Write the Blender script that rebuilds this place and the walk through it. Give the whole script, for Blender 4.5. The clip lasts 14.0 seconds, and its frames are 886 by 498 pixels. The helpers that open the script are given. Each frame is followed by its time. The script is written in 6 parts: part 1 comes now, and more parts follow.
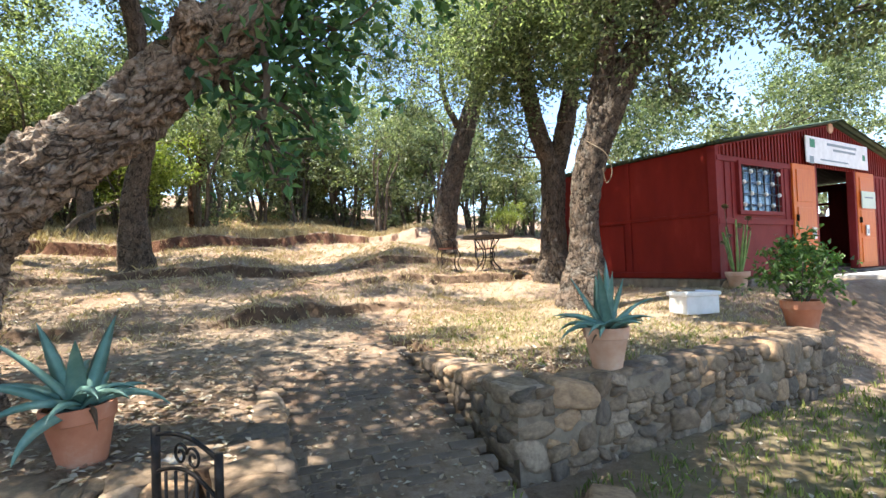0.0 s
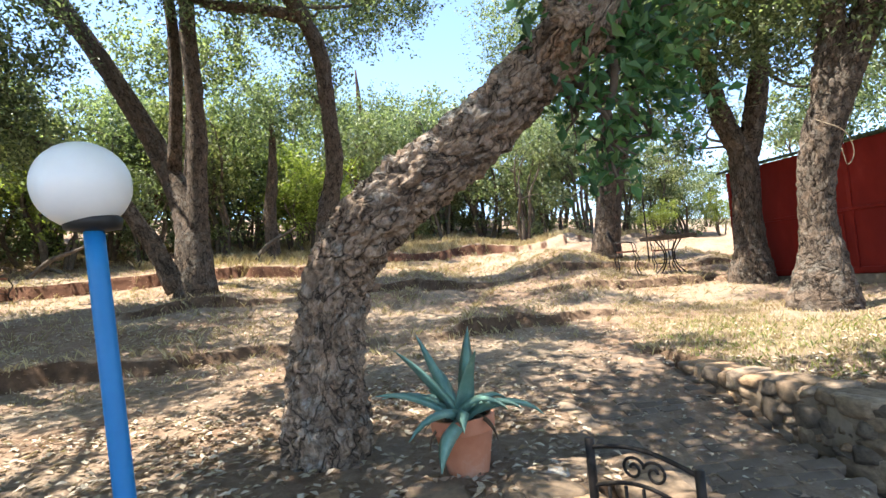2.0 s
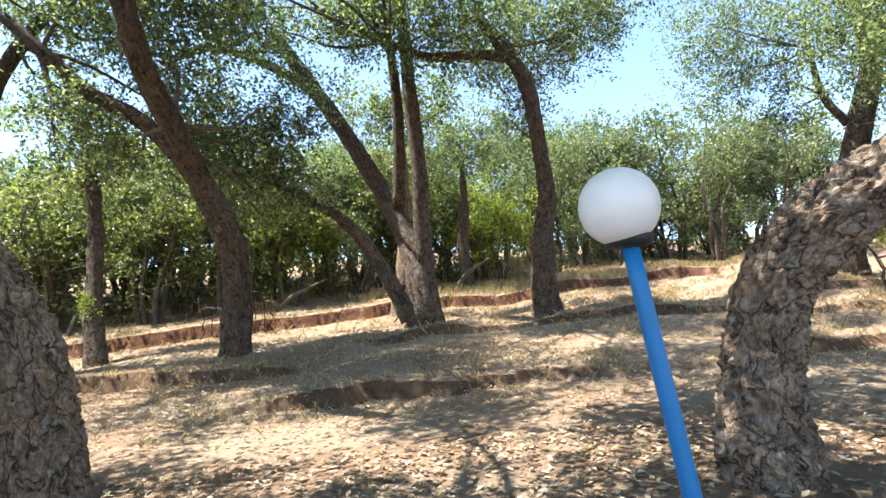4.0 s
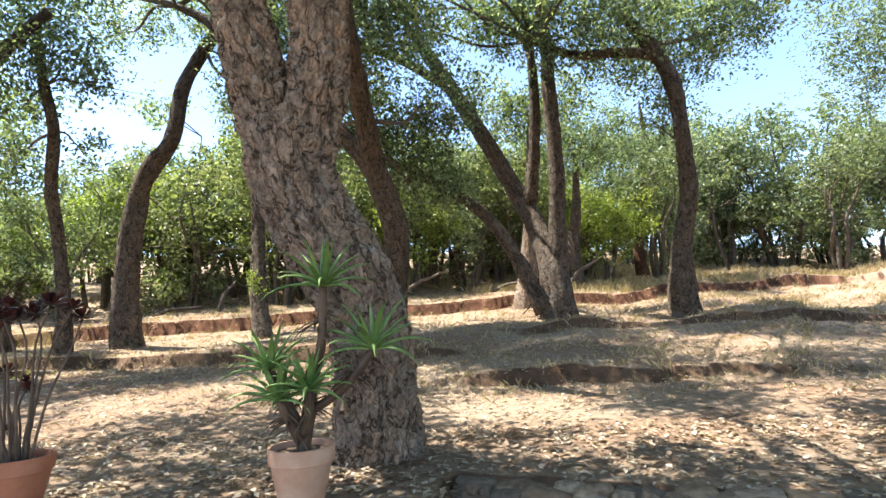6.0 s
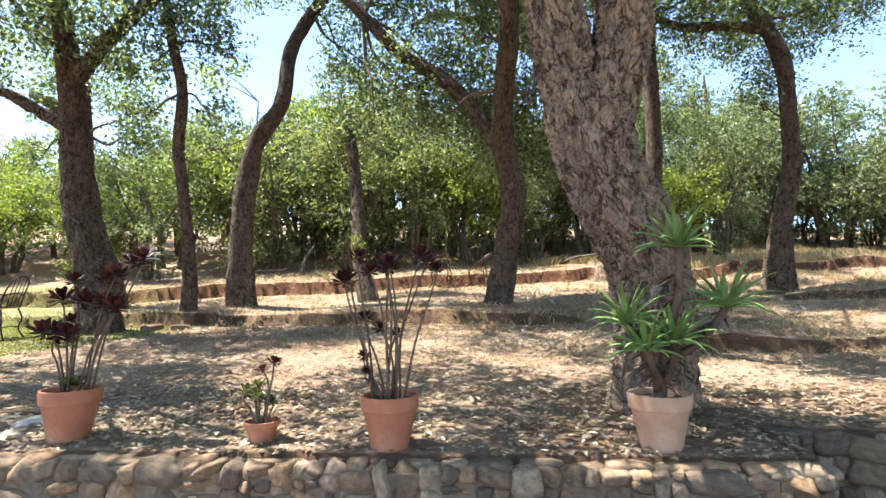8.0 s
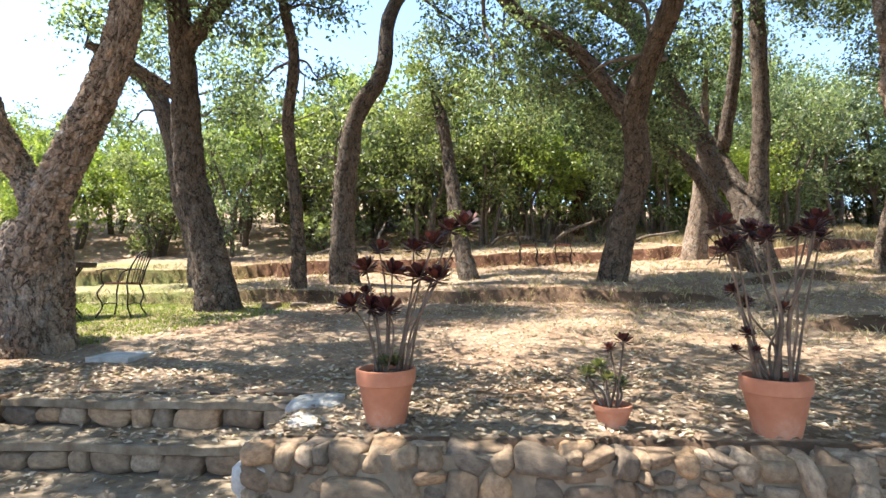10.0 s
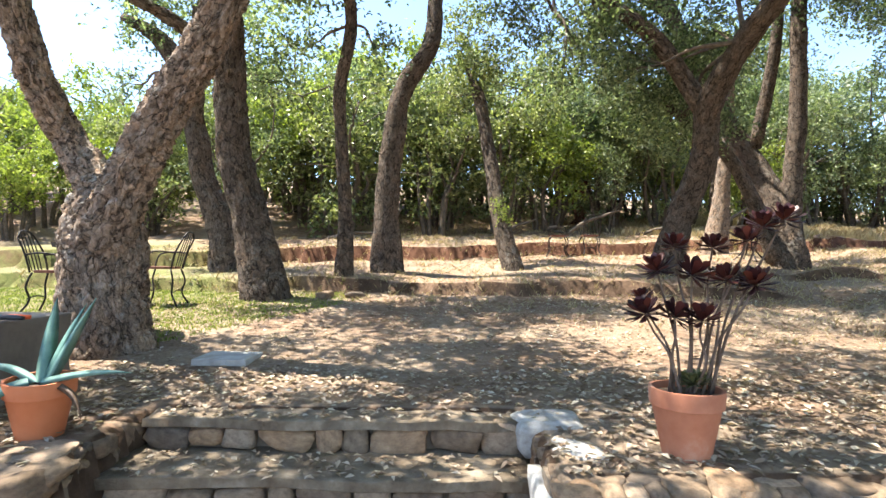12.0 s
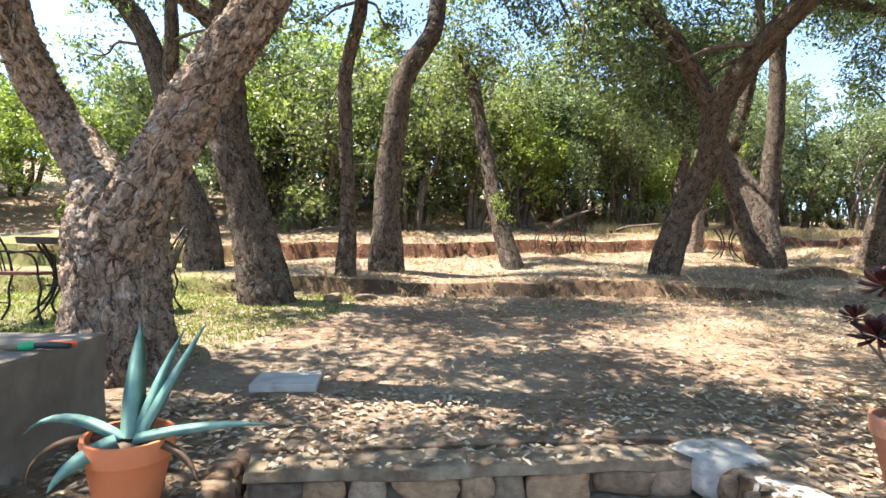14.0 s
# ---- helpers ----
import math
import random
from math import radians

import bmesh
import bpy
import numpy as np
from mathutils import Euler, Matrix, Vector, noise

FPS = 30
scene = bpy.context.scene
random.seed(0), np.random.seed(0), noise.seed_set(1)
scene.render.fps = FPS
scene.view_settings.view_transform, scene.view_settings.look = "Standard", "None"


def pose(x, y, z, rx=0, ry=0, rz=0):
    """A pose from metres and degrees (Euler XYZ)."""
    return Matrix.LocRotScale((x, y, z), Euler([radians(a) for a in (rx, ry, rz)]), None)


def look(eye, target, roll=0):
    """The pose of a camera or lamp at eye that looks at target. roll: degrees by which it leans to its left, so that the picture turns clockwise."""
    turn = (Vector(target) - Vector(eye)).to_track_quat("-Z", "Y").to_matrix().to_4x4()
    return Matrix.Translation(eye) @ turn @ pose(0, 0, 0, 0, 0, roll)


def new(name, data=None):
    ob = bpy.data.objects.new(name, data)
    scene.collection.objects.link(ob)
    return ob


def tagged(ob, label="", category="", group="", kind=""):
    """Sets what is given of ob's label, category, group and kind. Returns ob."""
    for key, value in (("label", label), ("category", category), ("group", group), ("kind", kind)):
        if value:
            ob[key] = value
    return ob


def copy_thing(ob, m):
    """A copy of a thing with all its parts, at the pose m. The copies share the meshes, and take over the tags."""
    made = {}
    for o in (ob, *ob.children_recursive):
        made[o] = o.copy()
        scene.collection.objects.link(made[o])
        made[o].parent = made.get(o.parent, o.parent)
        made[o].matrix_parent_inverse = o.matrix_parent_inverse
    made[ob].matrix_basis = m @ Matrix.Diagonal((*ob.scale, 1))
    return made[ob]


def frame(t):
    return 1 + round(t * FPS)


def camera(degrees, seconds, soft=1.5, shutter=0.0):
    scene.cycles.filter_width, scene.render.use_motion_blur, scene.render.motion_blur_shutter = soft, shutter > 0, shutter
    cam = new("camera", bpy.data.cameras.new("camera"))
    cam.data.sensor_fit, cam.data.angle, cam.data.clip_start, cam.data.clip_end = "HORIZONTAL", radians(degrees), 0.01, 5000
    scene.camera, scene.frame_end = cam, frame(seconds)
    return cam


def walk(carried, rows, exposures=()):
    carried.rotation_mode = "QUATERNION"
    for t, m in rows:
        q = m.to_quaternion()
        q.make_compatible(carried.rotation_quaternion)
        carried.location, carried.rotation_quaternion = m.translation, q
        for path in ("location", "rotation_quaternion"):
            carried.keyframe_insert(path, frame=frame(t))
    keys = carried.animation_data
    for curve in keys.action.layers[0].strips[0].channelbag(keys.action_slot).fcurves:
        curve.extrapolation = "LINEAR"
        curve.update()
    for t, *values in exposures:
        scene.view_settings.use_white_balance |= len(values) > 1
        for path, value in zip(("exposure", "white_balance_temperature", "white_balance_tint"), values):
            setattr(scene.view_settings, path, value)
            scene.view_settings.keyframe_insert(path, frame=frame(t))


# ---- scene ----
cam = camera(81.1, 14.0)
METRES, EYE, TILT, LEAN, TURN = 10.8, 1.5, 1.5, 2.0, 0.0
ROWS = [
    (0.0, 0.0, 0.0, 0.0, 0.0, 0.0, -0.0),
    (0.5, -0.0159, 0.0027, 0.0006, 2.18, 0.13, 0.67),
    (1.0, -0.0391, 0.009, 0.0007, 6.01, 0.52, 2.65),
    (1.5, -0.0688, 0.0016, 0.0006, 8.27, 0.71, 2.85),
    (2.0, -0.0995, -0.002, 0.0003, 13.25, 1.45, 3.11),
    (2.5, -0.1282, -0.0084, 0.0021, 17.85, 2.83, 4.23),
    (3.0, -0.1556, -0.0241, 0.0047, 20.16, 3.58, 5.28),
    (3.5, -0.1869, -0.0364, 0.0023, 22.94, 4.37, 5.5),
    (4.0, -0.2142, -0.0554, 0.0026, 29.31, 5.85, 4.63),
    (6.5, -0.3445, -0.1834, -0.0042, 36.22, 5.84, 1.46),
    (7.0, -0.3739, -0.2125, -0.0055, 36.16, 5.23, 0.52),
    (7.5, -0.4096, -0.2392, -0.0084, 36.46, 4.57, 0.04),
    (8.0, -0.4449, -0.2673, -0.0075, 36.62, 2.98, 0.01),
    (8.5, -0.4848, -0.2907, -0.0119, 36.71, 2.37, -0.19),
    (11.0, -0.6838, -0.3819, -0.013, 36.5, -0.18, -0.23),
    (11.5, -0.7233, -0.3943, -0.0119, 34.36, -0.51, -1.25),
    (12.0, -0.7601, -0.397, -0.012, 31.51, -0.67, -1.7),
    (12.5, -0.7945, -0.4028, -0.0101, 29.28, -0.82, -1.76),
    (13.0, -0.8246, -0.407, -0.0094, 27.27, -0.91, -1.42),
    (13.5, -0.8524, -0.4046, -0.0117, 26.89, -1.1, -1.54),
    (14.0, -0.8698, -0.406, -0.0096, 24.42, -1.14, -2.28),
]
walk(cam, [(t, pose(0, 0, EYE, TILT, LEAN, TURN) @ pose(METRES * x, METRES * y, METRES * z, 90 + pitch, roll, yaw)) for t, x, y, z, yaw, pitch, roll in ROWS],
     exposures=[(0.0, 2.0), (6.0, 2.0), (14.0, 2.12)])

# ---- light ----
SUN_DIR = Vector((-0.52, -0.22, 1.15)).normalized()
world = bpy.data.worlds.new("world")
scene.world = world
world.use_nodes = True
wn = world.node_tree.nodes
sky = wn.new("ShaderNodeTexSky")
sky.sky_type, sky.sun_disc = "NISHITA", False
sky.sun_elevation = math.asin(SUN_DIR.z)
sky.sun_rotation = math.atan2(SUN_DIR.x, SUN_DIR.y)
sky.air_density, sky.dust_density, sky.ozone_density = 0.75, 0.2, 1.6
wn["Background"].inputs["Strength"].default_value = 0.15
wl = world.node_tree.links
wtc, wno, wra, wmx = wn.new("ShaderNodeTexCoord"), wn.new("ShaderNodeTexNoise"), wn.new("ShaderNodeValToRGB"), wn.new("ShaderNodeMix")
wno.inputs["Scale"].default_value, wno.inputs["Detail"].default_value, wno.inputs["Roughness"].default_value = 2.6, 7.0, 0.6
wl.new(wtc.outputs["Generated"], wno.inputs["Vector"])
wra.color_ramp.elements[0].position, wra.color_ramp.elements[1].position = 0.6, 0.95
wl.new(wno.outputs["Fac"], wra.inputs[0])
wmx.data_type = "RGBA"
wmx.inputs[7].default_value = (4.0, 4.3, 4.6, 1.0)
wl.new(wra.outputs[0], wmx.inputs[0])
wl.new(sky.outputs[0], wmx.inputs[6])
wl.new(wmx.outputs[2], wn["Background"].inputs["Color"])
sun = new("sun", bpy.data.lights.new("sun", "SUN"))
sun.data.energy, sun.data.angle, sun.data.color = 5.0, radians(0.55), (1.0, 0.95, 0.86)
sun.matrix_world = look(SUN_DIR * 60, (0, 0, 0))

# ---- helpers for building ----
RNG = np.random.default_rng(7)
WALL_DIR = Vector((0.853, 0.522, 0.0))      # along the terrace walls and the hut's front
UP_DIR = Vector((-0.522, 0.853, 0.0))       # uphill


def empty(name, at, label, category, group="", kind=""):
    ob = new(name)
    ob.location = at
    ob.empty_display_size = 0.1
    return tagged(ob, label, category, group, kind)


def mesh_part(name, me, material, parent=None, label=""):
    ob = new(name, me)
    if material is not None:
        me.materials.append(material)
    ob.parent = parent
    if label:
        ob["label"] = label
    return ob


def part(name, bm, material, parent=None, label="", smooth=False):
    """One mesh object out of a bmesh, under a thing or a part; coordinates are the parent's own."""
    me = bpy.data.meshes.new(name)
    if smooth:
        for f in bm.faces:
            f.smooth = True
    bm.to_mesh(me)
    bm.free()
    return mesh_part(name, me, material, parent, label)


def poly_mesh(name, verts, corners, smooth=False):
    """A mesh from an (n, 3) array and an (m, k) array of corners."""
    me = bpy.data.meshes.new(name)
    verts = np.asarray(verts, dtype=np.float32)
    corners = np.asarray(corners, dtype=np.int32)
    m, k = corners.shape
    me.vertices.add(len(verts))
    me.vertices.foreach_set("co", verts.ravel())
    me.loops.add(m * k)
    me.loops.foreach_set("vertex_index", corners.ravel())
    me.polygons.add(m)
    me.polygons.foreach_set("loop_start", np.arange(0, m * k, k, dtype=np.int32))
    me.polygons.foreach_set("loop_total", np.full(m, k, dtype=np.int32))
    me.polygons.foreach_set("use_smooth", np.full(m, smooth, dtype=bool))
    me.update(calc_edges=True)
    me.validate()
    return me


def box(bm, size, at=(0, 0, 0), rot=None, bevel=0.0):
    m = Matrix.Translation(at) @ (rot.to_4x4() if rot is not None else Matrix()) @ Matrix.Diagonal((*size, 1))
    made = bmesh.ops.create_cube(bm, size=1.0, matrix=m)
    if bevel:
        edges = list({e for v in made["verts"] for e in v.link_edges})
        bmesh.ops.bevel(bm, geom=edges, offset=bevel, segments=2, affect="EDGES", profile=0.6)
    return bm


def smooth_path(points, steps):
    """Catmull-Rom through rows of numbers; all columns are carried along."""
    p = np.array(points, dtype=float)
    p = np.vstack([2 * p[0] - p[1], p, 2 * p[-1] - p[-2]])
    out = []
    for i in range(1, len(p) - 2):
        for k in range(steps):
            t = k / steps
            a, b, c, d = p[i - 1], p[i], p[i + 1], p[i + 2]
            out.append(0.5 * (2 * b + (c - a) * t + (2 * a - 5 * b + 4 * c - d) * t * t + (3 * b - a - 3 * c + d) * t ** 3))
    out.append(p[-2])
    return np.array(out)


def tube(points, steps=4, sides=8, rough=0.0, scale=8.0, caps=True, plain=False):
    """Rings round a line of (x, y, z, r) rows; rough pushes the skin in and out by bark-like noise."""
    rows = np.array(points, float) if plain else smooth_path(points, steps)
    rows[:, 3] = np.maximum(rows[:, 3], 0.0008)
    tang = np.gradient(rows[:, :3], axis=0)
    tang /= np.linalg.norm(tang, axis=1)[:, None] + 1e-9
    side = np.cross(tang[0], [0.3, 0.9, 0.1])
    verts = []
    skin = []                     # the trunk rolled straight: round it and along it, for the bark's grain
    girth = float(rows[len(rows) // 3, 3])
    seed = Vector((rows[0, 0], rows[0, 1], rows[0, 2])) * 3.7
    run = 0.0
    for i, (r, t) in enumerate(zip(rows, tang)):
        side = side - t * side.dot(t)
        side /= np.linalg.norm(side)
        other = np.cross(t, side)
        if i:
            run += np.linalg.norm(rows[i, :3] - rows[i - 1, :3])
        for k in range(sides):
            a = 2 * math.pi * k / sides
            d = math.cos(a) * side + math.sin(a) * other
            rad = r[3]
            skin.append((math.cos(a) * girth, math.sin(a) * girth, run))
            if rough and sides >= 40:
                # thick cork: plates parted by deep upright fissures
                q = Vector((math.cos(a) * girth, math.sin(a) * girth, run * 0.5)) * scale + seed
                q += noise.noise_vector(q * 0.45) * 0.9
                plate = min(1.0, abs(noise.noise(q * 0.75) + 0.35 * noise.noise(q * 1.9)) / 0.22)
                notch = min(1.0, abs(noise.noise(Vector((q.x, q.y, q.z * 2.6)) * 0.8 + Vector((9, 4, 2)))) / 0.14)
                n1 = noise.noise(q * 0.2)
                fine = noise.noise(q * 2.6) + 0.5 * noise.noise(q * 6.0)
                rad = r[3] * (1 + 0.1 * n1) + rough * 0.2 * (0.62 * plate ** 0.6 + 0.25 * notch - 0.5 + 0.42 * fine + 0.3 * noise.noise(q * 0.9))
            elif rough:
                q = Vector((math.cos(a) * r[3] * scale * 1.5, math.sin(a) * r[3] * scale * 1.5, run * scale * 0.55))
                n1 = noise.noise(q * 0.5)
                ridge = 1 - abs(noise.noise(q * 1.3 + Vector((7, 1, 3)))) * 2.6
                fine = noise.noise(q * 3.1)
                rad = r[3] * (1 + rough * (0.8 * n1 + 0.9 * max(-0.55, min(0.6, 0.6 - ridge)) + 0.25 * fine))
            verts.append(r[:3] + d * rad)
    n = len(rows)
    base = np.arange(n - 1)[:, None] * sides
    k = np.arange(sides)[None, :]
    quads = np.stack([base + k, base + (k + 1) % sides, base + sides + (k + 1) % sides, base + sides + k], axis=-1).reshape(-1, 4)
    verts = np.hstack([np.array(verts), np.array(skin)])
    if caps:
        ends = np.zeros((2, 6))
        ends[:, :3] = rows[0, :3], rows[-1, :3]
        ends[1, 5] = run
        verts = np.vstack([verts, ends])
        a, b = len(verts) - 2, len(verts) - 1
        low = np.stack([np.full(sides, a), (k[0] + 1) % sides, k[0], k[0]], axis=-1)
        top = np.stack([np.full(sides, b), (n - 1) * sides + k[0], (n - 1) * sides + (k[0] + 1) % sides, (n - 1) * sides + (k[0] + 1) % sides], axis=-1)
        quads = (quads, np.vstack([low, top])[:, :3])
    else:
        quads = (quads, np.zeros((0, 3), int))
    return verts, quads


def tubes_mesh(name, tubes, smooth=True):
    """Joins tubes into one mesh of quads and end triangles."""
    vs, q4, t3, off = [], [], [], 0
    for v, (q, t) in tubes:
        vs.append(v)
        q4.append(q + off)
        t3.append(t + off)
        off += len(v)
    q4, t3 = np.vstack(q4), np.vstack(t3)
    me = bpy.data.meshes.new(name)
    both = np.vstack(vs).astype(np.float32)
    verts = np.ascontiguousarray(both[:, :3])
    me.vertices.add(len(verts))
    me.vertices.foreach_set("co", verts.ravel())
    nl = len(q4) * 4 + len(t3) * 3
    me.loops.add(nl)
    me.loops.foreach_set("vertex_index", np.concatenate([q4.ravel(), t3.ravel()]).astype(np.int32))
    me.polygons.add(len(q4) + len(t3))
    tot = np.concatenate([np.full(len(q4), 4), np.full(len(t3), 3)]).astype(np.int32)
    me.polygons.foreach_set("loop_start", (np.cumsum(tot) - tot).astype(np.int32))
    me.polygons.foreach_set("loop_total", tot)
    me.polygons.foreach_set("use_smooth", np.full(len(tot), smooth, dtype=bool))
    me.update(calc_edges=True)
    me.validate()
    grain = me.attributes.new("bark_grain", "FLOAT_VECTOR", "POINT")
    grain.data.foreach_set("vector", np.ascontiguousarray(both[:, 3:]).ravel())
    return me


# ---- materials ----
def material(name, rough=0.8, metal=0.0, spec=0.3):
    mat = bpy.data.materials.new(name)
    mat.use_nodes = True
    nt = mat.node_tree
    b = nt.nodes["Principled BSDF"]
    b.inputs["Roughness"].default_value = rough
    b.inputs["Metallic"].default_value = metal
    b.inputs["Specular IOR Level"].default_value = spec
    return mat, nt, b


def ramp(nt, fac, stops):
    r = nt.nodes.new("ShaderNodeValToRGB")
    el = r.color_ramp.elements
    while len(el) < len(stops):
        el.new(0.5)
    for e, (at, c) in zip(el, stops):
        e.position, e.color = at, (*c, 1.0)
    nt.links.new(fac, r.inputs[0])
    return r.outputs[0]


def noise_tex(nt, scale, detail=4.0, rough=0.6, coord=None, stretch=None):
    tc = nt.nodes.new("ShaderNodeTexCoord")
    out = tc.outputs["Object"] if coord is None else coord
    if stretch:
        mp = nt.nodes.new("ShaderNodeMapping")
        mp.inputs["Scale"].default_value = stretch
        nt.links.new(out, mp.inputs[0])
        out = mp.outputs[0]
    n = nt.nodes.new("ShaderNodeTexNoise")
    n.inputs["Scale"].default_value, n.inputs["Detail"].default_value, n.inputs["Roughness"].default_value = scale, detail, rough
    nt.links.new(out, n.inputs["Vector"])
    return n.outputs["Fac"]


def blend(nt, fac, a, b, mode="MIX"):
    m = nt.nodes.new("ShaderNodeMix")
    m.data_type, m.blend_type = "RGBA", mode
    for value, slot in ((fac, 0), (a, 6), (b, 7)):
        if isinstance(value, (int, float)):
            m.inputs[slot].default_value = value
        elif isinstance(value, tuple):
            m.inputs[slot].default_value = (*value, 1.0)
        else:
            nt.links.new(value, m.inputs[slot])
    return m.outputs[2]


def bump(nt, b, height, strength=0.5, distance=0.02):
    n = nt.nodes.new("ShaderNodeBump")
    n.inputs["Strength"].default_value, n.inputs["Distance"].default_value = strength, distance
    nt.links.new(height, n.inputs["Height"])
    nt.links.new(n.outputs[0], b.inputs["Normal"])


def painted(name, stops, scale=6.0, rough=0.7, bump_scale=40.0, strength=0.25, distance=0.004, vary=0.0, metal=0.0, spec=0.3, stretch=None, detail=5.0):
    """A surface whose colour wanders between the stops, with fine relief and wear."""
    mat, nt, b = material(name, rough, metal, spec)
    col = ramp(nt, noise_tex(nt, scale, detail, 0.65, stretch=stretch), stops)
    if vary:
        info = nt.nodes.new("ShaderNodeObjectInfo")
        tone = ramp(nt, info.outputs["Random"], [(0.0, (1 - vary,) * 3), (1.0, (1 + vary * 0.6,) * 3)])
        col = blend(nt, 1.0, col, tone, "MULTIPLY")
    nt.links.new(col, b.inputs["Base Color"])
    bump(nt, b, noise_tex(nt, bump_scale, 4.0, 0.7, stretch=stretch), strength, distance)
    return mat


def leafy(name, dark, mid, light, glow=0.35, rough=0.45):
    """Leaves: a tone for each leaf, some light let through."""
    mat, nt, b = material(name, rough, 0.0, 0.4)
    geo = nt.nodes.new("ShaderNodeNewGeometry")
    col = ramp(nt, geo.outputs["Random Per Island"], [(0.0, dark), (0.55, mid), (1.0, light)])
    nt.links.new(col, b.inputs["Base Color"])
    tr = nt.nodes.new("ShaderNodeBsdfTranslucent")
    warm = blend(nt, 1.0, col, (1.3, 1.45, 0.7), "MULTIPLY")
    nt.links.new(warm, tr.inputs["Color"])
    mix = nt.nodes.new("ShaderNodeMixShader")
    mix.inputs[0].default_value = glow
    nt.links.new(b.outputs[0], mix.inputs[1])
    nt.links.new(tr.outputs[0], mix.inputs[2])
    nt.links.new(mix.outputs[0], nt.nodes["Material Output"].inputs["Surface"])
    return mat


def bark(name, dark, mid, light, lichen=(0.36, 0.37, 0.33), amount=0.5, scale=16.0, depth=0.02):
    """Fissured bark: plates along the trunk, dark cracks, grey lichen on the side that faces up."""
    mat, nt, b = material(name, 0.95, 0.0, 0.1)
    at = nt.nodes.new("ShaderNodeAttribute")
    at.attribute_name = "bark_grain"
    mp = nt.nodes.new("ShaderNodeMapping")
    mp.inputs["Scale"].default_value = (1.0, 1.0, 0.55)
    nt.links.new(at.outputs["Vector"], mp.inputs[0])
    warp = nt.nodes.new("ShaderNodeTexNoise")
    warp.inputs["Scale"].default_value, warp.inputs["Detail"].default_value = scale * 0.6, 5.0
    nt.links.new(mp.outputs[0], warp.inputs["Vector"])
    shift = nt.nodes.new("ShaderNodeMix")
    shift.data_type = "RGBA"
    shift.blend_type = "LINEAR_LIGHT"
    shift.inputs[0].default_value = 0.9 / scale
    nt.links.new(mp.outputs[0], shift.inputs[6])
    nt.links.new(warp.outputs["Color"], shift.inputs[7])
    cracks = []
    for k, detail, width in ((0.55, 4.0, 0.026), (1.7, 4.0, 0.045)):
        line = nt.nodes.new("ShaderNodeTexNoise")
        line.inputs["Scale"].default_value, line.inputs["Detail"].default_value = scale * k, detail
        nt.links.new(shift.outputs[2], line.inputs["Vector"])
        off = nt.nodes.new("ShaderNodeMath")
        off.operation = "SUBTRACT"
        off.inputs[1].default_value = 0.5
        nt.links.new(line.outputs["Fac"], off.inputs[0])
        gap = nt.nodes.new("ShaderNodeMath")
        gap.operation = "ABSOLUTE"
        nt.links.new(off.outputs[0], gap.inputs[0])
        cracks.append(ramp(nt, gap.outputs[0], [(0.0, (0.0,) * 3), (width * 0.5, (0.6,) * 3), (width * 1.5, (1.0,) * 3)]))
    cell = nt.nodes.new("ShaderNodeTexVoronoi")
    cell.inputs["Scale"].default_value = scale
    nt.links.new(shift.outputs[2], cell.inputs["Vector"])
    fine = noise_tex(nt, scale * 3.2, 7.0, 0.75, mp.outputs[0])
    col = ramp(nt, fine, [(0.26, dark), (0.5, mid), (0.78, light)])
    plate = ramp(nt, cell.outputs["Color"], [(0.1, (0.72, 0.7, 0.68)), (0.5, (1.0, 0.97, 0.94)), (0.9, (1.3, 1.18, 1.06))])
    col = blend(nt, 1.0, col, plate, "MULTIPLY")
    geo = nt.nodes.new("ShaderNodeNewGeometry")
    sep = nt.nodes.new("ShaderNodeSeparateXYZ")
    nt.links.new(geo.outputs["Normal"], sep.inputs[0])
    damp = ramp(nt, sep.outputs["Z"], [(0.0, (0.35,) * 3), (0.55, (1.0,) * 3)])
    spots = ramp(nt, noise_tex(nt, 7.0, 7.0, 0.8, at.outputs["Vector"]), [(0.5, (0, 0, 0)), (0.58, (amount,) * 3)])
    col = blend(nt, blend(nt, 1.0, spots, damp, "MULTIPLY"), col, lichen)
    both = blend(nt, 1.0, blend(nt, 0.55, (1.0, 1.0, 1.0), cracks[1]), cracks[0], "MULTIPLY")
    col = blend(nt, both, tuple(c * 0.4 for c in dark), col)
    nt.links.new(col, b.inputs["Base Color"])
    add = nt.nodes.new("ShaderNodeMath")
    add.operation = "MULTIPLY_ADD"
    nt.links.new(both, add.inputs[0])
    add.inputs[1].default_value = 1.0
    nt.links.new(fine, add.inputs[2])
    bump(nt, b, add.outputs[0], 0.9, depth)
    return mat


M_CORK = bark("cork_bark", (0.105, 0.078, 0.06), (0.3, 0.225, 0.17), (0.48, 0.39, 0.31), (0.42, 0.42, 0.385), amount=0.55, scale=17.0)
M_OLD_BARK = bark("old_bark", (0.05, 0.038, 0.03), (0.135, 0.105, 0.083), (0.25, 0.2, 0.16), (0.29, 0.285, 0.25), 0.45, 14.0, 0.03)
M_RED_BARK = bark("stripped_bark", (0.05, 0.026, 0.018), (0.135, 0.068, 0.044), (0.22, 0.13, 0.088), amount=0.3, scale=14.0)
M_TWIG = painted("twig_bark", [(0.3, (0.05, 0.04, 0.03)), (0.7, (0.16, 0.125, 0.095))], 14.0, 0.95, 60.0, 0.5, 0.01)
M_LEAF_OAK = leafy("oak_leaves", (0.045, 0.066, 0.0392), (0.15, 0.182, 0.11), (0.31, 0.34, 0.224), 0.52)
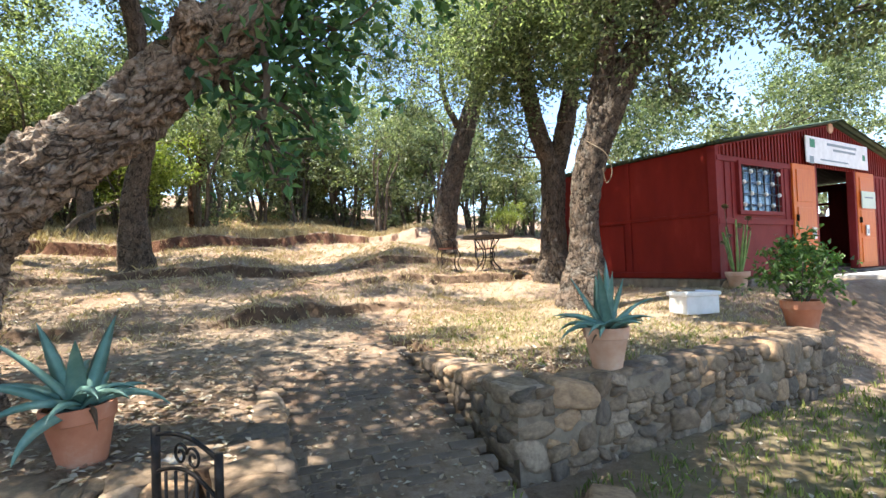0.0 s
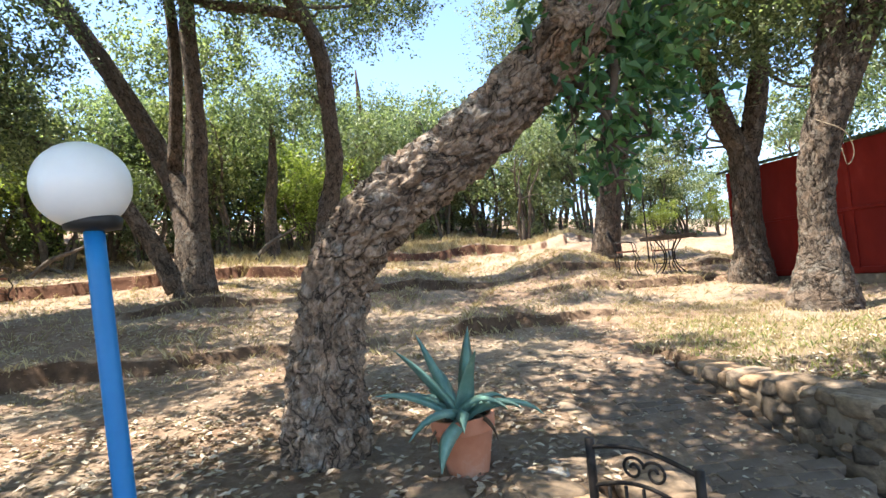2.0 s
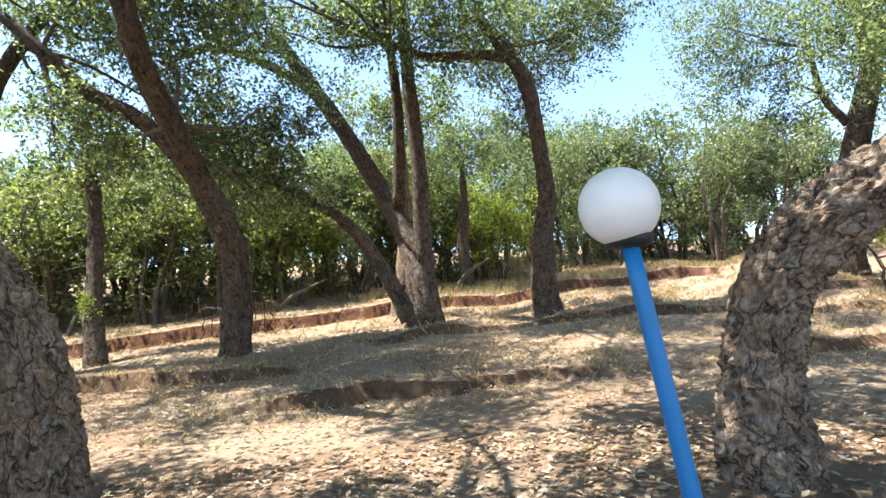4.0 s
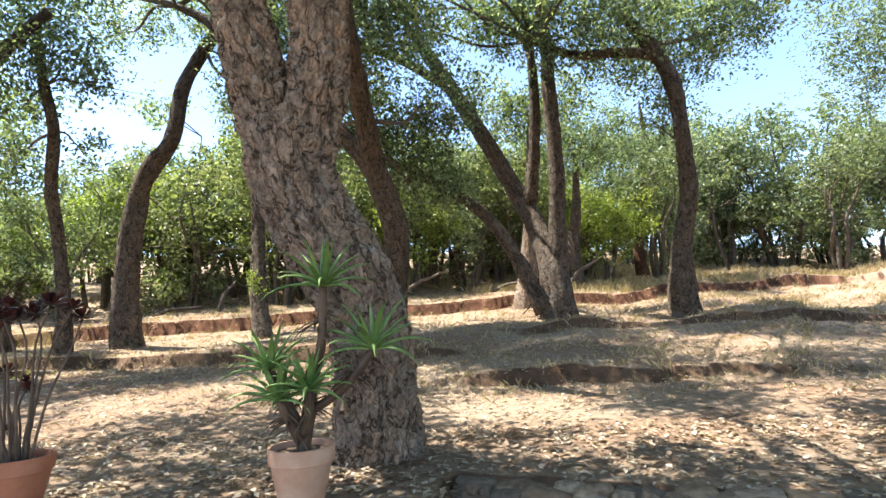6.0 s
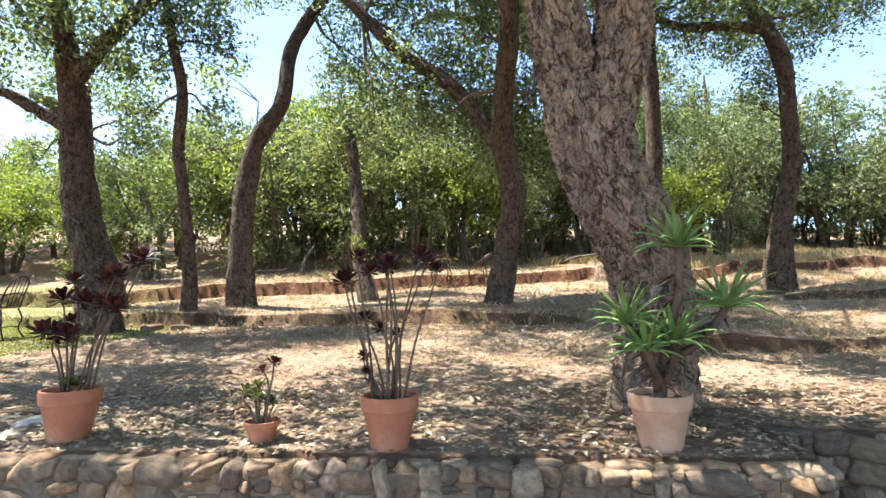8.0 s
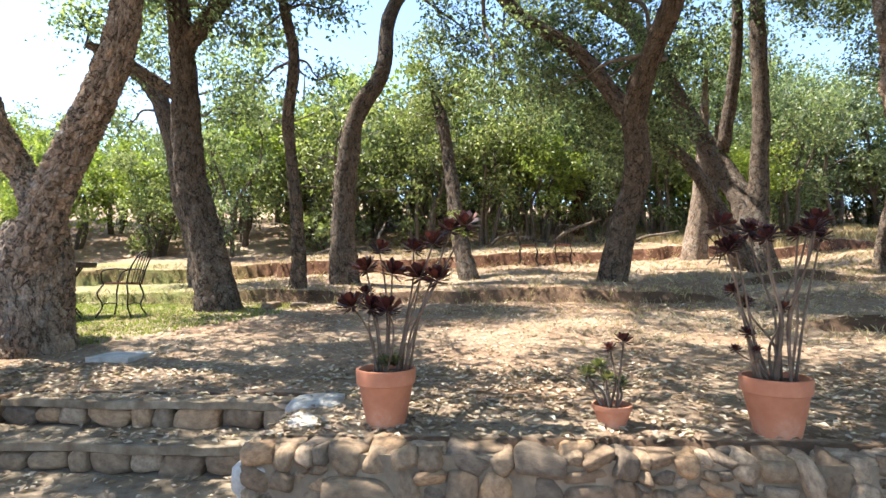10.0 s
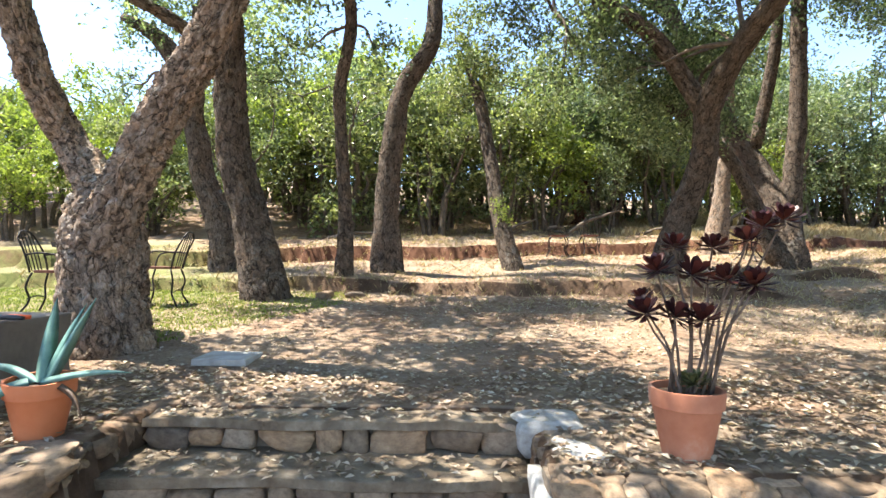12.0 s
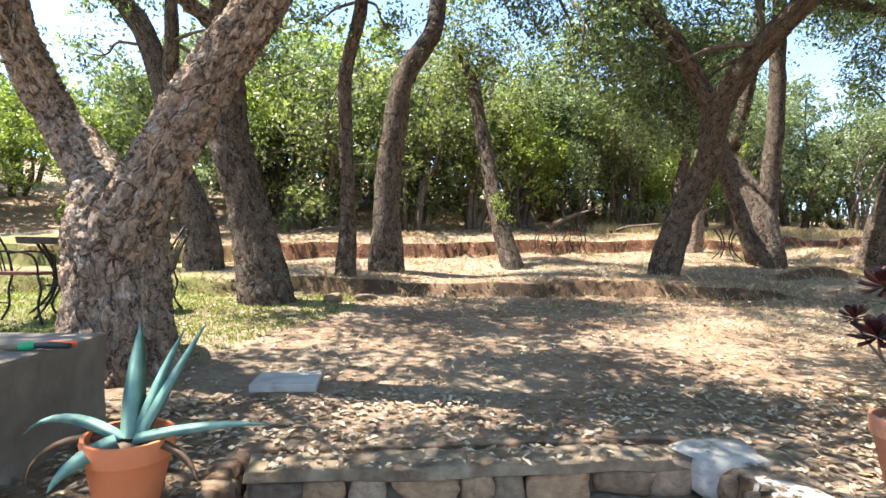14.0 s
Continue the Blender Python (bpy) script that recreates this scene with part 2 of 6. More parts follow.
M_LEAF_NEAR = leafy("broad_oak_leaves", (0.027, 0.0725, 0.0348), (0.0675, 0.16, 0.0653), (0.15, 0.261, 0.102), 0.4)
M_LEAF_BUSH = leafy("scrub_leaves", (0.054, 0.0721, 0.0279), (0.157, 0.18, 0.0697), (0.335, 0.34, 0.186), 0.36)
M_LEAF_LIME = leafy("bright_shrub_leaves", (0.0918, 0.127, 0.027), (0.204, 0.245, 0.0525), (0.337, 0.363, 0.112), 0.42)
M_LEAF_PALE = leafy("far_leaves", (0.0756, 0.0998, 0.052), (0.162, 0.194, 0.104), (0.292, 0.315, 0.195), 0.36)
M_LITTER = leafy("fallen_leaves", (0.142, 0.0883, 0.0554), (0.332, 0.24, 0.162), (0.57, 0.49, 0.378), 0.12, 0.6)
M_STRAW = leafy("dry_grass", (0.255, 0.186, 0.105), (0.412, 0.323, 0.199), (0.568, 0.479, 0.326), 0.3, 0.7)
M_GRASS = leafy("green_grass", (0.07, 0.105, 0.02), (0.19, 0.225, 0.055), (0.38, 0.37, 0.13), 0.35, 0.6)
M_TERRACOTTA = painted("terracotta", [(0.3, (0.36, 0.13, 0.07)), (0.55, (0.44, 0.185, 0.105)), (0.75, (0.5, 0.3, 0.21))], 5.0, 0.85, 60, 0.2, 0.003)
M_PALE_POT = painted("weathered_terracotta", [(0.3, (0.46, 0.24, 0.14)), (0.6, (0.55, 0.36, 0.25)), (0.8, (0.6, 0.48, 0.38))], 5.0, 0.9, 60, 0.25, 0.003)
M_ORANGE_POT = painted("orange_terracotta", [(0.3, (0.487, 0.143, 0.054)), (0.7, (0.571, 0.202, 0.09))], 4.0, 0.75, 60, 0.15, 0.003)
M_SOIL = painted("potting_soil", [(0.3, (0.05, 0.035, 0.025)), (0.7, (0.16, 0.11, 0.075))], 20, 0.95, 50, 0.8, 0.02)
M_STONE = painted("field_stone", [(0.25, (0.106, 0.0828, 0.0638)), (0.5, (0.222, 0.174, 0.131)), (0.68, (0.302, 0.241, 0.18)), (0.85, (0.382, 0.321, 0.254))], 5.0, 0.9, 30, 0.5, 0.012, vary=0.35)
def stone_tones(mat):
    """Greys, tans and a few ochres, stone by stone."""
    nt = mat.node_tree
    b = nt.nodes["Principled BSDF"]
    old = b.inputs["Base Color"].links[0].from_socket
    info = nt.nodes.new("ShaderNodeObjectInfo")
    tone = ramp(nt, info.outputs["Random"], [(0.0, (0.85, 0.82, 0.8)), (0.25, (1.15, 1.03, 0.88)), (0.5, (0.8, 0.7, 0.6)), (0.72, (1.2, 1.12, 1.02)), (0.88, (1.2, 0.97, 0.74)), (1.0, (0.68, 0.63, 0.58))])
    tone.node.color_ramp.interpolation = "CONSTANT"
    nt.links.new(blend(nt, 1.0, old, tone, "MULTIPLY"), b.inputs["Base Color"])


stone_tones(M_STONE)
M_MORTAR = painted("earth_mortar", [(0.3, (0.135, 0.101, 0.0688)), (0.7, (0.27, 0.21, 0.148))], 8, 0.95, 40, 0.6, 0.015)
M_CEMENT = painted("cement", [(0.3, (0.112, 0.0797, 0.0521)), (0.52, (0.204, 0.156, 0.105)), (0.75, (0.347, 0.283, 0.206))], 7, 0.92, 45, 0.8, 0.014)
M_PALE_CEMENT = painted("pale_cement", [(0.3, (0.3, 0.275, 0.24)), (0.7, (0.52, 0.5, 0.46))], 6, 0.9, 40, 0.7, 0.014)
M_BRICK = painted("path_brick", [(0.3, (0.111, 0.081, 0.0582)), (0.55, (0.164, 0.122, 0.0882)), (0.8, (0.242, 0.183, 0.137))], 9, 0.95, 50, 0.6, 0.01, vary=0.15)
M_RED = painted("red_paint", [(0.3, (0.125, 0.009, 0.006)), (0.6, (0.18, 0.014, 0.009)), (0.85, (0.25, 0.032, 0.02))], 2.2, 0.6, 40, 0.1, 0.002, stretch=(1, 1, 0.4), spec=0.15)
M_RED_TRIM = painted("dull_red_paint", [(0.3, (0.15, 0.014, 0.014)), (0.7, (0.21, 0.026, 0.024))], 2.5, 0.6, 40, 0.12, 0.002, spec=0.15)
M_DOOR = painted("orange_varnish", [(0.3, (0.483, 0.088, 0.0072)), (0.7, (0.609, 0.149, 0.0144))], 6, 0.4, 30, 0.1, 0.002, stretch=(4, 4, 0.5))
M_ROOF = painted("green_roof_sheet", [(0.3, (0.035, 0.06, 0.035)), (0.7, (0.07, 0.1, 0.06))], 3, 0.6, 20, 0.2, 0.004)
M_IRON = painted("black_iron", [(0.3, (0.012, 0.011, 0.011)), (0.7, (0.045, 0.036, 0.03))], 20, 0.55, 60, 0.2, 0.002, metal=0.6)
M_RUST = painted("rusty_wire", [(0.3, (0.08, 0.035, 0.02)), (0.7, (0.17, 0.08, 0.05))], 20, 0.8, 60, 0.2, 0.002)
M_BLUE = painted("blue_paint", [(0.3, (0.012, 0.15, 0.38)), (0.7, (0.02, 0.2, 0.47))], 4, 0.4, 60, 0.12, 0.001)
M_GLOBE = painted("milk_glass", [(0.3, (0.72, 0.72, 0.70)), (0.7, (0.82, 0.82, 0.8))], 3, 0.35, 30, 0.02, 0.001, spec=0.5)
M_BLACK = painted("black_plastic", [(0.3, (0.012, 0.012, 0.012)), (0.7, (0.03, 0.03, 0.03))], 10, 0.5, 40, 0.05, 0.001)
M_WHITE = painted("white_paint", [(0.3, (0.62, 0.62, 0.6)), (0.7, (0.8, 0.8, 0.79))], 5, 0.6, 40, 0.1, 0.002)
M_TABLE = painted("mosaic_tabletop", [(0.35, (0.03, 0.025, 0.022)), (0.65, (0.08, 0.065, 0.055))], 18, 0.8, 50, 0.1, 0.002)
M_SEAT = painted("brown_seat", [(0.3, (0.13, 0.05, 0.035)), (0.7, (0.22, 0.09, 0.06))], 10, 0.7, 40, 0.1, 0.002)
M_DARK = painted("dark_inside", [(0.3, (0.05, 0.03, 0.025)), (0.7, (0.08, 0.05, 0.04))], 3, 0.8, 20, 0.1, 0.002)


def agave_mat(name, a, b_, c):
    return painted(name, [(0.3, a), (0.55, b_), (0.8, c)], 7, 0.5, 40, 0.1, 0.002)


M_AGAVE = agave_mat("agave_leaf", (0.0743, 0.16, 0.134), (0.135, 0.243, 0.198), (0.27, 0.371, 0.294))
M_AGAVE_OLD = agave_mat("withered_agave_leaf", (0.05, 0.03, 0.02), (0.12, 0.075, 0.045), (0.2, 0.14, 0.08))
M_ALOE = agave_mat("aloe_leaf", (0.08, 0.155, 0.04), (0.18, 0.28, 0.08), (0.4, 0.44, 0.19))
M_AEONIUM = leafy("dark_rosette_leaf", (0.016, 0.005, 0.007), (0.042, 0.011, 0.013), (0.1, 0.026, 0.022), 0.15)
M_OLIVE = leafy("olive_rosette_leaf", (0.04, 0.045, 0.018), (0.1, 0.105, 0.04), (0.19, 0.18, 0.08), 0.2)
M_STEM = painted("succulent_stem", [(0.3, (0.0825, 0.056, 0.039)), (0.7, (0.18, 0.126, 0.091))], 12, 0.9, 50, 0.4, 0.004)


# ---- ground ----
def step(x, a, b):
    t = np.clip((x - a) / (b - a), 0, 1)
    return t * t * (3 - 2 * t)


def wave(x, y):
    """Slow unevenness, in metres."""
    return 0.5 * np.sin(0.9 * x + 0.4 * y) * np.cos(0.6 * y - 0.3 * x) + 0.3 * np.sin(2.3 * x - 1.1 * y + 1) + 0.2 * np.sin(4.1 * y + 2.7 * x + 2) * np.cos(3.3 * x)


def uphill(x, y):
    return (x + 5.66) * UP_DIR.x + (y + 0.32) * UP_DIR.y


def along(x, y):
    return (x + 5.66) * WALL_DIR.x + (y + 0.32) * WALL_DIR.y


LOW = 0.2


def terrace(x, y):
    """The hillside's own height, with its earth banks."""
    s = uphill(x, y)
    w = wave(x, y)
    e = s + 0.16 * w + 0.05 * np.sin(9 * x + 5 * y) + 0.035 * np.sin(23 * x + 4) * np.sin(17 * y) + 0.03 * np.sin(31 * y - 13 * x) + 0.11 * np.sin(3.1 * x - 2.3 * y + 1) * np.sin(2.7 * y + 1.9 * x) + 0.07 * np.sin(6.7 * x + 2.9 * y) * np.cos(5.3 * y - 4.1 * x)
    low_bits = 0.78 + 0.22 * np.sin(1.3 * x + 0.7 * y) + 0.12 * np.sin(4.7 * x - 2.1 * y)
    right = np.interp(s, [-8, 0, 3.5, 7.3, 10.5, 14, 25, 60, 400], [0.6, 0.7, 0.86, 1.27, 1.56, 2.05, 2.9, 3.8, 8])
    right = right + 0.17 * low_bits * step(e, 3.56, 3.64) * step(x, -8, -6.5) * (1 - step(x, -0.9, 0.2)) * (1 - 0.55 * step(x, -3.9, -3.5) * (1 - step(x, -2.5, -2.2))) + 0.15 * low_bits * step(e, 5.58, 5.66) * step(x, -2.2, -1.2) + 0.17 * low_bits * step(e, 7.24, 7.33)
    left = np.interp(s, [-8, 0, 1.0, 5.5, 7.2, 9, 14, 25, 60, 400], [0.6, 0.68, 0.715, 1.09, 1.28, 1.5, 2.15, 3.0, 3.8, 8])
    left = left + 0.21 * (0.4 + 0.6 * low_bits) * step(e, 5.57, 5.66)
    z = left + (right - left) * step(x, -8.8, -7.2)
    red = (x + 13.4) * -0.77 + (y - 5.9) * 0.64 + 0.3 + 0.05 * w + 0.05 * np.sin(7 * x + 3 * y) + 0.04 * np.sin(19 * x - 11 * y) + 0.12 * np.sin(2.9 * x - 2.1 * y + 1) * np.sin(2.3 * y + 3.9 * x) + 0.06 * np.sin(8.7 * x + 3.9 * y)
    z = z + 0.27 * step(red, -0.05, 0.04) + 0.15 * np.clip(red - 3.8, 0, 24)
    near_hut = step(x, 2.2, 4.5) * (1 - step(y, 14, 20))
    z = z + (0.96 - z) * near_hut * step(y, 6.0, 7.5)
    return z + 0.012 * w + 0.006 * np.sin(13 * x + 3 * y) * np.sin(11 * y - 4 * x)


def wall_setback(a):
    """How far uphill the long wall stands: it jumps back past the potted aloe and comes forward towards the path."""
    return np.interp(a, [-99, 0.94, 0.98, 5.2, 99], [0, 0, 0.59, -0.46, -0.46])


def path_axis(x, y):
    """Distance to the right of the brick path's middle, and the way up it."""
    return (x + 0.28) * 0.94 + (y - 2.6) * 0.34, (x + 0.28) * -0.34 + (y - 2.6) * 0.94


def ground_height(x, y):
    x, y = np.asarray(x, float), np.asarray(y, float)
    s, a = uphill(x, y), along(x, y)
    top = terrace(x, y)
    low = LOW + 0.02 * wave(x * 1.3, y * 1.3)
    edge = s - wall_setback(a)
    rise = np.clip((edge + 0.03) / (0.13 + 1.2 * step(a, 10.5, 10.8)), 0, 1)
    side, up = path_axis(x, y)
    # beside the hut the bank is held by two straight walls that meet at a corner
    behind = np.minimum((y - 2.93) * 0.872 - (x - 0.30) * 0.489, (x - 0.33) * 0.896 + (y - 3.12) * 0.444)
    hut_side = step(side, 0.3, 0.5) * (1 - step(x, 3.5, 3.7)) * (1 - step(up, 1.9, 2.3))
    rise = rise + (np.clip((behind - 0.07) / 0.15, 0, 1) - rise) * hut_side
    z = low + (top - low) * rise
    rampz = np.interp(up, [-0.9, 1.9, 2.6], [LOW, 0.76, 0.86])
    inside = (1 - step(np.abs(side), 0.56, 0.66)) * step(up, -1.2, -1.0) * (1 - step(up, 2.0, 2.4))
    z = z + (rampz - z) * inside
    stair = step(a, -5.88, -5.8) * (1 - step(a, -3.84, -3.76)) * (1 - step(s, 0.86, 0.94))
    z = z + (LOW - 0.05 - z) * stair * step(s, -0.5, -0.3)
    return z


def gz(x, y):
    return float(ground_height(x, y))


def axis_grid(lo, hi, fine, far):
    mid = np.arange(lo, hi + fine / 2, fine)
    out, d, x = [], fine, 0.0
    while x < far:
        d *= 1.22
        x += d
        out.append(x)
    out = np.array(out)
    return np.concatenate([lo - out[::-1], mid, hi + out])


def build_ground():
    xs, ys = axis_grid(-18.5, 6.0, 0.062, 420), axis_grid(-6.0, 17.5, 0.062, 420)
    X, Y = np.meshgrid(xs, ys)
    Z = ground_height(X, Y)
    n, m = len(ys), len(xs)
    idx = np.arange(n * m).reshape(n, m)
    quads = np.stack([idx[:-1, :-1], idx[:-1, 1:], idx[1:, 1:], idx[1:, :-1]], axis=-1).reshape(-1, 4)
    me = poly_mesh("ground", np.stack([X, Y, Z], axis=-1).reshape(-1, 3), quads, True)
    mat, nt, b = material("earth", 0.95, 0.0, 0.1)
    geo = nt.nodes.new("ShaderNodeNewGeometry")
    big = noise_tex(nt, 0.55, 6, 0.65)
    small = noise_tex(nt, 9.0, 8, 0.75)
    col = ramp(nt, small, [(0.28, (0.122, 0.0736, 0.0455)), (0.5, (0.253, 0.165, 0.109)), (0.72, (0.401, 0.29, 0.205))])
    straw = ramp(nt, noise_tex(nt, 24, 6, 0.8), [(0.3, (0.214, 0.153, 0.103)), (0.7, (0.428, 0.35, 0.258))])
    col = blend(nt, ramp(nt, big, [(0.42, (0, 0, 0)), (0.6, (0.75, 0.75, 0.75))]), col, straw)
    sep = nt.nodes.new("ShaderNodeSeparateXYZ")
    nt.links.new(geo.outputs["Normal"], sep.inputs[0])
    # steep bank faces: bare soil, its colour darkened to stand in for their shade
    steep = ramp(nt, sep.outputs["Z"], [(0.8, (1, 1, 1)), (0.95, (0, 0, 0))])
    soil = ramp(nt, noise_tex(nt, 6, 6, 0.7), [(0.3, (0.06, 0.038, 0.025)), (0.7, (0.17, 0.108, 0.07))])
    red = ramp(nt, noise_tex(nt, 6, 6, 0.7), [(0.3, (0.06, 0.028, 0.017)), (0.7, (0.17, 0.085, 0.052))])
    dot = nt.nodes.new("ShaderNodeVectorMath")
    dot.operation = "DOT_PRODUCT"
    nt.links.new(geo.outputs["Position"], dot.inputs[0])
    dot.inputs[1].default_value = (-0.77, 0.64, 0.0)
    upper = nt.nodes.new("ShaderNodeMapRange")
    upper.inputs[1].default_value, upper.inputs[2].default_value = 11.6, 12.8
    nt.links.new(dot.outputs["Value"], upper.inputs[0])
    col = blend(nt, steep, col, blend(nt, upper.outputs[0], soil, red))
    # grass shows through on the lawn beyond the steps, below the wall and beside the path
    pos = nt.nodes.new("ShaderNodeSeparateXYZ")
    nt.links.new(geo.outputs["Position"], pos.inputs[0])

    def spot(cx, cy, r0, r1):
        d = nt.nodes.new("ShaderNodeVectorMath")
        d.operation = "DISTANCE"
        flat = nt.nodes.new("ShaderNodeCombineXYZ")
        nt.links.new(pos.outputs[0], flat.inputs[0])
        nt.links.new(pos.outputs[1], flat.inputs[1])
        nt.links.new(flat.outputs[0], d.inputs[0])
        d.inputs[1].default_value = (cx, cy, 0)
        mr = nt.nodes.new("ShaderNodeMapRange")
        mr.inputs[1].default_value, mr.inputs[2].default_value = r0, r1
        mr.inputs[3].default_value, mr.inputs[4].default_value = 1.0, 0.0
        nt.links.new(d.outputs["Value"], mr.inputs[0])
        return mr.outputs[0]

    green = ramp(nt, noise_tex(nt, 14, 6, 0.75), [(0.3, (0.08, 0.1, 0.028)), (0.7, (0.22, 0.23, 0.08))])
    patchy = noise_tex(nt, 1.6, 5, 0.7)
    for cx, cy, r0, r1, k in ((-17.2, -1.6, 2.6, 4.6, 0.9), (3.2, 2.2, 1.4, 2.9, 0.5), (1.0, 5.5, 0.5, 1.5, 0.25)):
        m = nt.nodes.new("ShaderNodeMath")
        m.operation = "MULTIPLY"
        nt.links.new(spot(cx, cy, r0, r1), m.inputs[0])
        nt.links.new(ramp(nt, patchy, [(0.35, (0.25,) * 3), (0.6, (k,) * 3)]), m.inputs[1])
        col = blend(nt, m.outputs[0], col, green)
    nt.links.new(col, b.inputs["Base Color"])
    bump(nt, b, noise_tex(nt, 30, 8, 0.8), 0.9, 0.03)
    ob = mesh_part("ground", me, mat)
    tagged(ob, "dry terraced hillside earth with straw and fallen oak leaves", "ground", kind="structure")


build_ground()


# ---- leaves ----
def leaf_quads(centres, size, spread_up=0.35, aspect=0.55, fold=0.18):
    """Folded leaf blades round the given centres: (n, 4) corners and their places."""
    n = len(centres)
    axis = RNG.normal(size=(n, 3))
    axis /= np.linalg.norm(axis, axis=1)[:, None]
    up = RNG.normal(size=(n, 3)) + np.array([0, 0, spread_up * 4])
    side = np.cross(axis, up)
    side /= np.linalg.norm(side, axis=1)[:, None] + 1e-9
    nor = np.cross(side, axis)
    ln = (size * RNG.uniform(0.65, 1.25, n))[:, None]
    tip, back = centres + axis * ln * 0.5, centres - axis * ln * 0.5
    l = centres + side * ln * aspect * 0.5 + nor * ln * fold
    r = centres - side * ln * aspect * 0.5 + nor * ln * fold
    v = np.stack([back, l, tip, r], axis=1).reshape(-1, 3)
    return v, np.arange(4 * n).reshape(-1, 4)


def sprigs(blobs, per_area, leaves=14, reach=0.16):
    """Leaf centres in loose sprays that fill the blobs (x, y, z, rx, ry, rz) unevenly, denser at the rim."""
    out = []
    for x, y, z, rx, ry, rz in blobs:
        n = max(4, int(per_area * (rx * ry + ry * rz + rx * rz)))
        d = RNG.normal(size=(n, 3))
        d /= np.linalg.norm(d, axis=1)[:, None]
        rad = RNG.uniform(0.25, 1.0, n) ** 0.5
        lump = 1 + 0.28 * np.sin(d[:, 0] * 5 + x * 3) * np.sin(d[:, 1] * 6 + y * 5) + 0.22 * np.sin(d[:, 2] * 8 + z)
        c = np.array([x, y, z]) + d * (rad * lump)[:, None] * np.array([rx, ry, rz])
        line = RNG.normal(size=(n, 3)) + d * 0.8 + np.array([0, 0, -0.25])
        line /= np.linalg.norm(line, axis=1)[:, None]
        k = RNG.uniform(-1, 1, (n, leaves, 1))
        pts = c[:, None, :] + line[:, None, :] * k * reach * 1.6 + RNG.normal(size=(n, leaves, 3)) * reach * 0.42
        out.append(pts.reshape(-1, 3))
    return np.vstack(out)


def crown_mesh(name, blobs, per_area, size, leaves=14, reach=0.16, origin=(0, 0, 0)):
    v, q = leaf_quads(sprigs(blobs, per_area, leaves, reach) - np.array(origin), size)
    return poly_mesh(name, v, q)


def oak(label, limbs, blobs, bark_mat, leaf_mat, rough=0.16, sides=14, steps=6, leaf=0.085, density=64, twigs=True, group="cork oaks of the grove", scale=8.0, leaves=14, reach=0.16):
    """A tree: the first limb is its trunk; each limb is rows of (x, y, z, r); blobs carry the leaves."""
    b = np.array(limbs[0][0][:3])
    tree = empty("oak_tree", b, label, "tree", group)
    for i, limb in enumerate(limbs):
        rows = np.array(limb, float)
        rows[:, :3] -= b
        if sides < 50:
            rows[:, 3] *= 0.88
        if i == 0:
            foot = rows[0].copy()
            flare = np.array([[foot[0], foot[1], foot[2] - 0.35, foot[3] * 1.15]])
            rows = np.vstack([flare, rows])
        me = tubes_mesh("limb", [tube(rows, steps, sides if i == 0 else max(8, sides - 4), rough, scale)])
        mesh_part("trunk" if i == 0 else "limb", me, bark_mat, tree)
    if blobs:
        if twigs:
            ends = np.vstack([np.array(l)[len(l) // 2:, :3] for l in limbs])
            for x, y, z, rx, ry, rz in blobs:
                c = np.array([x, y, z])
                near = ends[np.argmin(np.linalg.norm(ends - c, axis=1) + RNG.uniform(0, 0.5, len(ends)))]
                ln = np.linalg.norm(c - near) + 0.05
                if ln > 4.0:
                    continue
                bend = RNG.normal(size=3) * 0.09 * min(ln, 1.4)
                ln = min(ln, 1.8)
                rows = [(*(near - b), 0.014 + 0.013 * ln), (*(near + (c - near) * 0.35 + bend - b), 0.012 + 0.009 * ln), (*(near + (c - near) * 0.7 - bend * 0.5 - b), 0.009 + 0.005 * ln), (*(c - b), 0.006)]
                made = [tube(rows, 4, 6)]
                for k in range(5):
                    s0 = np.array(rows[2 + k % 2][:3])
                    tip = c - b + RNG.normal(size=3) * np.array([rx, ry, rz]) * 0.55
                    made.append(tube([(*s0, 0.008), (*((s0 + tip) / 2 + RNG.normal(size=3) * 0.12 * rx), 0.006), (*tip, 0.003)], 3, 4))
                mesh_part("branch", tubes_mesh("branch", made), M_TWIG, tree)
        mesh_part("crown", crown_mesh("crown", blobs, density, leaf, leaves, reach, b), leaf_mat, tree)
    return tree


# ---- the grove ----
def round_blobs(rows, flat=0.85):
    return [(x, y, z, r * 1.1, r * 1.1, r * flat * 1.1) for x, y, z, r in rows]


CANOPY = np.random.default_rng(42)


def canopy(a0, a1, s0, s1, z0, z1, n, r0, r1):
    """Leaf clusters high over a strip of the terrace, in wall coordinates."""
    out = []
    for _ in range(n):
        p = Vector((-5.66, -0.32, 0)) + WALL_DIR * CANOPY.uniform(a0, a1) + UP_DIR * CANOPY.uniform(s0, s1)
        out.append((p.x, p.y, CANOPY.uniform(z0, z1), CANOPY.uniform(r0, r1)))
    return out


CROWN_A = canopy(-11.5, -7.0, -1.0, 3.6, 5.6, 7.0, 6, 0.45, 0.75)
CROWN_B = canopy(-5.0, 1.5, -0.6, 4.4, 5.6, 7.0, 9, 0.45, 0.8)
CROWN_C = canopy(-1.0, 7.5, -2.6, 1.4, 5.0, 6.6, 24, 0.5, 0.95)
CROWN_E = canopy(1.5, 5.5, -1.0, 2.6, 5.2, 6.4, 10, 0.45, 0.8)
CROWN_F = canopy(-2.0, 4.0, 4.0, 8.0, 7.6, 8.8, 9, 0.6, 0.95)
CROWN_G = canopy(-8.5, -2.5, 4.2, 7.5, 7.6, 8.8, 7, 0.55, 0.9)
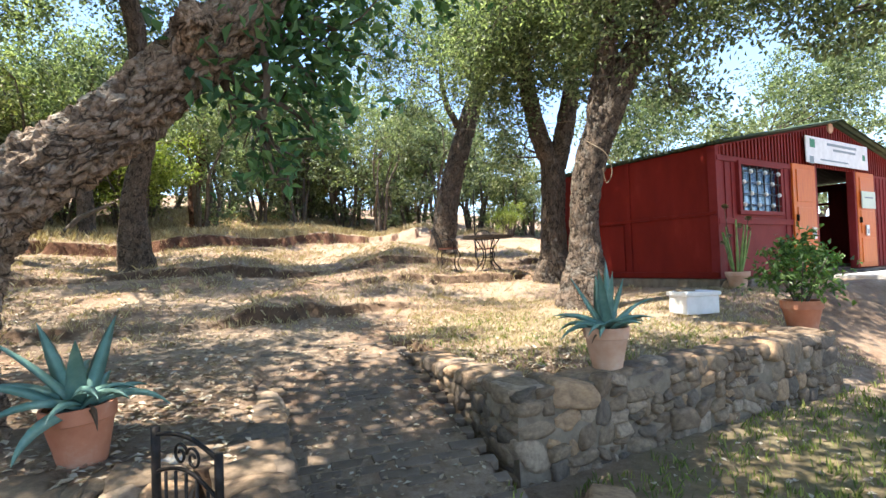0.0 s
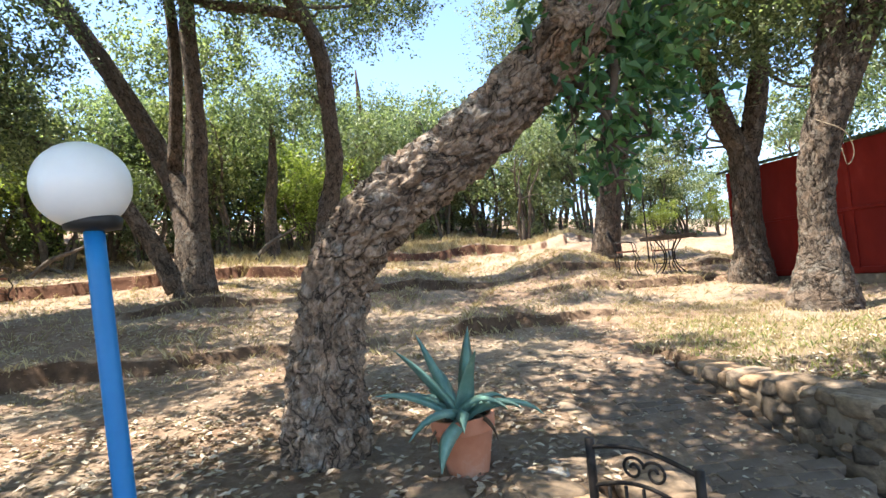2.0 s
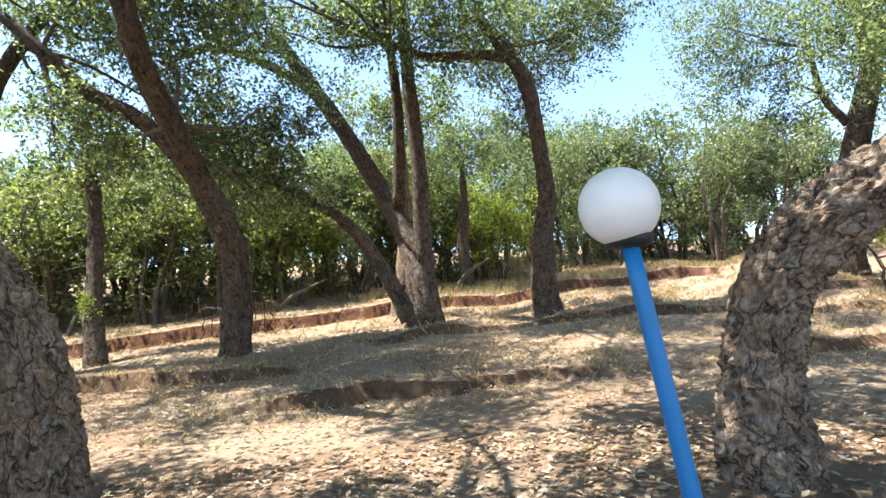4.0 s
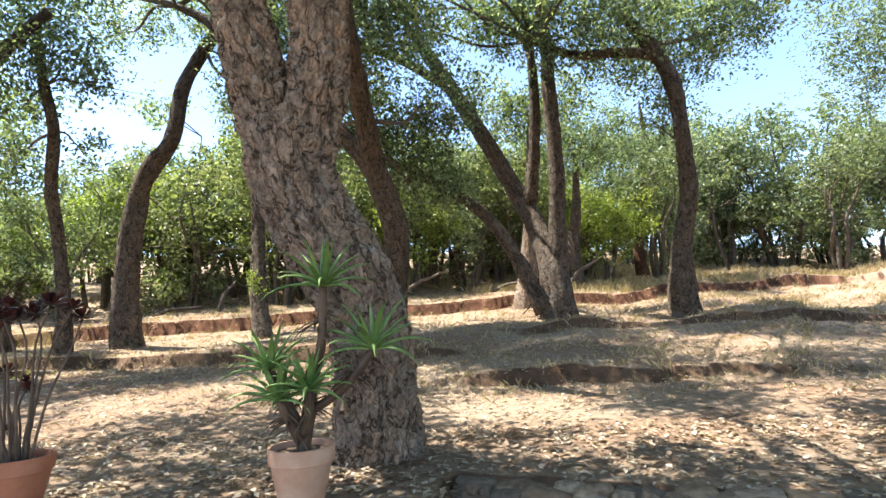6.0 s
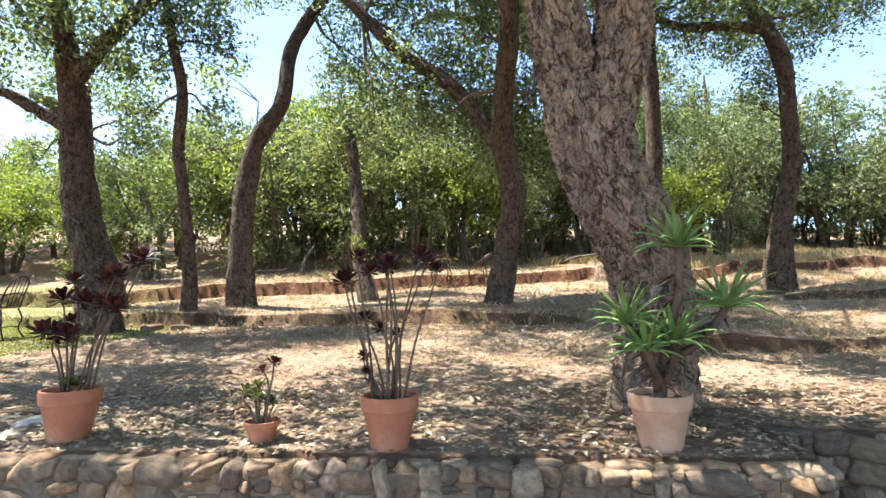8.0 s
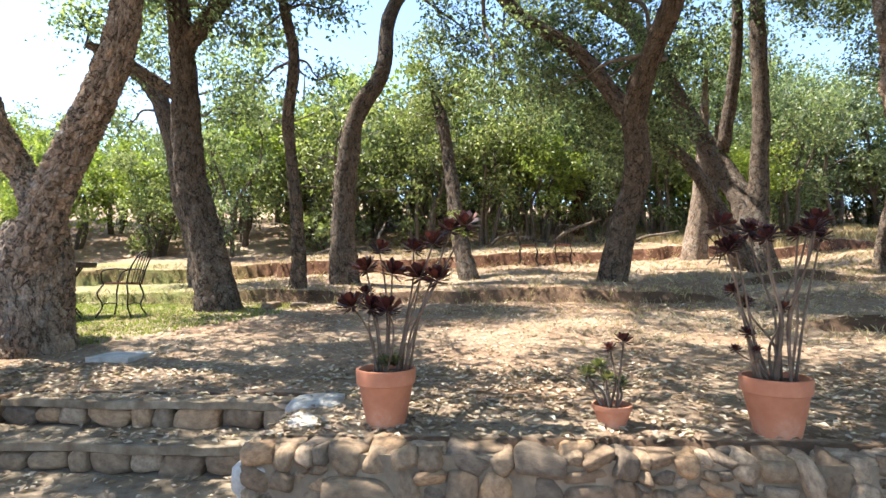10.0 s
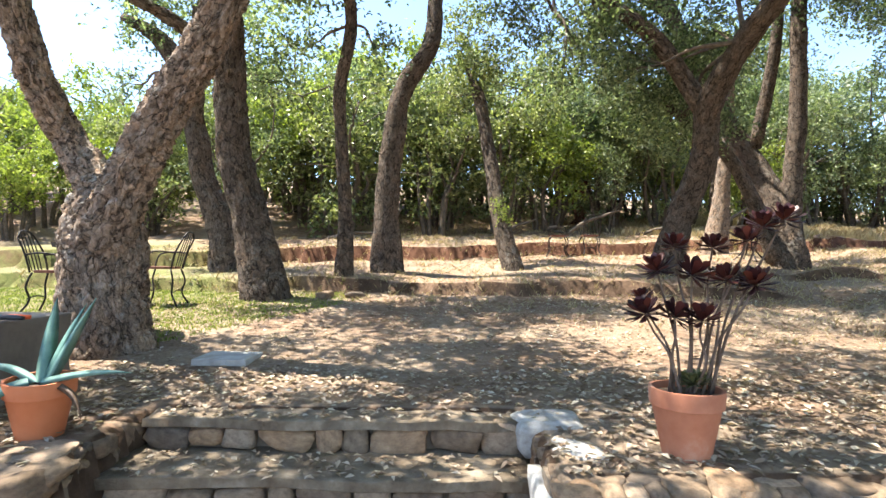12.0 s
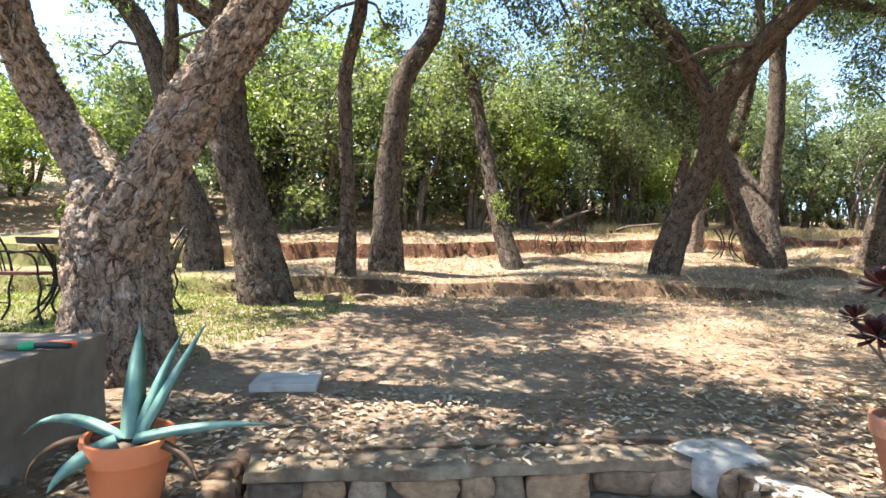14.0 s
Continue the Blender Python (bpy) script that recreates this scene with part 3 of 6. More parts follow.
CROWN_H = canopy(3.5, 8.5, 3.5, 7.5, 6.6, 7.8, 8, 0.55, 0.9)
CROWN_S = canopy(-7.2, -3.2, -0.6, 2.6, 5.9, 7.2, 5, 0.45, 0.75)
CROWN_T = canopy(-1.5, 4.6, 1.8, 5.2, 6.4, 7.8, 11, 0.5, 0.85)
CROWN_P = canopy(5.5, 9.5, -3.6, -0.6, 5.2, 6.6, 11, 0.5, 0.9)
CROWN_Q = canopy(8.2, 12.6, -1.2, 1.2, 5.4, 6.6, 8, 0.5, 0.85)
CROWN_D = canopy(-8.0, 2.0, -3.6, -1.0, 5.8, 7.2, 9, 0.5, 0.9)

oak("leaning cork oak with thick ridged bark and low broad leaves",
    [[(-2.29, 2.38, 0.78, 0.215), (-2.28, 2.36, 1.11, 0.172), (-2.22, 2.34, 1.38, 0.152), (-2.14, 2.32, 1.62, 0.146), (-1.99, 2.30, 1.81, 0.149), (-1.79, 2.30, 1.96, 0.146),
      (-1.57, 2.30, 2.08, 0.136), (-1.35, 2.30, 2.23, 0.127), (-1.17, 2.30, 2.39, 0.124), (-1.01, 2.30, 2.51, 0.122), (-0.84, 2.32, 2.68, 0.105), (-0.55, 2.4, 3.2, 0.08)],
     [(-1.01, 2.30, 2.51, 0.08), (-0.98, 2.45, 2.8, 0.06), (-1.05, 2.6, 3.3, 0.05)],
     [(-1.08, 2.28, 2.46, 0.08), (-1.0, 2.14, 2.52, 0.065), (-0.93, 2.04, 2.54, 0.05)]],
    round_blobs([(-0.9, 2.4, 2.5, 0.24), (-0.7, 2.5, 2.6, 0.30), (-0.6, 2.6, 2.4, 0.23), (-0.8, 2.5, 2.1, 0.17), (-0.8, 2.5, 1.93, 0.12), (-0.5, 2.6, 2.7, 0.23),
                 (-0.62, 2.6, 2.15, 0.16), (-0.95, 2.45, 2.25, 0.13), (-0.9, 2.5, 2.95, 0.3), (-0.4, 2.7, 3.05, 0.34), (0.05, 2.8, 3.15, 0.26)]),
    M_CORK, M_LEAF_NEAR, rough=0.24, sides=112, steps=22, leaf=0.08, density=105, leaves=10, reach=0.1, scale=17.0)

oak("slender dark oak with a bent trunk on the terrace",
    [[(-5.58, 9.43, 1.75, 0.33), (-5.49, 9.23, 2.78, 0.223), (-5.24, 9.19, 3.87, 0.189), (-5.21, 9.03, 4.97, 0.17), (-5.25, 8.87, 6.09, 0.175), (-5.56, 8.62, 6.91, 0.16), (-5.9, 8.3, 7.5, 0.12)],
     [(-5.5, 8.7, 6.7, 0.13), (-6.1, 8.25, 6.75, 0.109), (-6.8, 7.75, 6.75, 0.097), (-7.4, 7.25, 7.05, 0.06)]],
    round_blobs([(-5.2, 9.7, 7.3, 1.08), (-6.0, 9.1, 7.5, 1.08), (-4.4, 10.3, 7.5, 0.96), (-5.6, 9.6, 6.2, 0.6), (-6.5, 8.8, 6.9, 0.60), (-5.8, 9.6, 5.5, 0.4), (-3.8, 10.7, 7.9, 0.60), (-4.6, 9.9, 8.7, 1.44)] + CROWN_F + CROWN_T),
    M_OLD_BARK, M_LEAF_OAK)

oak("many-stemmed dark oak with a low sprawling limb on the terrace",
    [[(-7.70, 8.2, 1.62, 0.42), (-7.85, 8.35, 2.79, 0.3), (-8.2, 8.55, 3.55, 0.27), (-8.8, 8.6, 4.7, 0.23), (-9.4, 8.25, 6.1, 0.2), (-10.1, 7.7, 7.6, 0.18), (-10.5, 7.37, 8.5, 0.14)],
     [(-9.9, 7.9, 7.1, 0.13), (-10.9, 7.2, 7.9, 0.11), (-11.7, 6.6, 8.2, 0.09), (-12.4, 6.2, 8.0, 0.05)],
     [(-7.72, 8.36, 1.74, 0.26), (-7.64, 8.32, 3.33, 0.208), (-7.54, 8.28, 4.74, 0.187), (-7.53, 8.19, 6.19, 0.172), (-7.51, 8.14, 7.42, 0.15), (-7.53, 8.10, 8.45, 0.12)],
     [(-8.3, 8.55, 4.1, 0.15), (-7.95, 8.3, 5.9, 0.13), (-7.86, 8.1, 7.2, 0.11), (-7.87, 7.95, 8.3, 0.08)],
     [(-7.95, 8.05, 1.72, 0.2), (-8.27, 7.75, 2.75, 0.165), (-8.75, 7.25, 3.75, 0.135), (-9.5, 6.5, 4.45, 0.1), (-10.1, 5.95, 4.9, 0.05)]],
    round_blobs([(-9.4, 5.9, 7.4, 0.86), (-7.8, 6.8, 7.5, 0.86), (-6.9, 7.3, 7.1, 0.86), (-6.2, 7.7, 7.3, 0.65), (-10.0, 5.7, 4.9, 0.74), (-9.2, 6.1, 5.2, 0.74), (-10.4, 5.3, 6.2, 0.64), (-9.0, 6.4, 4.3, 0.64), (-7.1, 7.0, 8.6, 1.40)]),
    M_OLD_BARK, M_LEAF_OAK)

oak("tall grey oak with a long arching side limb on the terrace",
    [[(-9.61, 5.28, 1.38, 0.3), (-9.36, 5.16, 2.36, 0.245), (-9.0, 4.81, 3.12, 0.235), (-8.82, 4.14, 3.97, 0.205), (-8.37, 3.44, 4.50, 0.169), (-7.9, 2.78, 4.9, 0.149), (-7.75, 2.45, 5.6, 0.13), (-7.7, 2.2, 6.4, 0.1)],
     [(-8.9, 4.35, 3.85, 0.16), (-9.5, 3.85, 4.9, 0.137), (-10.23, 3.34, 5.53, 0.120), (-10.72, 2.95, 6.19, 0.11), (-11.16, 2.62, 6.75, 0.09), (-11.57, 2.34, 7.05, 0.06)]],
    round_blobs([(-9.0, 3.9, 6.2, 0.85), (-10.3, 3.3, 5.2, 0.60), (-10.7, 3.2, 4.5, 0.43), (-8.3, 4.2, 6.5, 0.68), (-9.9, 3.7, 4.5, 0.43), (-9.9, 5.7, 5.2, 1.04), (-10.5, 5.3, 5.8, 0.93), (-11.4, 5.4, 5.4, 0.76), (-9.6, 5.9, 4.2, 0.73), (-8.9, 6.2, 5.8, 0.83), (-9.5, 3.4, 7.6, 1.2)] + CROWN_G),
    M_OLD_BARK, M_LEAF_OAK)

oak("short broken oak with a tuft of yellow-green moss on its trunk",
    [[(-12.03, 4.36, 1.48, 0.22), (-12.36, 4.49, 2.46, 0.171), (-12.66, 4.69, 3.57, 0.15), (-12.99, 4.82, 4.89, 0.13), (-13.35, 4.92, 5.64, 0.03)]],
    round_blobs([(-13.2, 4.9, 5.4, 0.6), (-13.5, 4.7, 5.0, 0.5), (-12.8, 5.1, 5.7, 0.55), (-13.4, 4.8, 6.3, 0.6)]), M_OLD_BARK, M_LEAF_BUSH)

oak("dark curved oak leaning over the terrace",
    [[(-13.52, 2.64, 1.3, 0.33), (-13.51, 2.56, 2.31, 0.235), (-13.43, 2.58, 3.47, 0.211), (-13.32, 2.70, 4.45, 0.187), (-12.98, 3.04, 5.31, 0.164), (-12.95, 3.18, 6.33, 0.145), (-12.56, 3.40, 7.12, 0.13), (-12.16, 3.62, 7.67, 0.1)]],
    round_blobs([(-11.9, 3.9, 7.2, 0.75), (-12.0, 3.8, 6.2, 0.5), (-11.2, 4.3, 7.5, 0.65), (-10.9, 4.6, 6.9, 0.6), (-11.6, 4.1, 5.7, 0.5), (-11.6, 3.9, 8.6, 1.0)]), M_OLD_BARK, M_LEAF_OAK)

oak("thin dark oak on the terrace edge",
    [[(-13.66, 1.70, 1.25, 0.175), (-13.58, 1.64, 2.26, 0.116), (-13.55, 1.50, 3.22, 0.106), (-13.45, 1.32, 4.05, 0.105), (-13.15, 1.21, 4.93, 0.094), (-13.17, 1.05, 5.66, 0.09), (-13.20, 0.87, 6.68, 0.06)]],
    round_blobs([(-13.6, 0.9, 5.4, 0.5), (-13.0, 1.3, 6.1, 0.6), (-12.9, 1.6, 4.7, 0.3), (-13.8, 0.9, 4.6, 0.32), (-12.6, 1.6, 5.8, 0.38), (-13.3, 0.9, 7.2, 0.9)]), M_OLD_BARK, M_LEAF_OAK)

oak("thick grey oak with ridged bark beside the lawn",
    [[(-13.9, 0.45, 1.08, 0.37), (-14.12, 0.36, 2.04, 0.265), (-14.3, 0.22, 2.95, 0.24), (-14.30, 0.12, 3.85, 0.217), (-14.2, 0.0, 4.71, 0.187), (-14.05, -0.17, 5.5, 0.16), (-13.95, -0.4, 6.4, 0.1)],
     [(-14.15, -0.03, 4.9, 0.126), (-13.6, 0.25, 5.6, 0.110), (-13.0, 0.6, 6.2, 0.093), (-12.5, 0.85, 6.6, 0.05)],
     [(-14.25, 0.05, 4.2, 0.1), (-14.6, -0.5, 4.6, 0.08), (-15.0, -1.0, 4.9, 0.05)]],
    round_blobs([(-14.2, -0.2, 6.1, 0.62), (-13.5, 0.3, 5.4, 0.48), (-14.5, -0.5, 5.7, 0.6), (-13.0, 0.6, 6.0, 0.55), (-13.7, -0.1, 7.1, 0.95), (-15.0, -1.0, 5.2, 0.5)]), M_OLD_BARK, M_LEAF_OAK, sides=44, steps=12, rough=0.26, scale=13.0)

oak("dark forked oak behind the grey one on the lawn",
    [[(-16.0, 1.4, 1.15, 0.37), (-16.1, 1.32, 2.1, 0.265), (-16.4, 1.15, 3.0, 0.215), (-16.5, 1.05, 3.75, 0.195), (-16.75, 0.9, 4.75, 0.19), (-17.1, 0.7, 5.4, 0.16), (-17.6, 0.35, 5.75, 0.08)],
     [(-16.5, 1.05, 3.9, 0.15), (-16.35, 0.95, 4.8, 0.12), (-16.25, 0.85, 5.8, 0.08)]],
    round_blobs([(-17.3, 0.6, 5.6, 0.55), (-15.0, 1.2, 5.0, 0.52), (-14.8, 1.3, 4.4, 0.42), (-17.6, 0.4, 4.6, 0.32), (-16.5, 1.0, 6.3, 1.0)]), M_OLD_BARK, M_LEAF_OAK)

oak("large forked cork oak with cracked grey bark beside the block",
    [[(-12.79, -2.06, 0.72, 0.37), (-12.83, -2.09, 1.18, 0.31), (-12.85, -2.09, 1.60, 0.31), (-12.9, -2.08, 1.86, 0.28), (-12.95, -2.05, 2.05, 0.22)],
     [(-13.0, -2.05, 1.75, 0.2), (-13.45, -1.85, 2.13, 0.18), (-13.87, -1.92, 2.66, 0.14), (-13.91, -2.13, 3.05, 0.132), (-13.9, -2.28, 3.41, 0.124), (-13.9, -2.5, 4.2, 0.11), (-13.7, -2.8, 5.2, 0.08)],
     [(-12.75, -2.16, 1.65, 0.22), (-12.47, -2.13, 2.11, 0.168), (-12.25, -2.07, 2.51, 0.15), (-12.01, -1.99, 2.86, 0.138), (-11.80, -1.93, 3.18, 0.128), (-11.5, -1.85, 3.8, 0.11), (-11.3, -1.9, 5.0, 0.07)]],
    round_blobs([(-13.8, -3.4, 5.6, 0.7), (-12.4, -1.9, 6.0, 0.85), (-11.6, -1.6, 5.2, 0.9), (-11.4, -2.6, 6.3, 1.3), (-13.5, -1.2, 6.4, 1.2)] + CROWN_A + CROWN_S, 0.6),
    M_CORK, M_LEAF_OAK, rough=0.26, sides=112, steps=20, leaf=0.1, density=62, scale=15.0)

oak("large cork oak with thick cracked bark behind the potted aloe",
    [[(-5.84, 0.91, 0.67, 0.295), (-5.78, 0.81, 1.16, 0.25), (-5.76, 0.71, 1.61, 0.243), (-5.82, 0.57, 1.94, 0.255), (-5.93, 0.41, 2.30, 0.243), (-5.99, 0.31, 2.64, 0.25), (-6.0, 0.28, 2.88, 0.22)],
     [(-6.0, 0.26, 2.6, 0.17), (-6.07, 0.19, 2.9, 0.17), (-6.1, 0.1, 3.28, 0.162), (-6.13, 0.03, 3.6, 0.155), (-6.2, -0.08, 4.0, 0.14), (-6.4, -0.5, 5.0, 0.1)],
     [(-5.92, 0.38, 2.6, 0.16), (-5.84, 0.37, 2.88, 0.17), (-5.76, 0.36, 3.2, 0.165), (-5.72, 0.33, 3.6, 0.158), (-5.62, 0.33, 4.0, 0.14), (-5.2, 0.4, 5.1, 0.1)]],
    round_blobs([(-6.6, -0.7, 5.8, 1.2), (-5.2, 0.4, 6.0, 1.3), (-7.6, 0.2, 5.6, 0.9), (-4.2, 1.0, 5.6, 1.0), (-5.8, -1.6, 6.2, 1.2)] + CROWN_B, 0.6),
    M_CORK, M_LEAF_OAK, rough=0.26, sides=112, steps=22, leaf=0.1, density=62, scale=15.0)

oak("leaning cork oak with spreading roots before the red hut",
    [[(1.96, 7.21, 1.00, 0.354), (1.98, 7.20, 1.71, 0.196), (2.00, 7.18, 2.33, 0.181), (2.14, 7.16, 2.96, 0.196), (2.40, 7.15, 3.58, 0.196), (2.74, 7.13, 4.27, 0.157), (3.07, 7.11, 4.81, 0.141), (3.40, 7.10, 5.19, 0.118)], [(2.14, 7.16, 2.88, 0.141), (2.25, 7.14, 3.66, 0.134), (2.39, 7.12, 4.44, 0.118), (2.49, 7.11, 5.07, 0.102)]],
    round_blobs([(2.6, 7.1, 4.6, 0.75), (3.1, 7.1, 4.15, 0.6), (2.2, 7.1, 4.9, 0.7), (3.8, 7.1, 4.6, 0.55), (3.7, 7.4, 3.75, 0.4), (3.0, 7.1, 5.5, 0.95), (2.0, 6.6, 5.6, 0.9), (4.6, 7.0, 5.2, 0.7), (2.6, 8.6, 4.7, 0.8), (3.4, 7.9, 5.3, 0.9), (4.2, 7.6, 5.7, 0.9), (5.2, 7.7, 5.6, 0.8), (3.0, 8.2, 6.2, 0.9), (2.2, 7.9, 5.4, 0.75), (2.7, 7.4, 5.6, 0.7), (1.2, 7.6, 5.6, 0.7), (1.6, 8.2, 6.3, 0.8)] + CROWN_H), M_OLD_BARK, M_LEAF_OAK, sides=56, steps=12, density=60, rough=0.24, scale=14.0)

oak("forked cork oak behind the garden table",
    [[(2.24, 10.56, 1.2, 0.42), (2.27, 10.54, 1.75, 0.29), (2.29, 10.52, 2.73, 0.245), (2.32, 10.52, 3.57, 0.265)],
     [(2.25, 10.47, 3.39, 0.195), (2.01, 10.47, 4.14, 0.185), (1.79, 10.47, 5.28, 0.16), (1.73, 10.47, 6.08, 0.13), (1.58, 10.47, 7.04, 0.09)],
     [(2.38, 10.47, 3.35, 0.195), (2.57, 10.47, 4.14, 0.195), (2.73, 10.47, 4.93, 0.16), (2.83, 10.47, 5.81, 0.13), (3.04, 10.47, 6.78, 0.09)]],
    round_blobs([(1.94, 10.56, 6.08, 0.92), (2.73, 10.56, 5.64, 0.8), (1.32, 10.56, 5.28, 0.8), (1.5, 10.56, 4.32, 0.66), (1.28, 10.56, 3.61, 0.48), (2.1, 10.7, 7.4, 1.1),
                 (4.7, 11.6, 4.5, 1.1), (5.1, 11.6, 5.2, 0.9), (1.8, 9.4, 5.2, 0.9), (2.0, 9.2, 6.3, 1.1), (0.9, 9.8, 6.2, 1.0), (1.4, 10.2, 5.2, 0.85), (0.8, 11.0, 5.5, 0.85), (0.2, 11.8, 5.8, 0.85),
                 (2.2, 9.0, 5.6, 0.8), (1.2, 10.4, 6.5, 1.0), (0.4, 11.3, 6.8, 1.0), (1.3, 8.6, 5.9, 0.8), (0.8, 9.3, 5.4, 0.7), (1.7, 9.8, 6.0, 0.9)]), M_OLD_BARK, M_LEAF_OAK, sides=44, steps=12, density=56, rough=0.26, scale=13.0)

oak("dark leaning oak beside the garden table",
    [[(0.03, 14.19, 2.04, 0.403), (0.29, 14.15, 3.58, 0.325), (0.76, 14.11, 5.12, 0.294), (1.20, 14.07, 6.50, 0.232), (1.23, 14.05, 7.42, 0.186), (1.12, 14.02, 8.67, 0.139)],
     [(0.55, 14.1, 5.2, 0.11), (0.2, 14.1, 6.0, 0.09), (0.1, 14.0, 7.2, 0.06)]],
    round_blobs([(-1.1, 13.6, 7.6, 1.2), (0.1, 13.6, 8.0, 1.2), (-1.9, 13.7, 6.9, 1.05), (-0.9, 13.7, 6.5, 0.75), (1.3, 13.6, 7.5, 1.05), (-1.8, 13.6, 8.3, 1.2), (-0.6, 13.9, 5.6, 0.6), (1.6, 14.0, 5.6, 0.7), (1.9, 14.0, 4.6, 0.55)]), M_OLD_BARK, M_LEAF_OAK, density=44)

for label, limb, blobs, barked in (
    ("thin oak beyond the red bank", [(-8.55, 18.1, 3.0, 0.28), (-8.6, 18.0, 4.2, 0.22), (-8.3, 18, 5.5, 0.2), (-8.0, 17.9, 7.8, 0.14), (-8.0, 17.8, 9.6, 0.03)], [(-8.4, 17.6, 6.5, 1.2), (-7.2, 17.6, 7.6, 1.3), (-9.2, 17.6, 7.8, 1.3)], M_RED_BARK),
    ("pale barked oak near the wood's edge", [(-9.13, 9.65, 1.95, 0.34), (-8.99, 9.69, 3.22, 0.204), (-8.89, 9.72, 4.31, 0.164), (-8.83, 9.72, 5.27, 0.12), (-8.7, 9.6, 6.6, 0.03)], [(-8.8, 9.6, 6.6, 0.9), (-8.0, 9.9, 7.0, 0.9), (-9.5, 9.3, 6.9, 0.9)], M_CORK),
    ("dark oak beyond the red bank", [(-9.32, 13.61, 2.5, 0.25), (-9.35, 13.58, 3.84, 0.208), (-9.16, 13.55, 5.17, 0.16), (-9.0, 13.4, 7.0, 0.03)], [(-9.0, 13.3, 6.6, 1.1), (-8.2, 13.5, 7.2, 1.1), (-9.9, 13.1, 7.3, 1.1)], M_OLD_BARK),
    ("tall oak behind the red hut", [(9.6, 16.0, 0.9, 0.4), (9.8, 15.8, 3.0, 0.3), (10.0, 15.6, 5.0, 0.2)], [(11.4, 13.9, 6.1, 1.2), (10.3, 13.9, 5.2, 1.1), (10.6, 14.6, 6.6, 1.4), (12.4, 14.2, 6.8, 1.4)], M_OLD_BARK),
    ("oak whose branches hang over the hut's forecourt", [(7.6, 4.6, 0.25, 0.3), (7.2, 5.0, 2.2, 0.22), (6.6, 5.8, 3.8, 0.16), (6.0, 6.5, 4.8, 0.09)], [(5.4, 6.9, 4.5, 0.55), (5.9, 6.9, 4.6, 0.6), (5.1, 6.9, 4.9, 0.5), (6.8, 6.4, 5.0, 0.9), (7.6, 5.4, 5.6, 1.3)], M_OLD_BARK),
    ("oak on the lower ground below the wall", [(-3.6, -5.2, 0.2, 0.34), (-3.5, -5.1, 2.2, 0.26), (-3.7, -4.8, 4.2, 0.2)], [(-4.6, -3.0, 6.2, 1.4), (-2.6, -3.4, 6.0, 1.4), (-3.4, -5.0, 7.0, 1.8), (-1.2, -3.8, 5.8, 1.3), (-6.0, -4.4, 6.4, 1.4), (-7.6, -2.2, 6.1, 0.75), (-8.5, -1.7, 6.0, 0.7)] + CROWN_D, M_OLD_BARK),
    ("spreading oak on the lower ground below the steps", [(-10.4, -7.4, 0.2, 0.36), (-10.3, -7.2, 2.2, 0.28), (-10.6, -6.8, 4.2, 0.2)], [(-10.4, -5.6, 6.0, 1.4), (-8.6, -5.8, 6.3, 1.4), (-12.2, -6.4, 6.4, 1.1), (-10.6, -7.2, 7.2, 1.8), (-14.4, -4.6, 6.0, 1.3)], M_OLD_BARK),
    ("oak below the brick path", [(1.8, -2.6, 0.2, 0.3), (1.7, -2.4, 2.4, 0.22), (1.4, -2.0, 4.4, 0.16)], [(0.4, -0.6, 5.6, 1.2), (2.4, -0.4, 5.4, 1.2), (1.4, -2.0, 6.4, 1.5), (3.8, 0.6, 5.6, 1.1), (0.2, 0.6, 5.4, 0.7), (1.2, 1.4, 5.6, 0.8), (2.2, 0.6, 5.8, 0.8), (2.8, 1.8, 6.0, 0.8), (1.6, -0.2, 5.4, 0.7), (3.6, 2.2, 5.8, 0.7), (-0.9, 0.9, 5.4, 0.6), (-1.7, 1.3, 5.2, 0.65), (-2.3, 1.7, 5.3, 0.6), (-1.9, 0.6, 5.3, 0.6), (-2.5, 2.4, 5.5, 0.65), (-3.0, 2.7, 5.6, 0.6)] + CROWN_C + CROWN_E + CROWN_P + CROWN_Q, M_OLD_BARK),
):
    oak(label, [limb], round_blobs(blobs, 0.7), barked, M_LEAF_OAK, leaf=0.1, density=55)


oak("crooked red-barked oak with two stems at the wood's edge",
    [[(-13.65, 13.42, 2.75, 0.33), (-13.5, 13.4, 3.2, 0.22), (-13.62, 13.4, 3.8, 0.2), (-13.4, 13.4, 4.5, 0.19), (-13.25, 13.4, 5.2, 0.16), (-13.4, 13.35, 6.4, 0.13), (-13.3, 13.3, 7.6, 0.06)],
     [(-13.45, 13.4, 4.3, 0.13), (-13.0, 13.5, 4.9, 0.11), (-12.7, 13.6, 5.5, 0.09), (-12.0, 13.7, 5.9, 0.05)]],
    round_blobs([(-13.2, 13.0, 6.0, 1.0), (-12.4, 13.4, 6.6, 1.0), (-13.9, 12.9, 7.2, 1.1), (-12.0, 13.6, 5.8, 0.6)], 0.7), M_RED_BARK, M_LEAF_OAK, leaf=0.1, density=55)


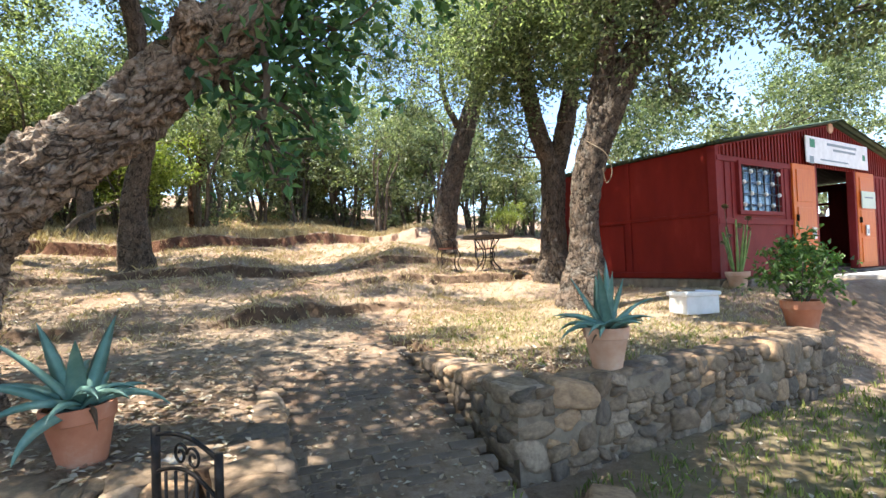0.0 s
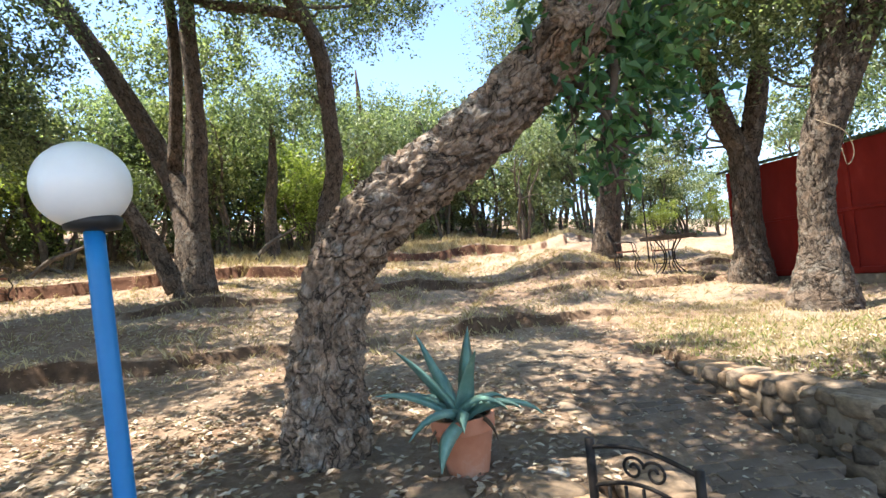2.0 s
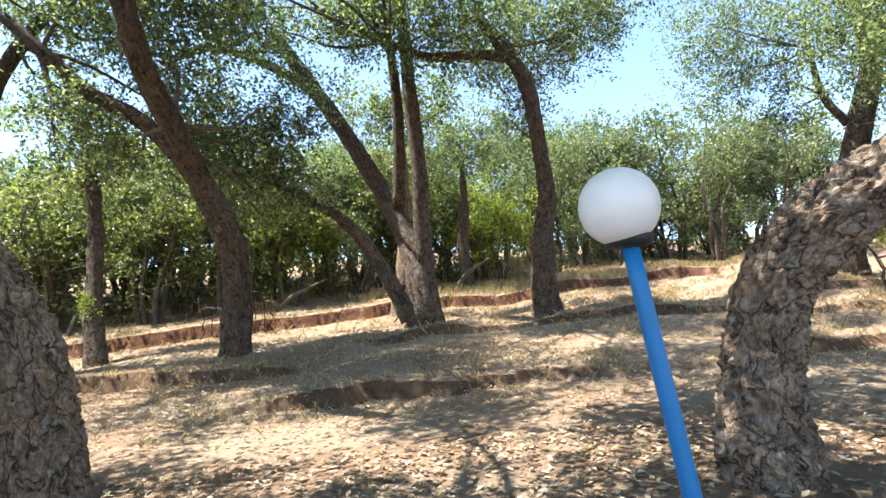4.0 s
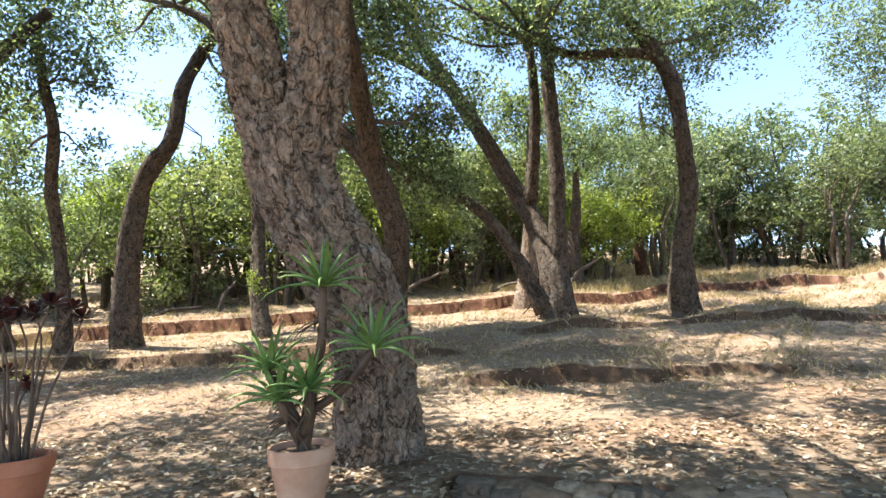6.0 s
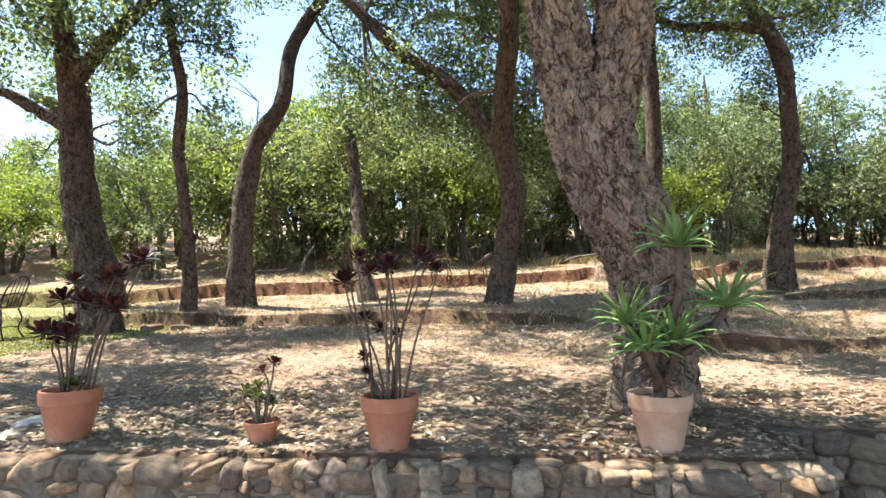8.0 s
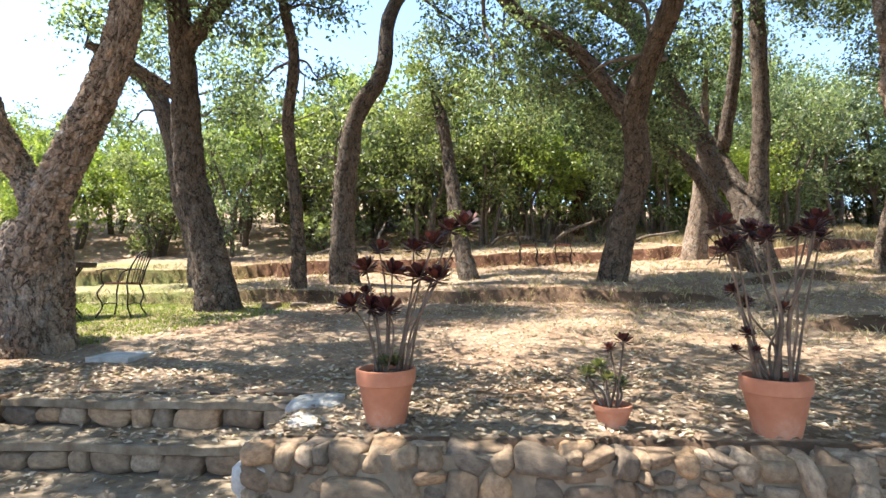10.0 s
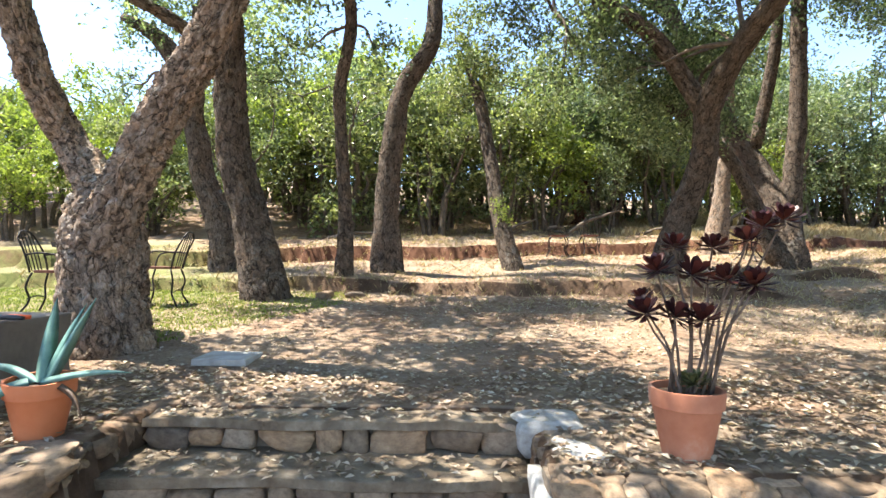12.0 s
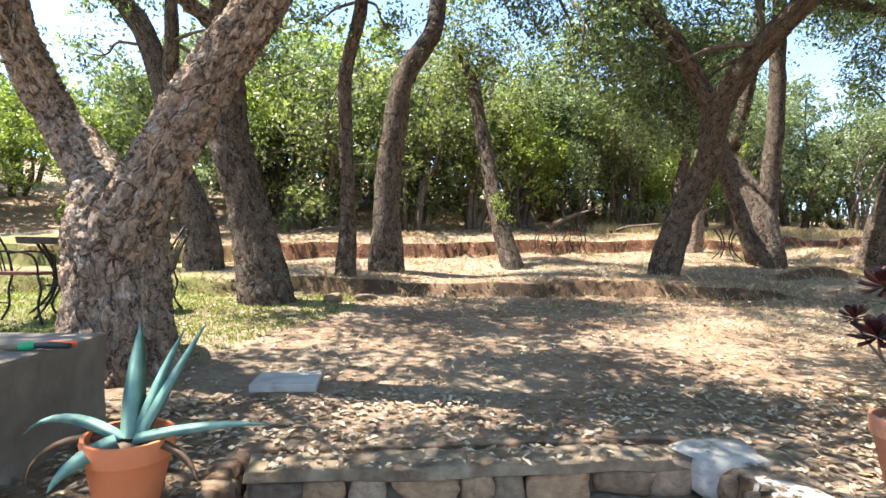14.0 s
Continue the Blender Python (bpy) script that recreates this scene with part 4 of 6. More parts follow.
# ---- the wood beyond the red bank ----
def scrub_proto(seed, leaf_mat, height, label, n_stems, leaf=0.145, density=21, low=1):
    """A thicket tree with several thin stems, built about its own base."""
    r = np.random.default_rng(seed)
    tree = empty("thicket_tree", (0, 0, -60), label, "tree", "trees of the wood")
    blobs = []
    for k in range(n_stems):
        a = r.uniform(0, 2 * math.pi)
        lean = r.uniform(0.1, 0.35)
        x0, y0 = 0.25 * math.cos(a), 0.25 * math.sin(a)
        h = height * r.uniform(0.6, 0.95)
        rows = [(x0, y0, -0.3, 0.085)]
        for j in range(1, 5):
            q = j / 4
            rows.append((x0 + math.cos(a) * lean * h * q ** 1.2 + r.normal(0, 0.17), y0 + math.sin(a) * lean * h * q ** 1.2 + r.normal(0, 0.17), h * q, 0.08 * (1 - 0.8 * q)))
        made = [tube(rows, 4, 6)]
        for j in (2, 3, 4):
            for _ in range(2 if j > 2 else 1):
                x, y, z, _r = rows[j]
                tip = (x + r.normal(0, 0.7), y + r.normal(0, 0.7), z + r.uniform(-0.2, 0.7))
                made.append(tube([(x, y, z, 0.02), ((x + tip[0]) / 2, (y + tip[1]) / 2, (z + tip[2]) / 2 + 0.1, 0.014), (*tip, 0.004)], 3, 5))
                s = r.uniform(0.4, 0.72)
                blobs.append((*tip, s, s, s * 0.75))
        mesh_part("stem", tubes_mesh("stem", made), M_TWIG, tree)
    for _ in range(low):
        a, d = r.uniform(0, 6.28), r.uniform(0.2, 1.0)
        s = r.uniform(0.35, 0.6)
        blobs.append((d * math.cos(a), d * math.sin(a), r.uniform(0.3, 1.6), s, s, s * 0.8))
    mesh_part("crown", crown_mesh("crown", blobs, density, leaf, 12, 0.2), leaf_mat, tree)
    return tree


PROTOS = [scrub_proto(11, M_LEAF_BUSH, 4.6, "many-stemmed green thicket tree", 5), scrub_proto(12, M_LEAF_OAK, 5.0, "dark green thicket oak", 4, low=7),
          scrub_proto(13, M_LEAF_BUSH, 3.6, "leafy green thicket bush", 6, low=5), scrub_proto(14, M_LEAF_LIME, 3.8, "bright yellow-green thicket bush", 5),
          scrub_proto(15, M_LEAF_PALE, 5.4, "tall pale green thicket tree", 5)]
TAKEN = [False] * len(PROTOS)


def plant(kind, x, y, size, turn):
    m = Matrix.Translation((x, y, gz(x, y) - 0.05)) @ Matrix.Rotation(turn, 4, "Z") @ Matrix.Diagonal((size, size, size, 1))
    if not TAKEN[kind]:
        TAKEN[kind] = True
        PROTOS[kind].matrix_world = m
        return
    ob = copy_thing(PROTOS[kind], Matrix())
    ob.matrix_basis = m


pick = np.random.default_rng(3)
for row, (off, gap) in enumerate(((2.9, 2.1), (4.7, 1.9), (6.8, 2.2), (9.6, 2.6))):
    d = -13.0
    while d < 22.0:
        o = off + pick.uniform(-0.5, 0.5)
        x, y = -13.4 + 0.64 * d - 0.77 * o, 5.9 + 0.77 * d + 0.64 * o
        if not (row < 2 and d > 12) and not (x > -1.5):
            kind = int(pick.choice([0, 1, 2, 3, 4], p=([0.1, 0.45, 0.25, 0.08, 0.12] if row > 1 else [0.32, 0.08, 0.13, 0.2, 0.27]) if d > -5 else [0.25, 0.0, 0.2, 0.3, 0.25]))
            plant(kind, x, y, pick.uniform(0.62, 1.1) * (1.0 + 0.12 * row) * (1.0 if d > -7 else 0.7), pick.uniform(0, 6.28))
        d += gap * pick.uniform(0.75, 1.3)
for _ in range(26):
    plant(int(pick.choice([0, 2, 4])), pick.uniform(-32, -22), pick.uniform(-14, 0), pick.uniform(0.6, 1.0), pick.uniform(0, 6.28))
for _ in range(24):
    plant(int(pick.choice([0, 1, 2, 4])), pick.uniform(-12, 14), pick.uniform(26, 40), pick.uniform(0.8, 1.25), pick.uniform(0, 6.28))
for x, y, s in ((-6.2, 23.0, 1.25), (-4.4, 24.5, 1.4), (-2.8, 22.5, 1.1), (-1.4, 25.5, 1.4), (0.2, 24.0, 1.2), (1.8, 28.0, 1.2), (-7.5, 26.0, 1.6), (6.0, 26.0, 0.5), (4.4, 29, 0.45), (8.5, 22.0, 1.2), (13, 19, 1.3), (16, 12, 1.3), (17, 24, 1.4), (3.0, 24, 0.42)):
    plant(3 if s < 0.6 else 4, x, y, s, x)


# fallen and leaning dead branches at the wood's edge
def dead_branch(label, rows):
    b = np.array(rows[0][:3])
    ob = empty("dead_branch", b, label, "branch", "dead branches")
    r = np.array(rows, float)
    r[:, :3] -= b
    mesh_part("wood", tubes_mesh("wood", [tube(r, 5, 9, 0.12)]), M_TWIG, ob)


for x, y, dx, dy, dz, rad in ((-12.6, 9.0, 1.3, 0.5, 0.7, 0.06), (-14.0, 8.2, 0.7, 0.6, 0.5, 0.05), (-11.2, 11.6, 1.4, -0.3, 0.25, 0.05), (-15.6, 5.6, -0.5, 0.8, 0.9, 0.05), (-9.3, 12.6, 0.9, 0.7, 0.9, 0.07), (-16.8, 4.6, 1.2, 0.6, 0.2, 0.045), (-13.0, 10.2, -1.2, 0.2, 0.15, 0.05)):
    z = gz(x, y)
    dead_branch("grey dead branch lying at the wood's edge", [(x, y, z, rad), (x + dx * 0.35, y + dy * 0.3, z + dz * 0.45 + 0.05, rad * 0.85), (x + dx * 0.7, y + dy * 0.75, z + dz * 0.8, rad * 0.6), (x + dx, y + dy, z + dz, rad * 0.25)])


# ---- stone walls ----
def stone_meshes(count=20):
    """Field stones: blocks bounded by split faces at odd angles, with worn edges."""
    out, r = [], random.Random(21)
    for i in range(count):
        planes = []
        for axis in ((1, 0, 0), (-1, 0, 0), (0, 1, 0), (0, -1, 0), (0, 0, 1), (0, 0, -1)):
            n = (Vector(axis) + Vector((r.uniform(-0.2, 0.2), r.uniform(-0.15, 0.15), r.uniform(-0.2, 0.2)))).normalized()
            planes.append((n, 0.5 * r.uniform(0.88, 1.04)))
        for _ in range(7):
            a = r.uniform(0, 2 * math.pi)
            n = Vector((math.cos(a), r.uniform(-0.7, 0.7), math.sin(a))).normalized()
            planes.append((n, 0.5 * (abs(n.x) + abs(n.y) + abs(n.z)) * r.uniform(0.6, 0.86)))
        bm = bmesh.new()
        bmesh.ops.create_cube(bm, size=1.0)
        bmesh.ops.subdivide_edges(bm, edges=bm.edges[:], cuts=4, use_grid_fill=True)
        for v in bm.verts:
            d = v.co.normalized()
            reach = sum(max(0.0, n.dot(d) / h) ** 16 for n, h in planes) ** (-1 / 16)
            v.co = d * reach * (1 + 0.07 * noise.noise(d * 2.2 + Vector((i * 5.1, 0, 0))) + 0.03 * noise.noise(d * 6 + Vector((0, i * 3.3, 0))))
        for f in bm.faces:
            f.smooth = True
        me = bpy.data.meshes.new("stone")
        bm.to_mesh(me)
        bm.free()
        me.materials.append(M_STONE)
        out.append(me)
    return out


STONES = stone_meshes()
srng = random.Random(5)


def set_stone(parent, at, size, turn, tilt=0.0):
    ob = new("stone", STONES[srng.randrange(len(STONES))])
    ob.parent = parent
    ob.matrix_local = Matrix.Translation(at) @ Matrix.Rotation(turn, 4, "Z") @ Matrix.Rotation(tilt, 4, "Y") @ Matrix.Rotation(srng.choice((0, math.pi)), 4, "X") @ Matrix.Diagonal((*size, 1))
    return ob


def stone_wall(name, label, a, b, z0, z1, thick=0.32, mean=0.19, cap=True):
    """A rubble wall between plan points a and b; its face is to the right of the way from a to b."""
    a, b = Vector((*a, 0)), Vector((*b, 0))
    d = (b - a).normalized()
    face = Vector((d.y, -d.x, 0))
    ln = (b - a).length
    turn = math.atan2(d.y, d.x)
    wall = empty(name, a, label, "wall", kind="structure")
    bm = bmesh.new()
    mid = d * ln / 2 - face * (thick / 2 - 0.005)
    box(bm, (ln, thick - 0.02, z1 - z0 + 0.12), (mid.x, mid.y, (z0 + z1) / 2 - 0.09), Matrix.Rotation(turn, 3, "Z"))
    bmesh.ops.subdivide_edges(bm, edges=bm.edges[:], cuts=6, use_grid_fill=True)
    for v in bm.verts:
        v.co += Vector((noise.noise(v.co * 6), noise.noise(v.co * 6 + Vector((9, 0, 0))), noise.noise(v.co * 5 + Vector((0, 9, 0))))) * 0.02
    part("mortar", bm, M_MORTAR, wall)
    def fill(x0, x1, y0, y1):
        """Splits the face unevenly until each piece is a stone's size."""
        w, h = x1 - x0, y1 - y0
        big = mean * srng.choice((0.55, 0.75, 1.0, 1.25))
        if w > 2.3 * h or w > big * 1.4 and w >= 1.3 * h:
            c = x0 + w * srng.uniform(0.36, 0.64)
            fill(x0, c, y0, y1)
            fill(c, x1, y0, y1)
        elif h > big * 0.8:
            c = y0 + h * srng.uniform(0.36, 0.64)
            fill(x0, x1, y0, c)
            fill(x0, x1, c, y1)
        else:
            out = srng.uniform(-0.02, 0.02)
            p = d * ((x0 + x1) / 2) - face * (0.08 - out)
            set_stone(wall, (p.x, p.y, (y0 + y1) / 2), (w * 1.12, 0.2, h * 1.14), turn + srng.uniform(-0.08, 0.08), srng.uniform(-0.34, 0.34))

    x = 0.0
    while x < ln:
        x1 = x + srng.uniform(0.5, 0.9)
        x1 = ln if ln - x1 < 0.4 else x1
        fill(x, x1, z0 - 0.04, z1)
        x = x1
    if cap:
        x = 0.0
        while x < ln - 0.08:
            w = srng.uniform(0.1, 0.3)
            p = d * (x + w / 2) - face * srng.uniform(0.13, 0.19)
            set_stone(wall, (p.x, p.y, z1 - 0.02), (w * 1.04, srng.uniform(0.18, 0.28), srng.uniform(0.06, 0.1)), turn + srng.uniform(-0.1, 0.1), srng.uniform(-0.04, 0.04))
            x += w
    return wall


def on_wall(t, s=0.0):
    """A plan point t metres along the long wall from its reference, s metres uphill."""
    p = Vector((-5.66, -0.32, 0)) + WALL_DIR * t + UP_DIR * s
    return p.x, p.y


stone_wall("wall_terrace", "low rubble retaining wall of grey field stones", on_wall(-3.78), on_wall(0.96), LOW, 0.67)
stone_wall("wall_terrace_corner", "short rubble return of the retaining wall beside the aloe", on_wall(0.97, 0.0), on_wall(0.97, 0.62), LOW, 0.68, thick=0.26)
stone_wall("wall_terrace_bend", "low rubble retaining wall of grey field stones", on_wall(0.97, 0.59), on_wall(5.2, -0.46), LOW, 0.7)
stone_wall("wall_terrace_far", "low rubble retaining wall of grey field stones", on_wall(-10.5), on_wall(-5.86), LOW, 0.67)
stone_wall("wall_hut_side", "rubble retaining wall of round field stones before the hut", (0.40, 2.985), (3.56, 4.76), LOW, 0.74, mean=0.2)
stone_wall("wall_path", "rough rubble edge of the brick path", (-0.28, 4.35), (0.365, 3.045), 0.2, 0.75, thick=0.24, mean=0.2)
stone_wall("wall_path_left", "rough rubble edge of the brick path", (-0.5, 1.75), (-1.22, 3.74), 0.24, 0.69, thick=0.24, mean=0.2)
stone_wall("wall_hut_end", "rubble wall end below the hut", (3.58, 4.78), (3.0, 5.8), LOW, 0.74)


# ---- steps ----
def build_steps():
    steps = empty("stone_steps", (*on_wall(-5.0), LOW), "three rough stone steps with worn cement treads", "steps", kind="structure")
    turn = math.atan2(WALL_DIR.y, WALL_DIR.x)
    base = Vector((*on_wall(-5.0), LOW))
    for i, (s0, top) in enumerate(((0.02, 0.36), (0.38, 0.53), (0.72, 0.705))):
        wide = 2.06
        bm = bmesh.new()
        p = Vector((*on_wall(-4.82, s0 + 0.27), 0)) - base
        box(bm, (wide, 0.5 if i < 2 else 0.34, 0.05), (p.x - UP_DIR.x * (0.08 if i == 2 else 0), p.y - UP_DIR.y * (0.08 if i == 2 else 0), top - 0.028), Matrix.Rotation(turn, 3, "Z"))
        bmesh.ops.subdivide_edges(bm, edges=bm.edges[:], cuts=9, use_grid_fill=True)
        for v in bm.verts:
            v.co += Vector((noise.noise(v.co * 3), noise.noise(v.co * 3 + Vector((5, 0, 0))), 0.6 * noise.noise(v.co * 4))) * 0.03
        tread = part("tread", bm, M_CEMENT, steps, smooth=True)
        tread.location.z = -LOW
        bm = bmesh.new()
        box(bm, (wide, 0.38, 0.2), (p.x + UP_DIR.x * 0.03, p.y + UP_DIR.y * 0.03, top - 0.15), Matrix.Rotation(turn, 3, "Z"))
        core = part("riser", bm, M_MORTAR, steps)
        core.location.z = -LOW
        x = -wide / 2
        while x < wide / 2 - 0.05:
            w = srng.uniform(0.13, 0.34)
            w = min(w, wide / 2 - x + 0.02)
            q = Vector((*on_wall(-4.82 + x + w / 2, s0 + 0.115), 0)) - base
            set_stone(steps, (q.x, q.y, top - LOW - 0.115 + srng.uniform(-0.01, 0.01)), (w, 0.17, srng.uniform(0.11, 0.19)), turn + srng.uniform(-0.12, 0.12), srng.uniform(-0.2, 0.2))
            x += w
    # cement daubed over the corner beside the top step
    for t, s, z, size in ((-3.68, 0.8, 0.64, (0.36, 0.34, 0.2)), (-3.6, 0.45, 0.6, (0.3, 0.4, 0.22)), (-3.7, 0.2, 0.48, (0.26, 0.36, 0.26))):
        q = Vector((*on_wall(t, s), z)) - base
        ob = set_stone(steps, q, size, turn)
        ob.data = ob.data.copy()
        ob.name = "cement_patch"
        ob.data.materials.clear()
        ob.data.materials.append(M_PALE_CEMENT)


build_steps()
stone_wall("wall_steps_near", "rubble cheek beside the stone steps", on_wall(-3.74, 0.8), on_wall(-3.74, 0.02), LOW, 0.67, thick=0.2, mean=0.2, cap=False)
stone_wall("wall_steps_far", "rubble cheek beside the stone steps", on_wall(-5.9, 0.0), on_wall(-5.9, 0.95), LOW, 0.68, thick=0.2, mean=0.2)


# ---- brick path ----
def build_path():
    path = empty("brick_path", (-0.28, 2.6, 0), "sloping brick path strewn with dust and leaves", "path", kind="structure")
    me = []
    for i in range(4):
        bm = bmesh.new()
        box(bm, (0.216, 0.078, 0.06), bevel=0.01)
        for v in bm.verts:
            v.co += Vector((noise.noise(v.co * 20 + Vector((i * 3, 0, 0))), noise.noise(v.co * 20 + Vector((0, i * 3, 0))), noise.noise(v.co * 14))) * 0.006
        m = bpy.data.meshes.new("brick")
        bm.to_mesh(m)
        bm.free()
        m.materials.append(M_BRICK)
        me.append(m)
    turn = math.atan2(0.34, 0.94)
    for r in range(40):
        up = -0.95 + r * 0.083
        for c in range(-3, 4):
            side = (c + (0.5 if r % 2 else 0.0)) * 0.225 - 0.05
            if abs(side) > 0.56:
                continue
            x = -0.28 + 0.94 * side - 0.34 * up
            y = 2.6 + 0.34 * side + 0.94 * up
            ob = new("brick", me[srng.randrange(4)])
            ob.parent = path
            tilt = math.atan2(gz(-0.28 - 0.34 * (up + 0.1), 2.6 + 0.94 * (up + 0.1)) - gz(-0.28 - 0.34 * (up - 0.1), 2.6 + 0.94 * (up - 0.1)), 0.2)
            ob.matrix_local = Matrix.Translation((x + 0.28 + srng.uniform(-0.006, 0.006), y - 2.6, gz(x, y) - 0.026 + srng.uniform(-0.012, 0.004))) @ Matrix.Rotation(turn + srng.uniform(-0.07, 0.07), 4, "Z") @ Matrix.Rotation(tilt, 4, "X")


build_path()


# ---- the red hut ----
HUT_Z = 1.09


def hut_point(w, u, z=0.0):
    """w along the front from its near corner, u along the side, z above the hut's floor."""
    p = Vector((4.38, 8.2, HUT_Z)) + WALL_DIR * w + UP_DIR * u
    return Vector((p.x, p.y, HUT_Z + z))


def build_hut():
    hut = empty("red_hut", (4.38, 8.2, HUT_Z), "red wooden hut with a low gabled roof and open double doors", "hut")
    hut.rotation_euler.z = math.atan2(WALL_DIR.y, WALL_DIR.x)
    W, L, H, R, T = 8.2, 3.95, 2.13, 2.91, 0.09

    def board(name, size, at, mat, parent=hut, bevel=0.006, label=""):
        bm = bmesh.new()
        box(bm, size, at, bevel=bevel)
        return part(name, bm, mat, parent, label)

    # front wall in pieces round the window and the door
    d0, d1, dh = 3.25, 5.0, 2.02
    w0, w1, wz0, wz1 = 0.62, 1.95, 1.1, 1.86
    for a, b, z0, z1 in ((0, w0, 0, H), (w0, w1, 0, wz0), (w0, w1, wz1, H), (w1, d0, 0, H), (d0, d1, dh, H), (d1, W, 0, H)):
        board("wall_panel", (b - a, T, z1 - z0), ((a + b) / 2, T / 2, (z0 + z1) / 2), M_RED_TRIM, bevel=0)
    # gable with upright battens
    bm = bmesh.new()
    vs = [bm.verts.new(c) for c in ((0, 0, H), (W, 0, H), (W / 2, 0, R), (0, T, H), (W, T, H), (W / 2, T, R))]
    for f in ((0, 1, 2), (5, 4, 3), (0, 3, 4, 1), (1, 4, 5, 2), (2, 5, 3, 0)):
        bm.faces.new([vs[i] for i in f])
    part("gable", bm, M_RED, hut)
    x = 0.1
    while x < W:
        top = H + (R - H) * (1 - abs(x - W / 2) / (W / 2)) - 0.03
        z0 = H - 0.14
        if top - z0 > 0.05:
            board("batten", (0.05, 0.03, top - z0), (x, -0.012, (top + z0) / 2), M_RED, bevel=0.004)
        x += 0.11
    # upright boards below
    x = 0.06
    while x < W:
        if not (w0 - 0.06 < x < w1 + 0.06 or d0 - 0.06 < x < d1 + 0.06):
            board("batten", (0.028, 0.016, H - 0.2), (x, -0.008, (H - 0.2) / 2), M_RED_TRIM, bevel=0)
        x += 0.19
    board("rail", (d0 - 0.9, 0.03, 0.1), ((d0 - 0.9) / 2, -0.018, 0.92), M_RED_TRIM)
    board("rail", (d0 - 0.9, 0.03, 0.08), ((d0 - 0.9) / 2, -0.018, H - 0.2), M_RED_TRIM)
    board("corner_post", (0.14, 0.14, H), (0.05, 0.05, H / 2), M_RED_TRIM)
    # long side, back and far side
    for a, b in ((0.12, 1.7), (1.7, L)):
        board("side_panel", (T, b - a - 0.02, H), (T / 2, (a + b) / 2, H / 2), M_RED)
        board("side_batten", (0.03, 0.06, H), (-0.016, b - 0.03, H / 2), M_RED)
    board("side_rail", (0.04, L, 0.05), (-0.02, L / 2, 1.05), M_RED)
    board("side_rail", (0.035, L, 0.09), (-0.02, L / 2, 0.06), M_RED)
    board("foundation", (0.16, L, 0.3), (0.06, L / 2, -0.16), M_MORTAR)
    board("side_shutter", (0.03, 0.9, 0.86), (-0.02, 2.25, 0.55), M_RED, label="raised red lower panel")
    board("back_wall", (W, T, H), (W / 2, L, H / 2), M_RED)
    for a, b, z0, z1 in ((0, 1.7, 0, H), (2.3, L, 0, H), (1.7, 2.3, 0, 1.3), (1.7, 2.3, 1.95, H), (1.7, 2.3, 1.6, 1.66)):
        board("end_wall", (T, b - a, z1 - z0), (W - T / 2, (a + b) / 2, (z0 + z1) / 2), M_RED, bevel=0)
    board("hut_floor", (W - 0.1, L - 0.1, 0.06), (W / 2, L / 2 + 0.05, 0.0), M_DARK, bevel=0)
    # roof
    for sgn in (-1, 1):
        slope = math.atan2(R - H, W / 2)
        ln = math.hypot(W / 2, R - H) + 0.12
        n = 34 * 8
        yy = np.linspace(-L / 2 - 0.2, L / 2 + 0.2, n)
        zz = 0.018 * np.sin(np.arange(n) * 2 * math.pi / 8)
        rows = [np.stack([np.full(n, xx), yy, zz + up], -1) for xx, up in ((-ln / 2, 0.0), (ln / 2, 0.0), (ln / 2, -0.02), (-ln / 2, -0.02))]
        kk = np.arange(n - 1)
        quads = np.vstack([np.stack([q * n + kk, q * n + kk + 1, ((q + 1) % 4) * n + kk + 1, ((q + 1) % 4) * n + kk], -1) for q in range(4)])
        roof = mesh_part("roof_sheet", poly_mesh("roof_sheet", np.vstack(rows), quads, True), M_ROOF, hut)
        c = W / 2 + sgn * (W / 4 + 0.03)
        roof.matrix_local = Matrix.Translation((c, L / 2, (H + R) / 2 + 0.05)) @ Matrix.Rotation(sgn * slope, 4, "Y")
    # window with its grille
    win = new("window")
    win.parent = hut
    for a, b, z0, z1 in ((w0 - 0.05, w1 + 0.05, wz1, wz1 + 0.07), (w0 - 0.05, w1 + 0.05, wz0 - 0.07, wz0), (w0 - 0.05, w0 + 0.03, wz0, wz1), (w1 - 0.03, w1 + 0.05, wz0, wz1)):
        board("window_frame", (b - a, 0.12, z1 - z0), ((a + b) / 2, 0.0, (z0 + z1) / 2), M_RED_TRIM, win)
    glass = bpy.data.materials.new("window_glass")
    glass.use_nodes = True
    gb = glass.node_tree.nodes["Principled BSDF"]
    gb.inputs["Base Color"].default_value = (0.25, 0.42, 0.6, 1)
    gb.inputs["Roughness"].default_value = 0.08
    gb.inputs["Transmission Weight"].default_value = 0.75
    pane = board("pane", (w1 - w0 - 0.06, 0.012, wz1 - wz0), ((w0 + w1) / 2, 0.05, (wz0 + wz1) / 2), glass, win, bevel=0)
    pane.visible_shadow = False
    curtain = painted("pale_curtain", [(0.35, (0.16, 0.26, 0.42)), (0.5, (0.5, 0.55, 0.56)), (0.7, (0.62, 0.58, 0.42))], 3.5, 0.9, 20, 0.1, 0.002)
    board("curtain", (w1 - w0, 0.01, wz1 - wz0), ((w0 + w1) / 2, 0.14, (wz0 + wz1) / 2), curtain, win, bevel=0)
    for i in range(6):
        x = w0 + 0.1 + i * (w1 - w0 - 0.2) / 5
        board("grille_bar", (0.022, 0.02, wz1 - wz0), (x, -0.03, (wz0 + wz1) / 2), M_IRON, win, 0.003)
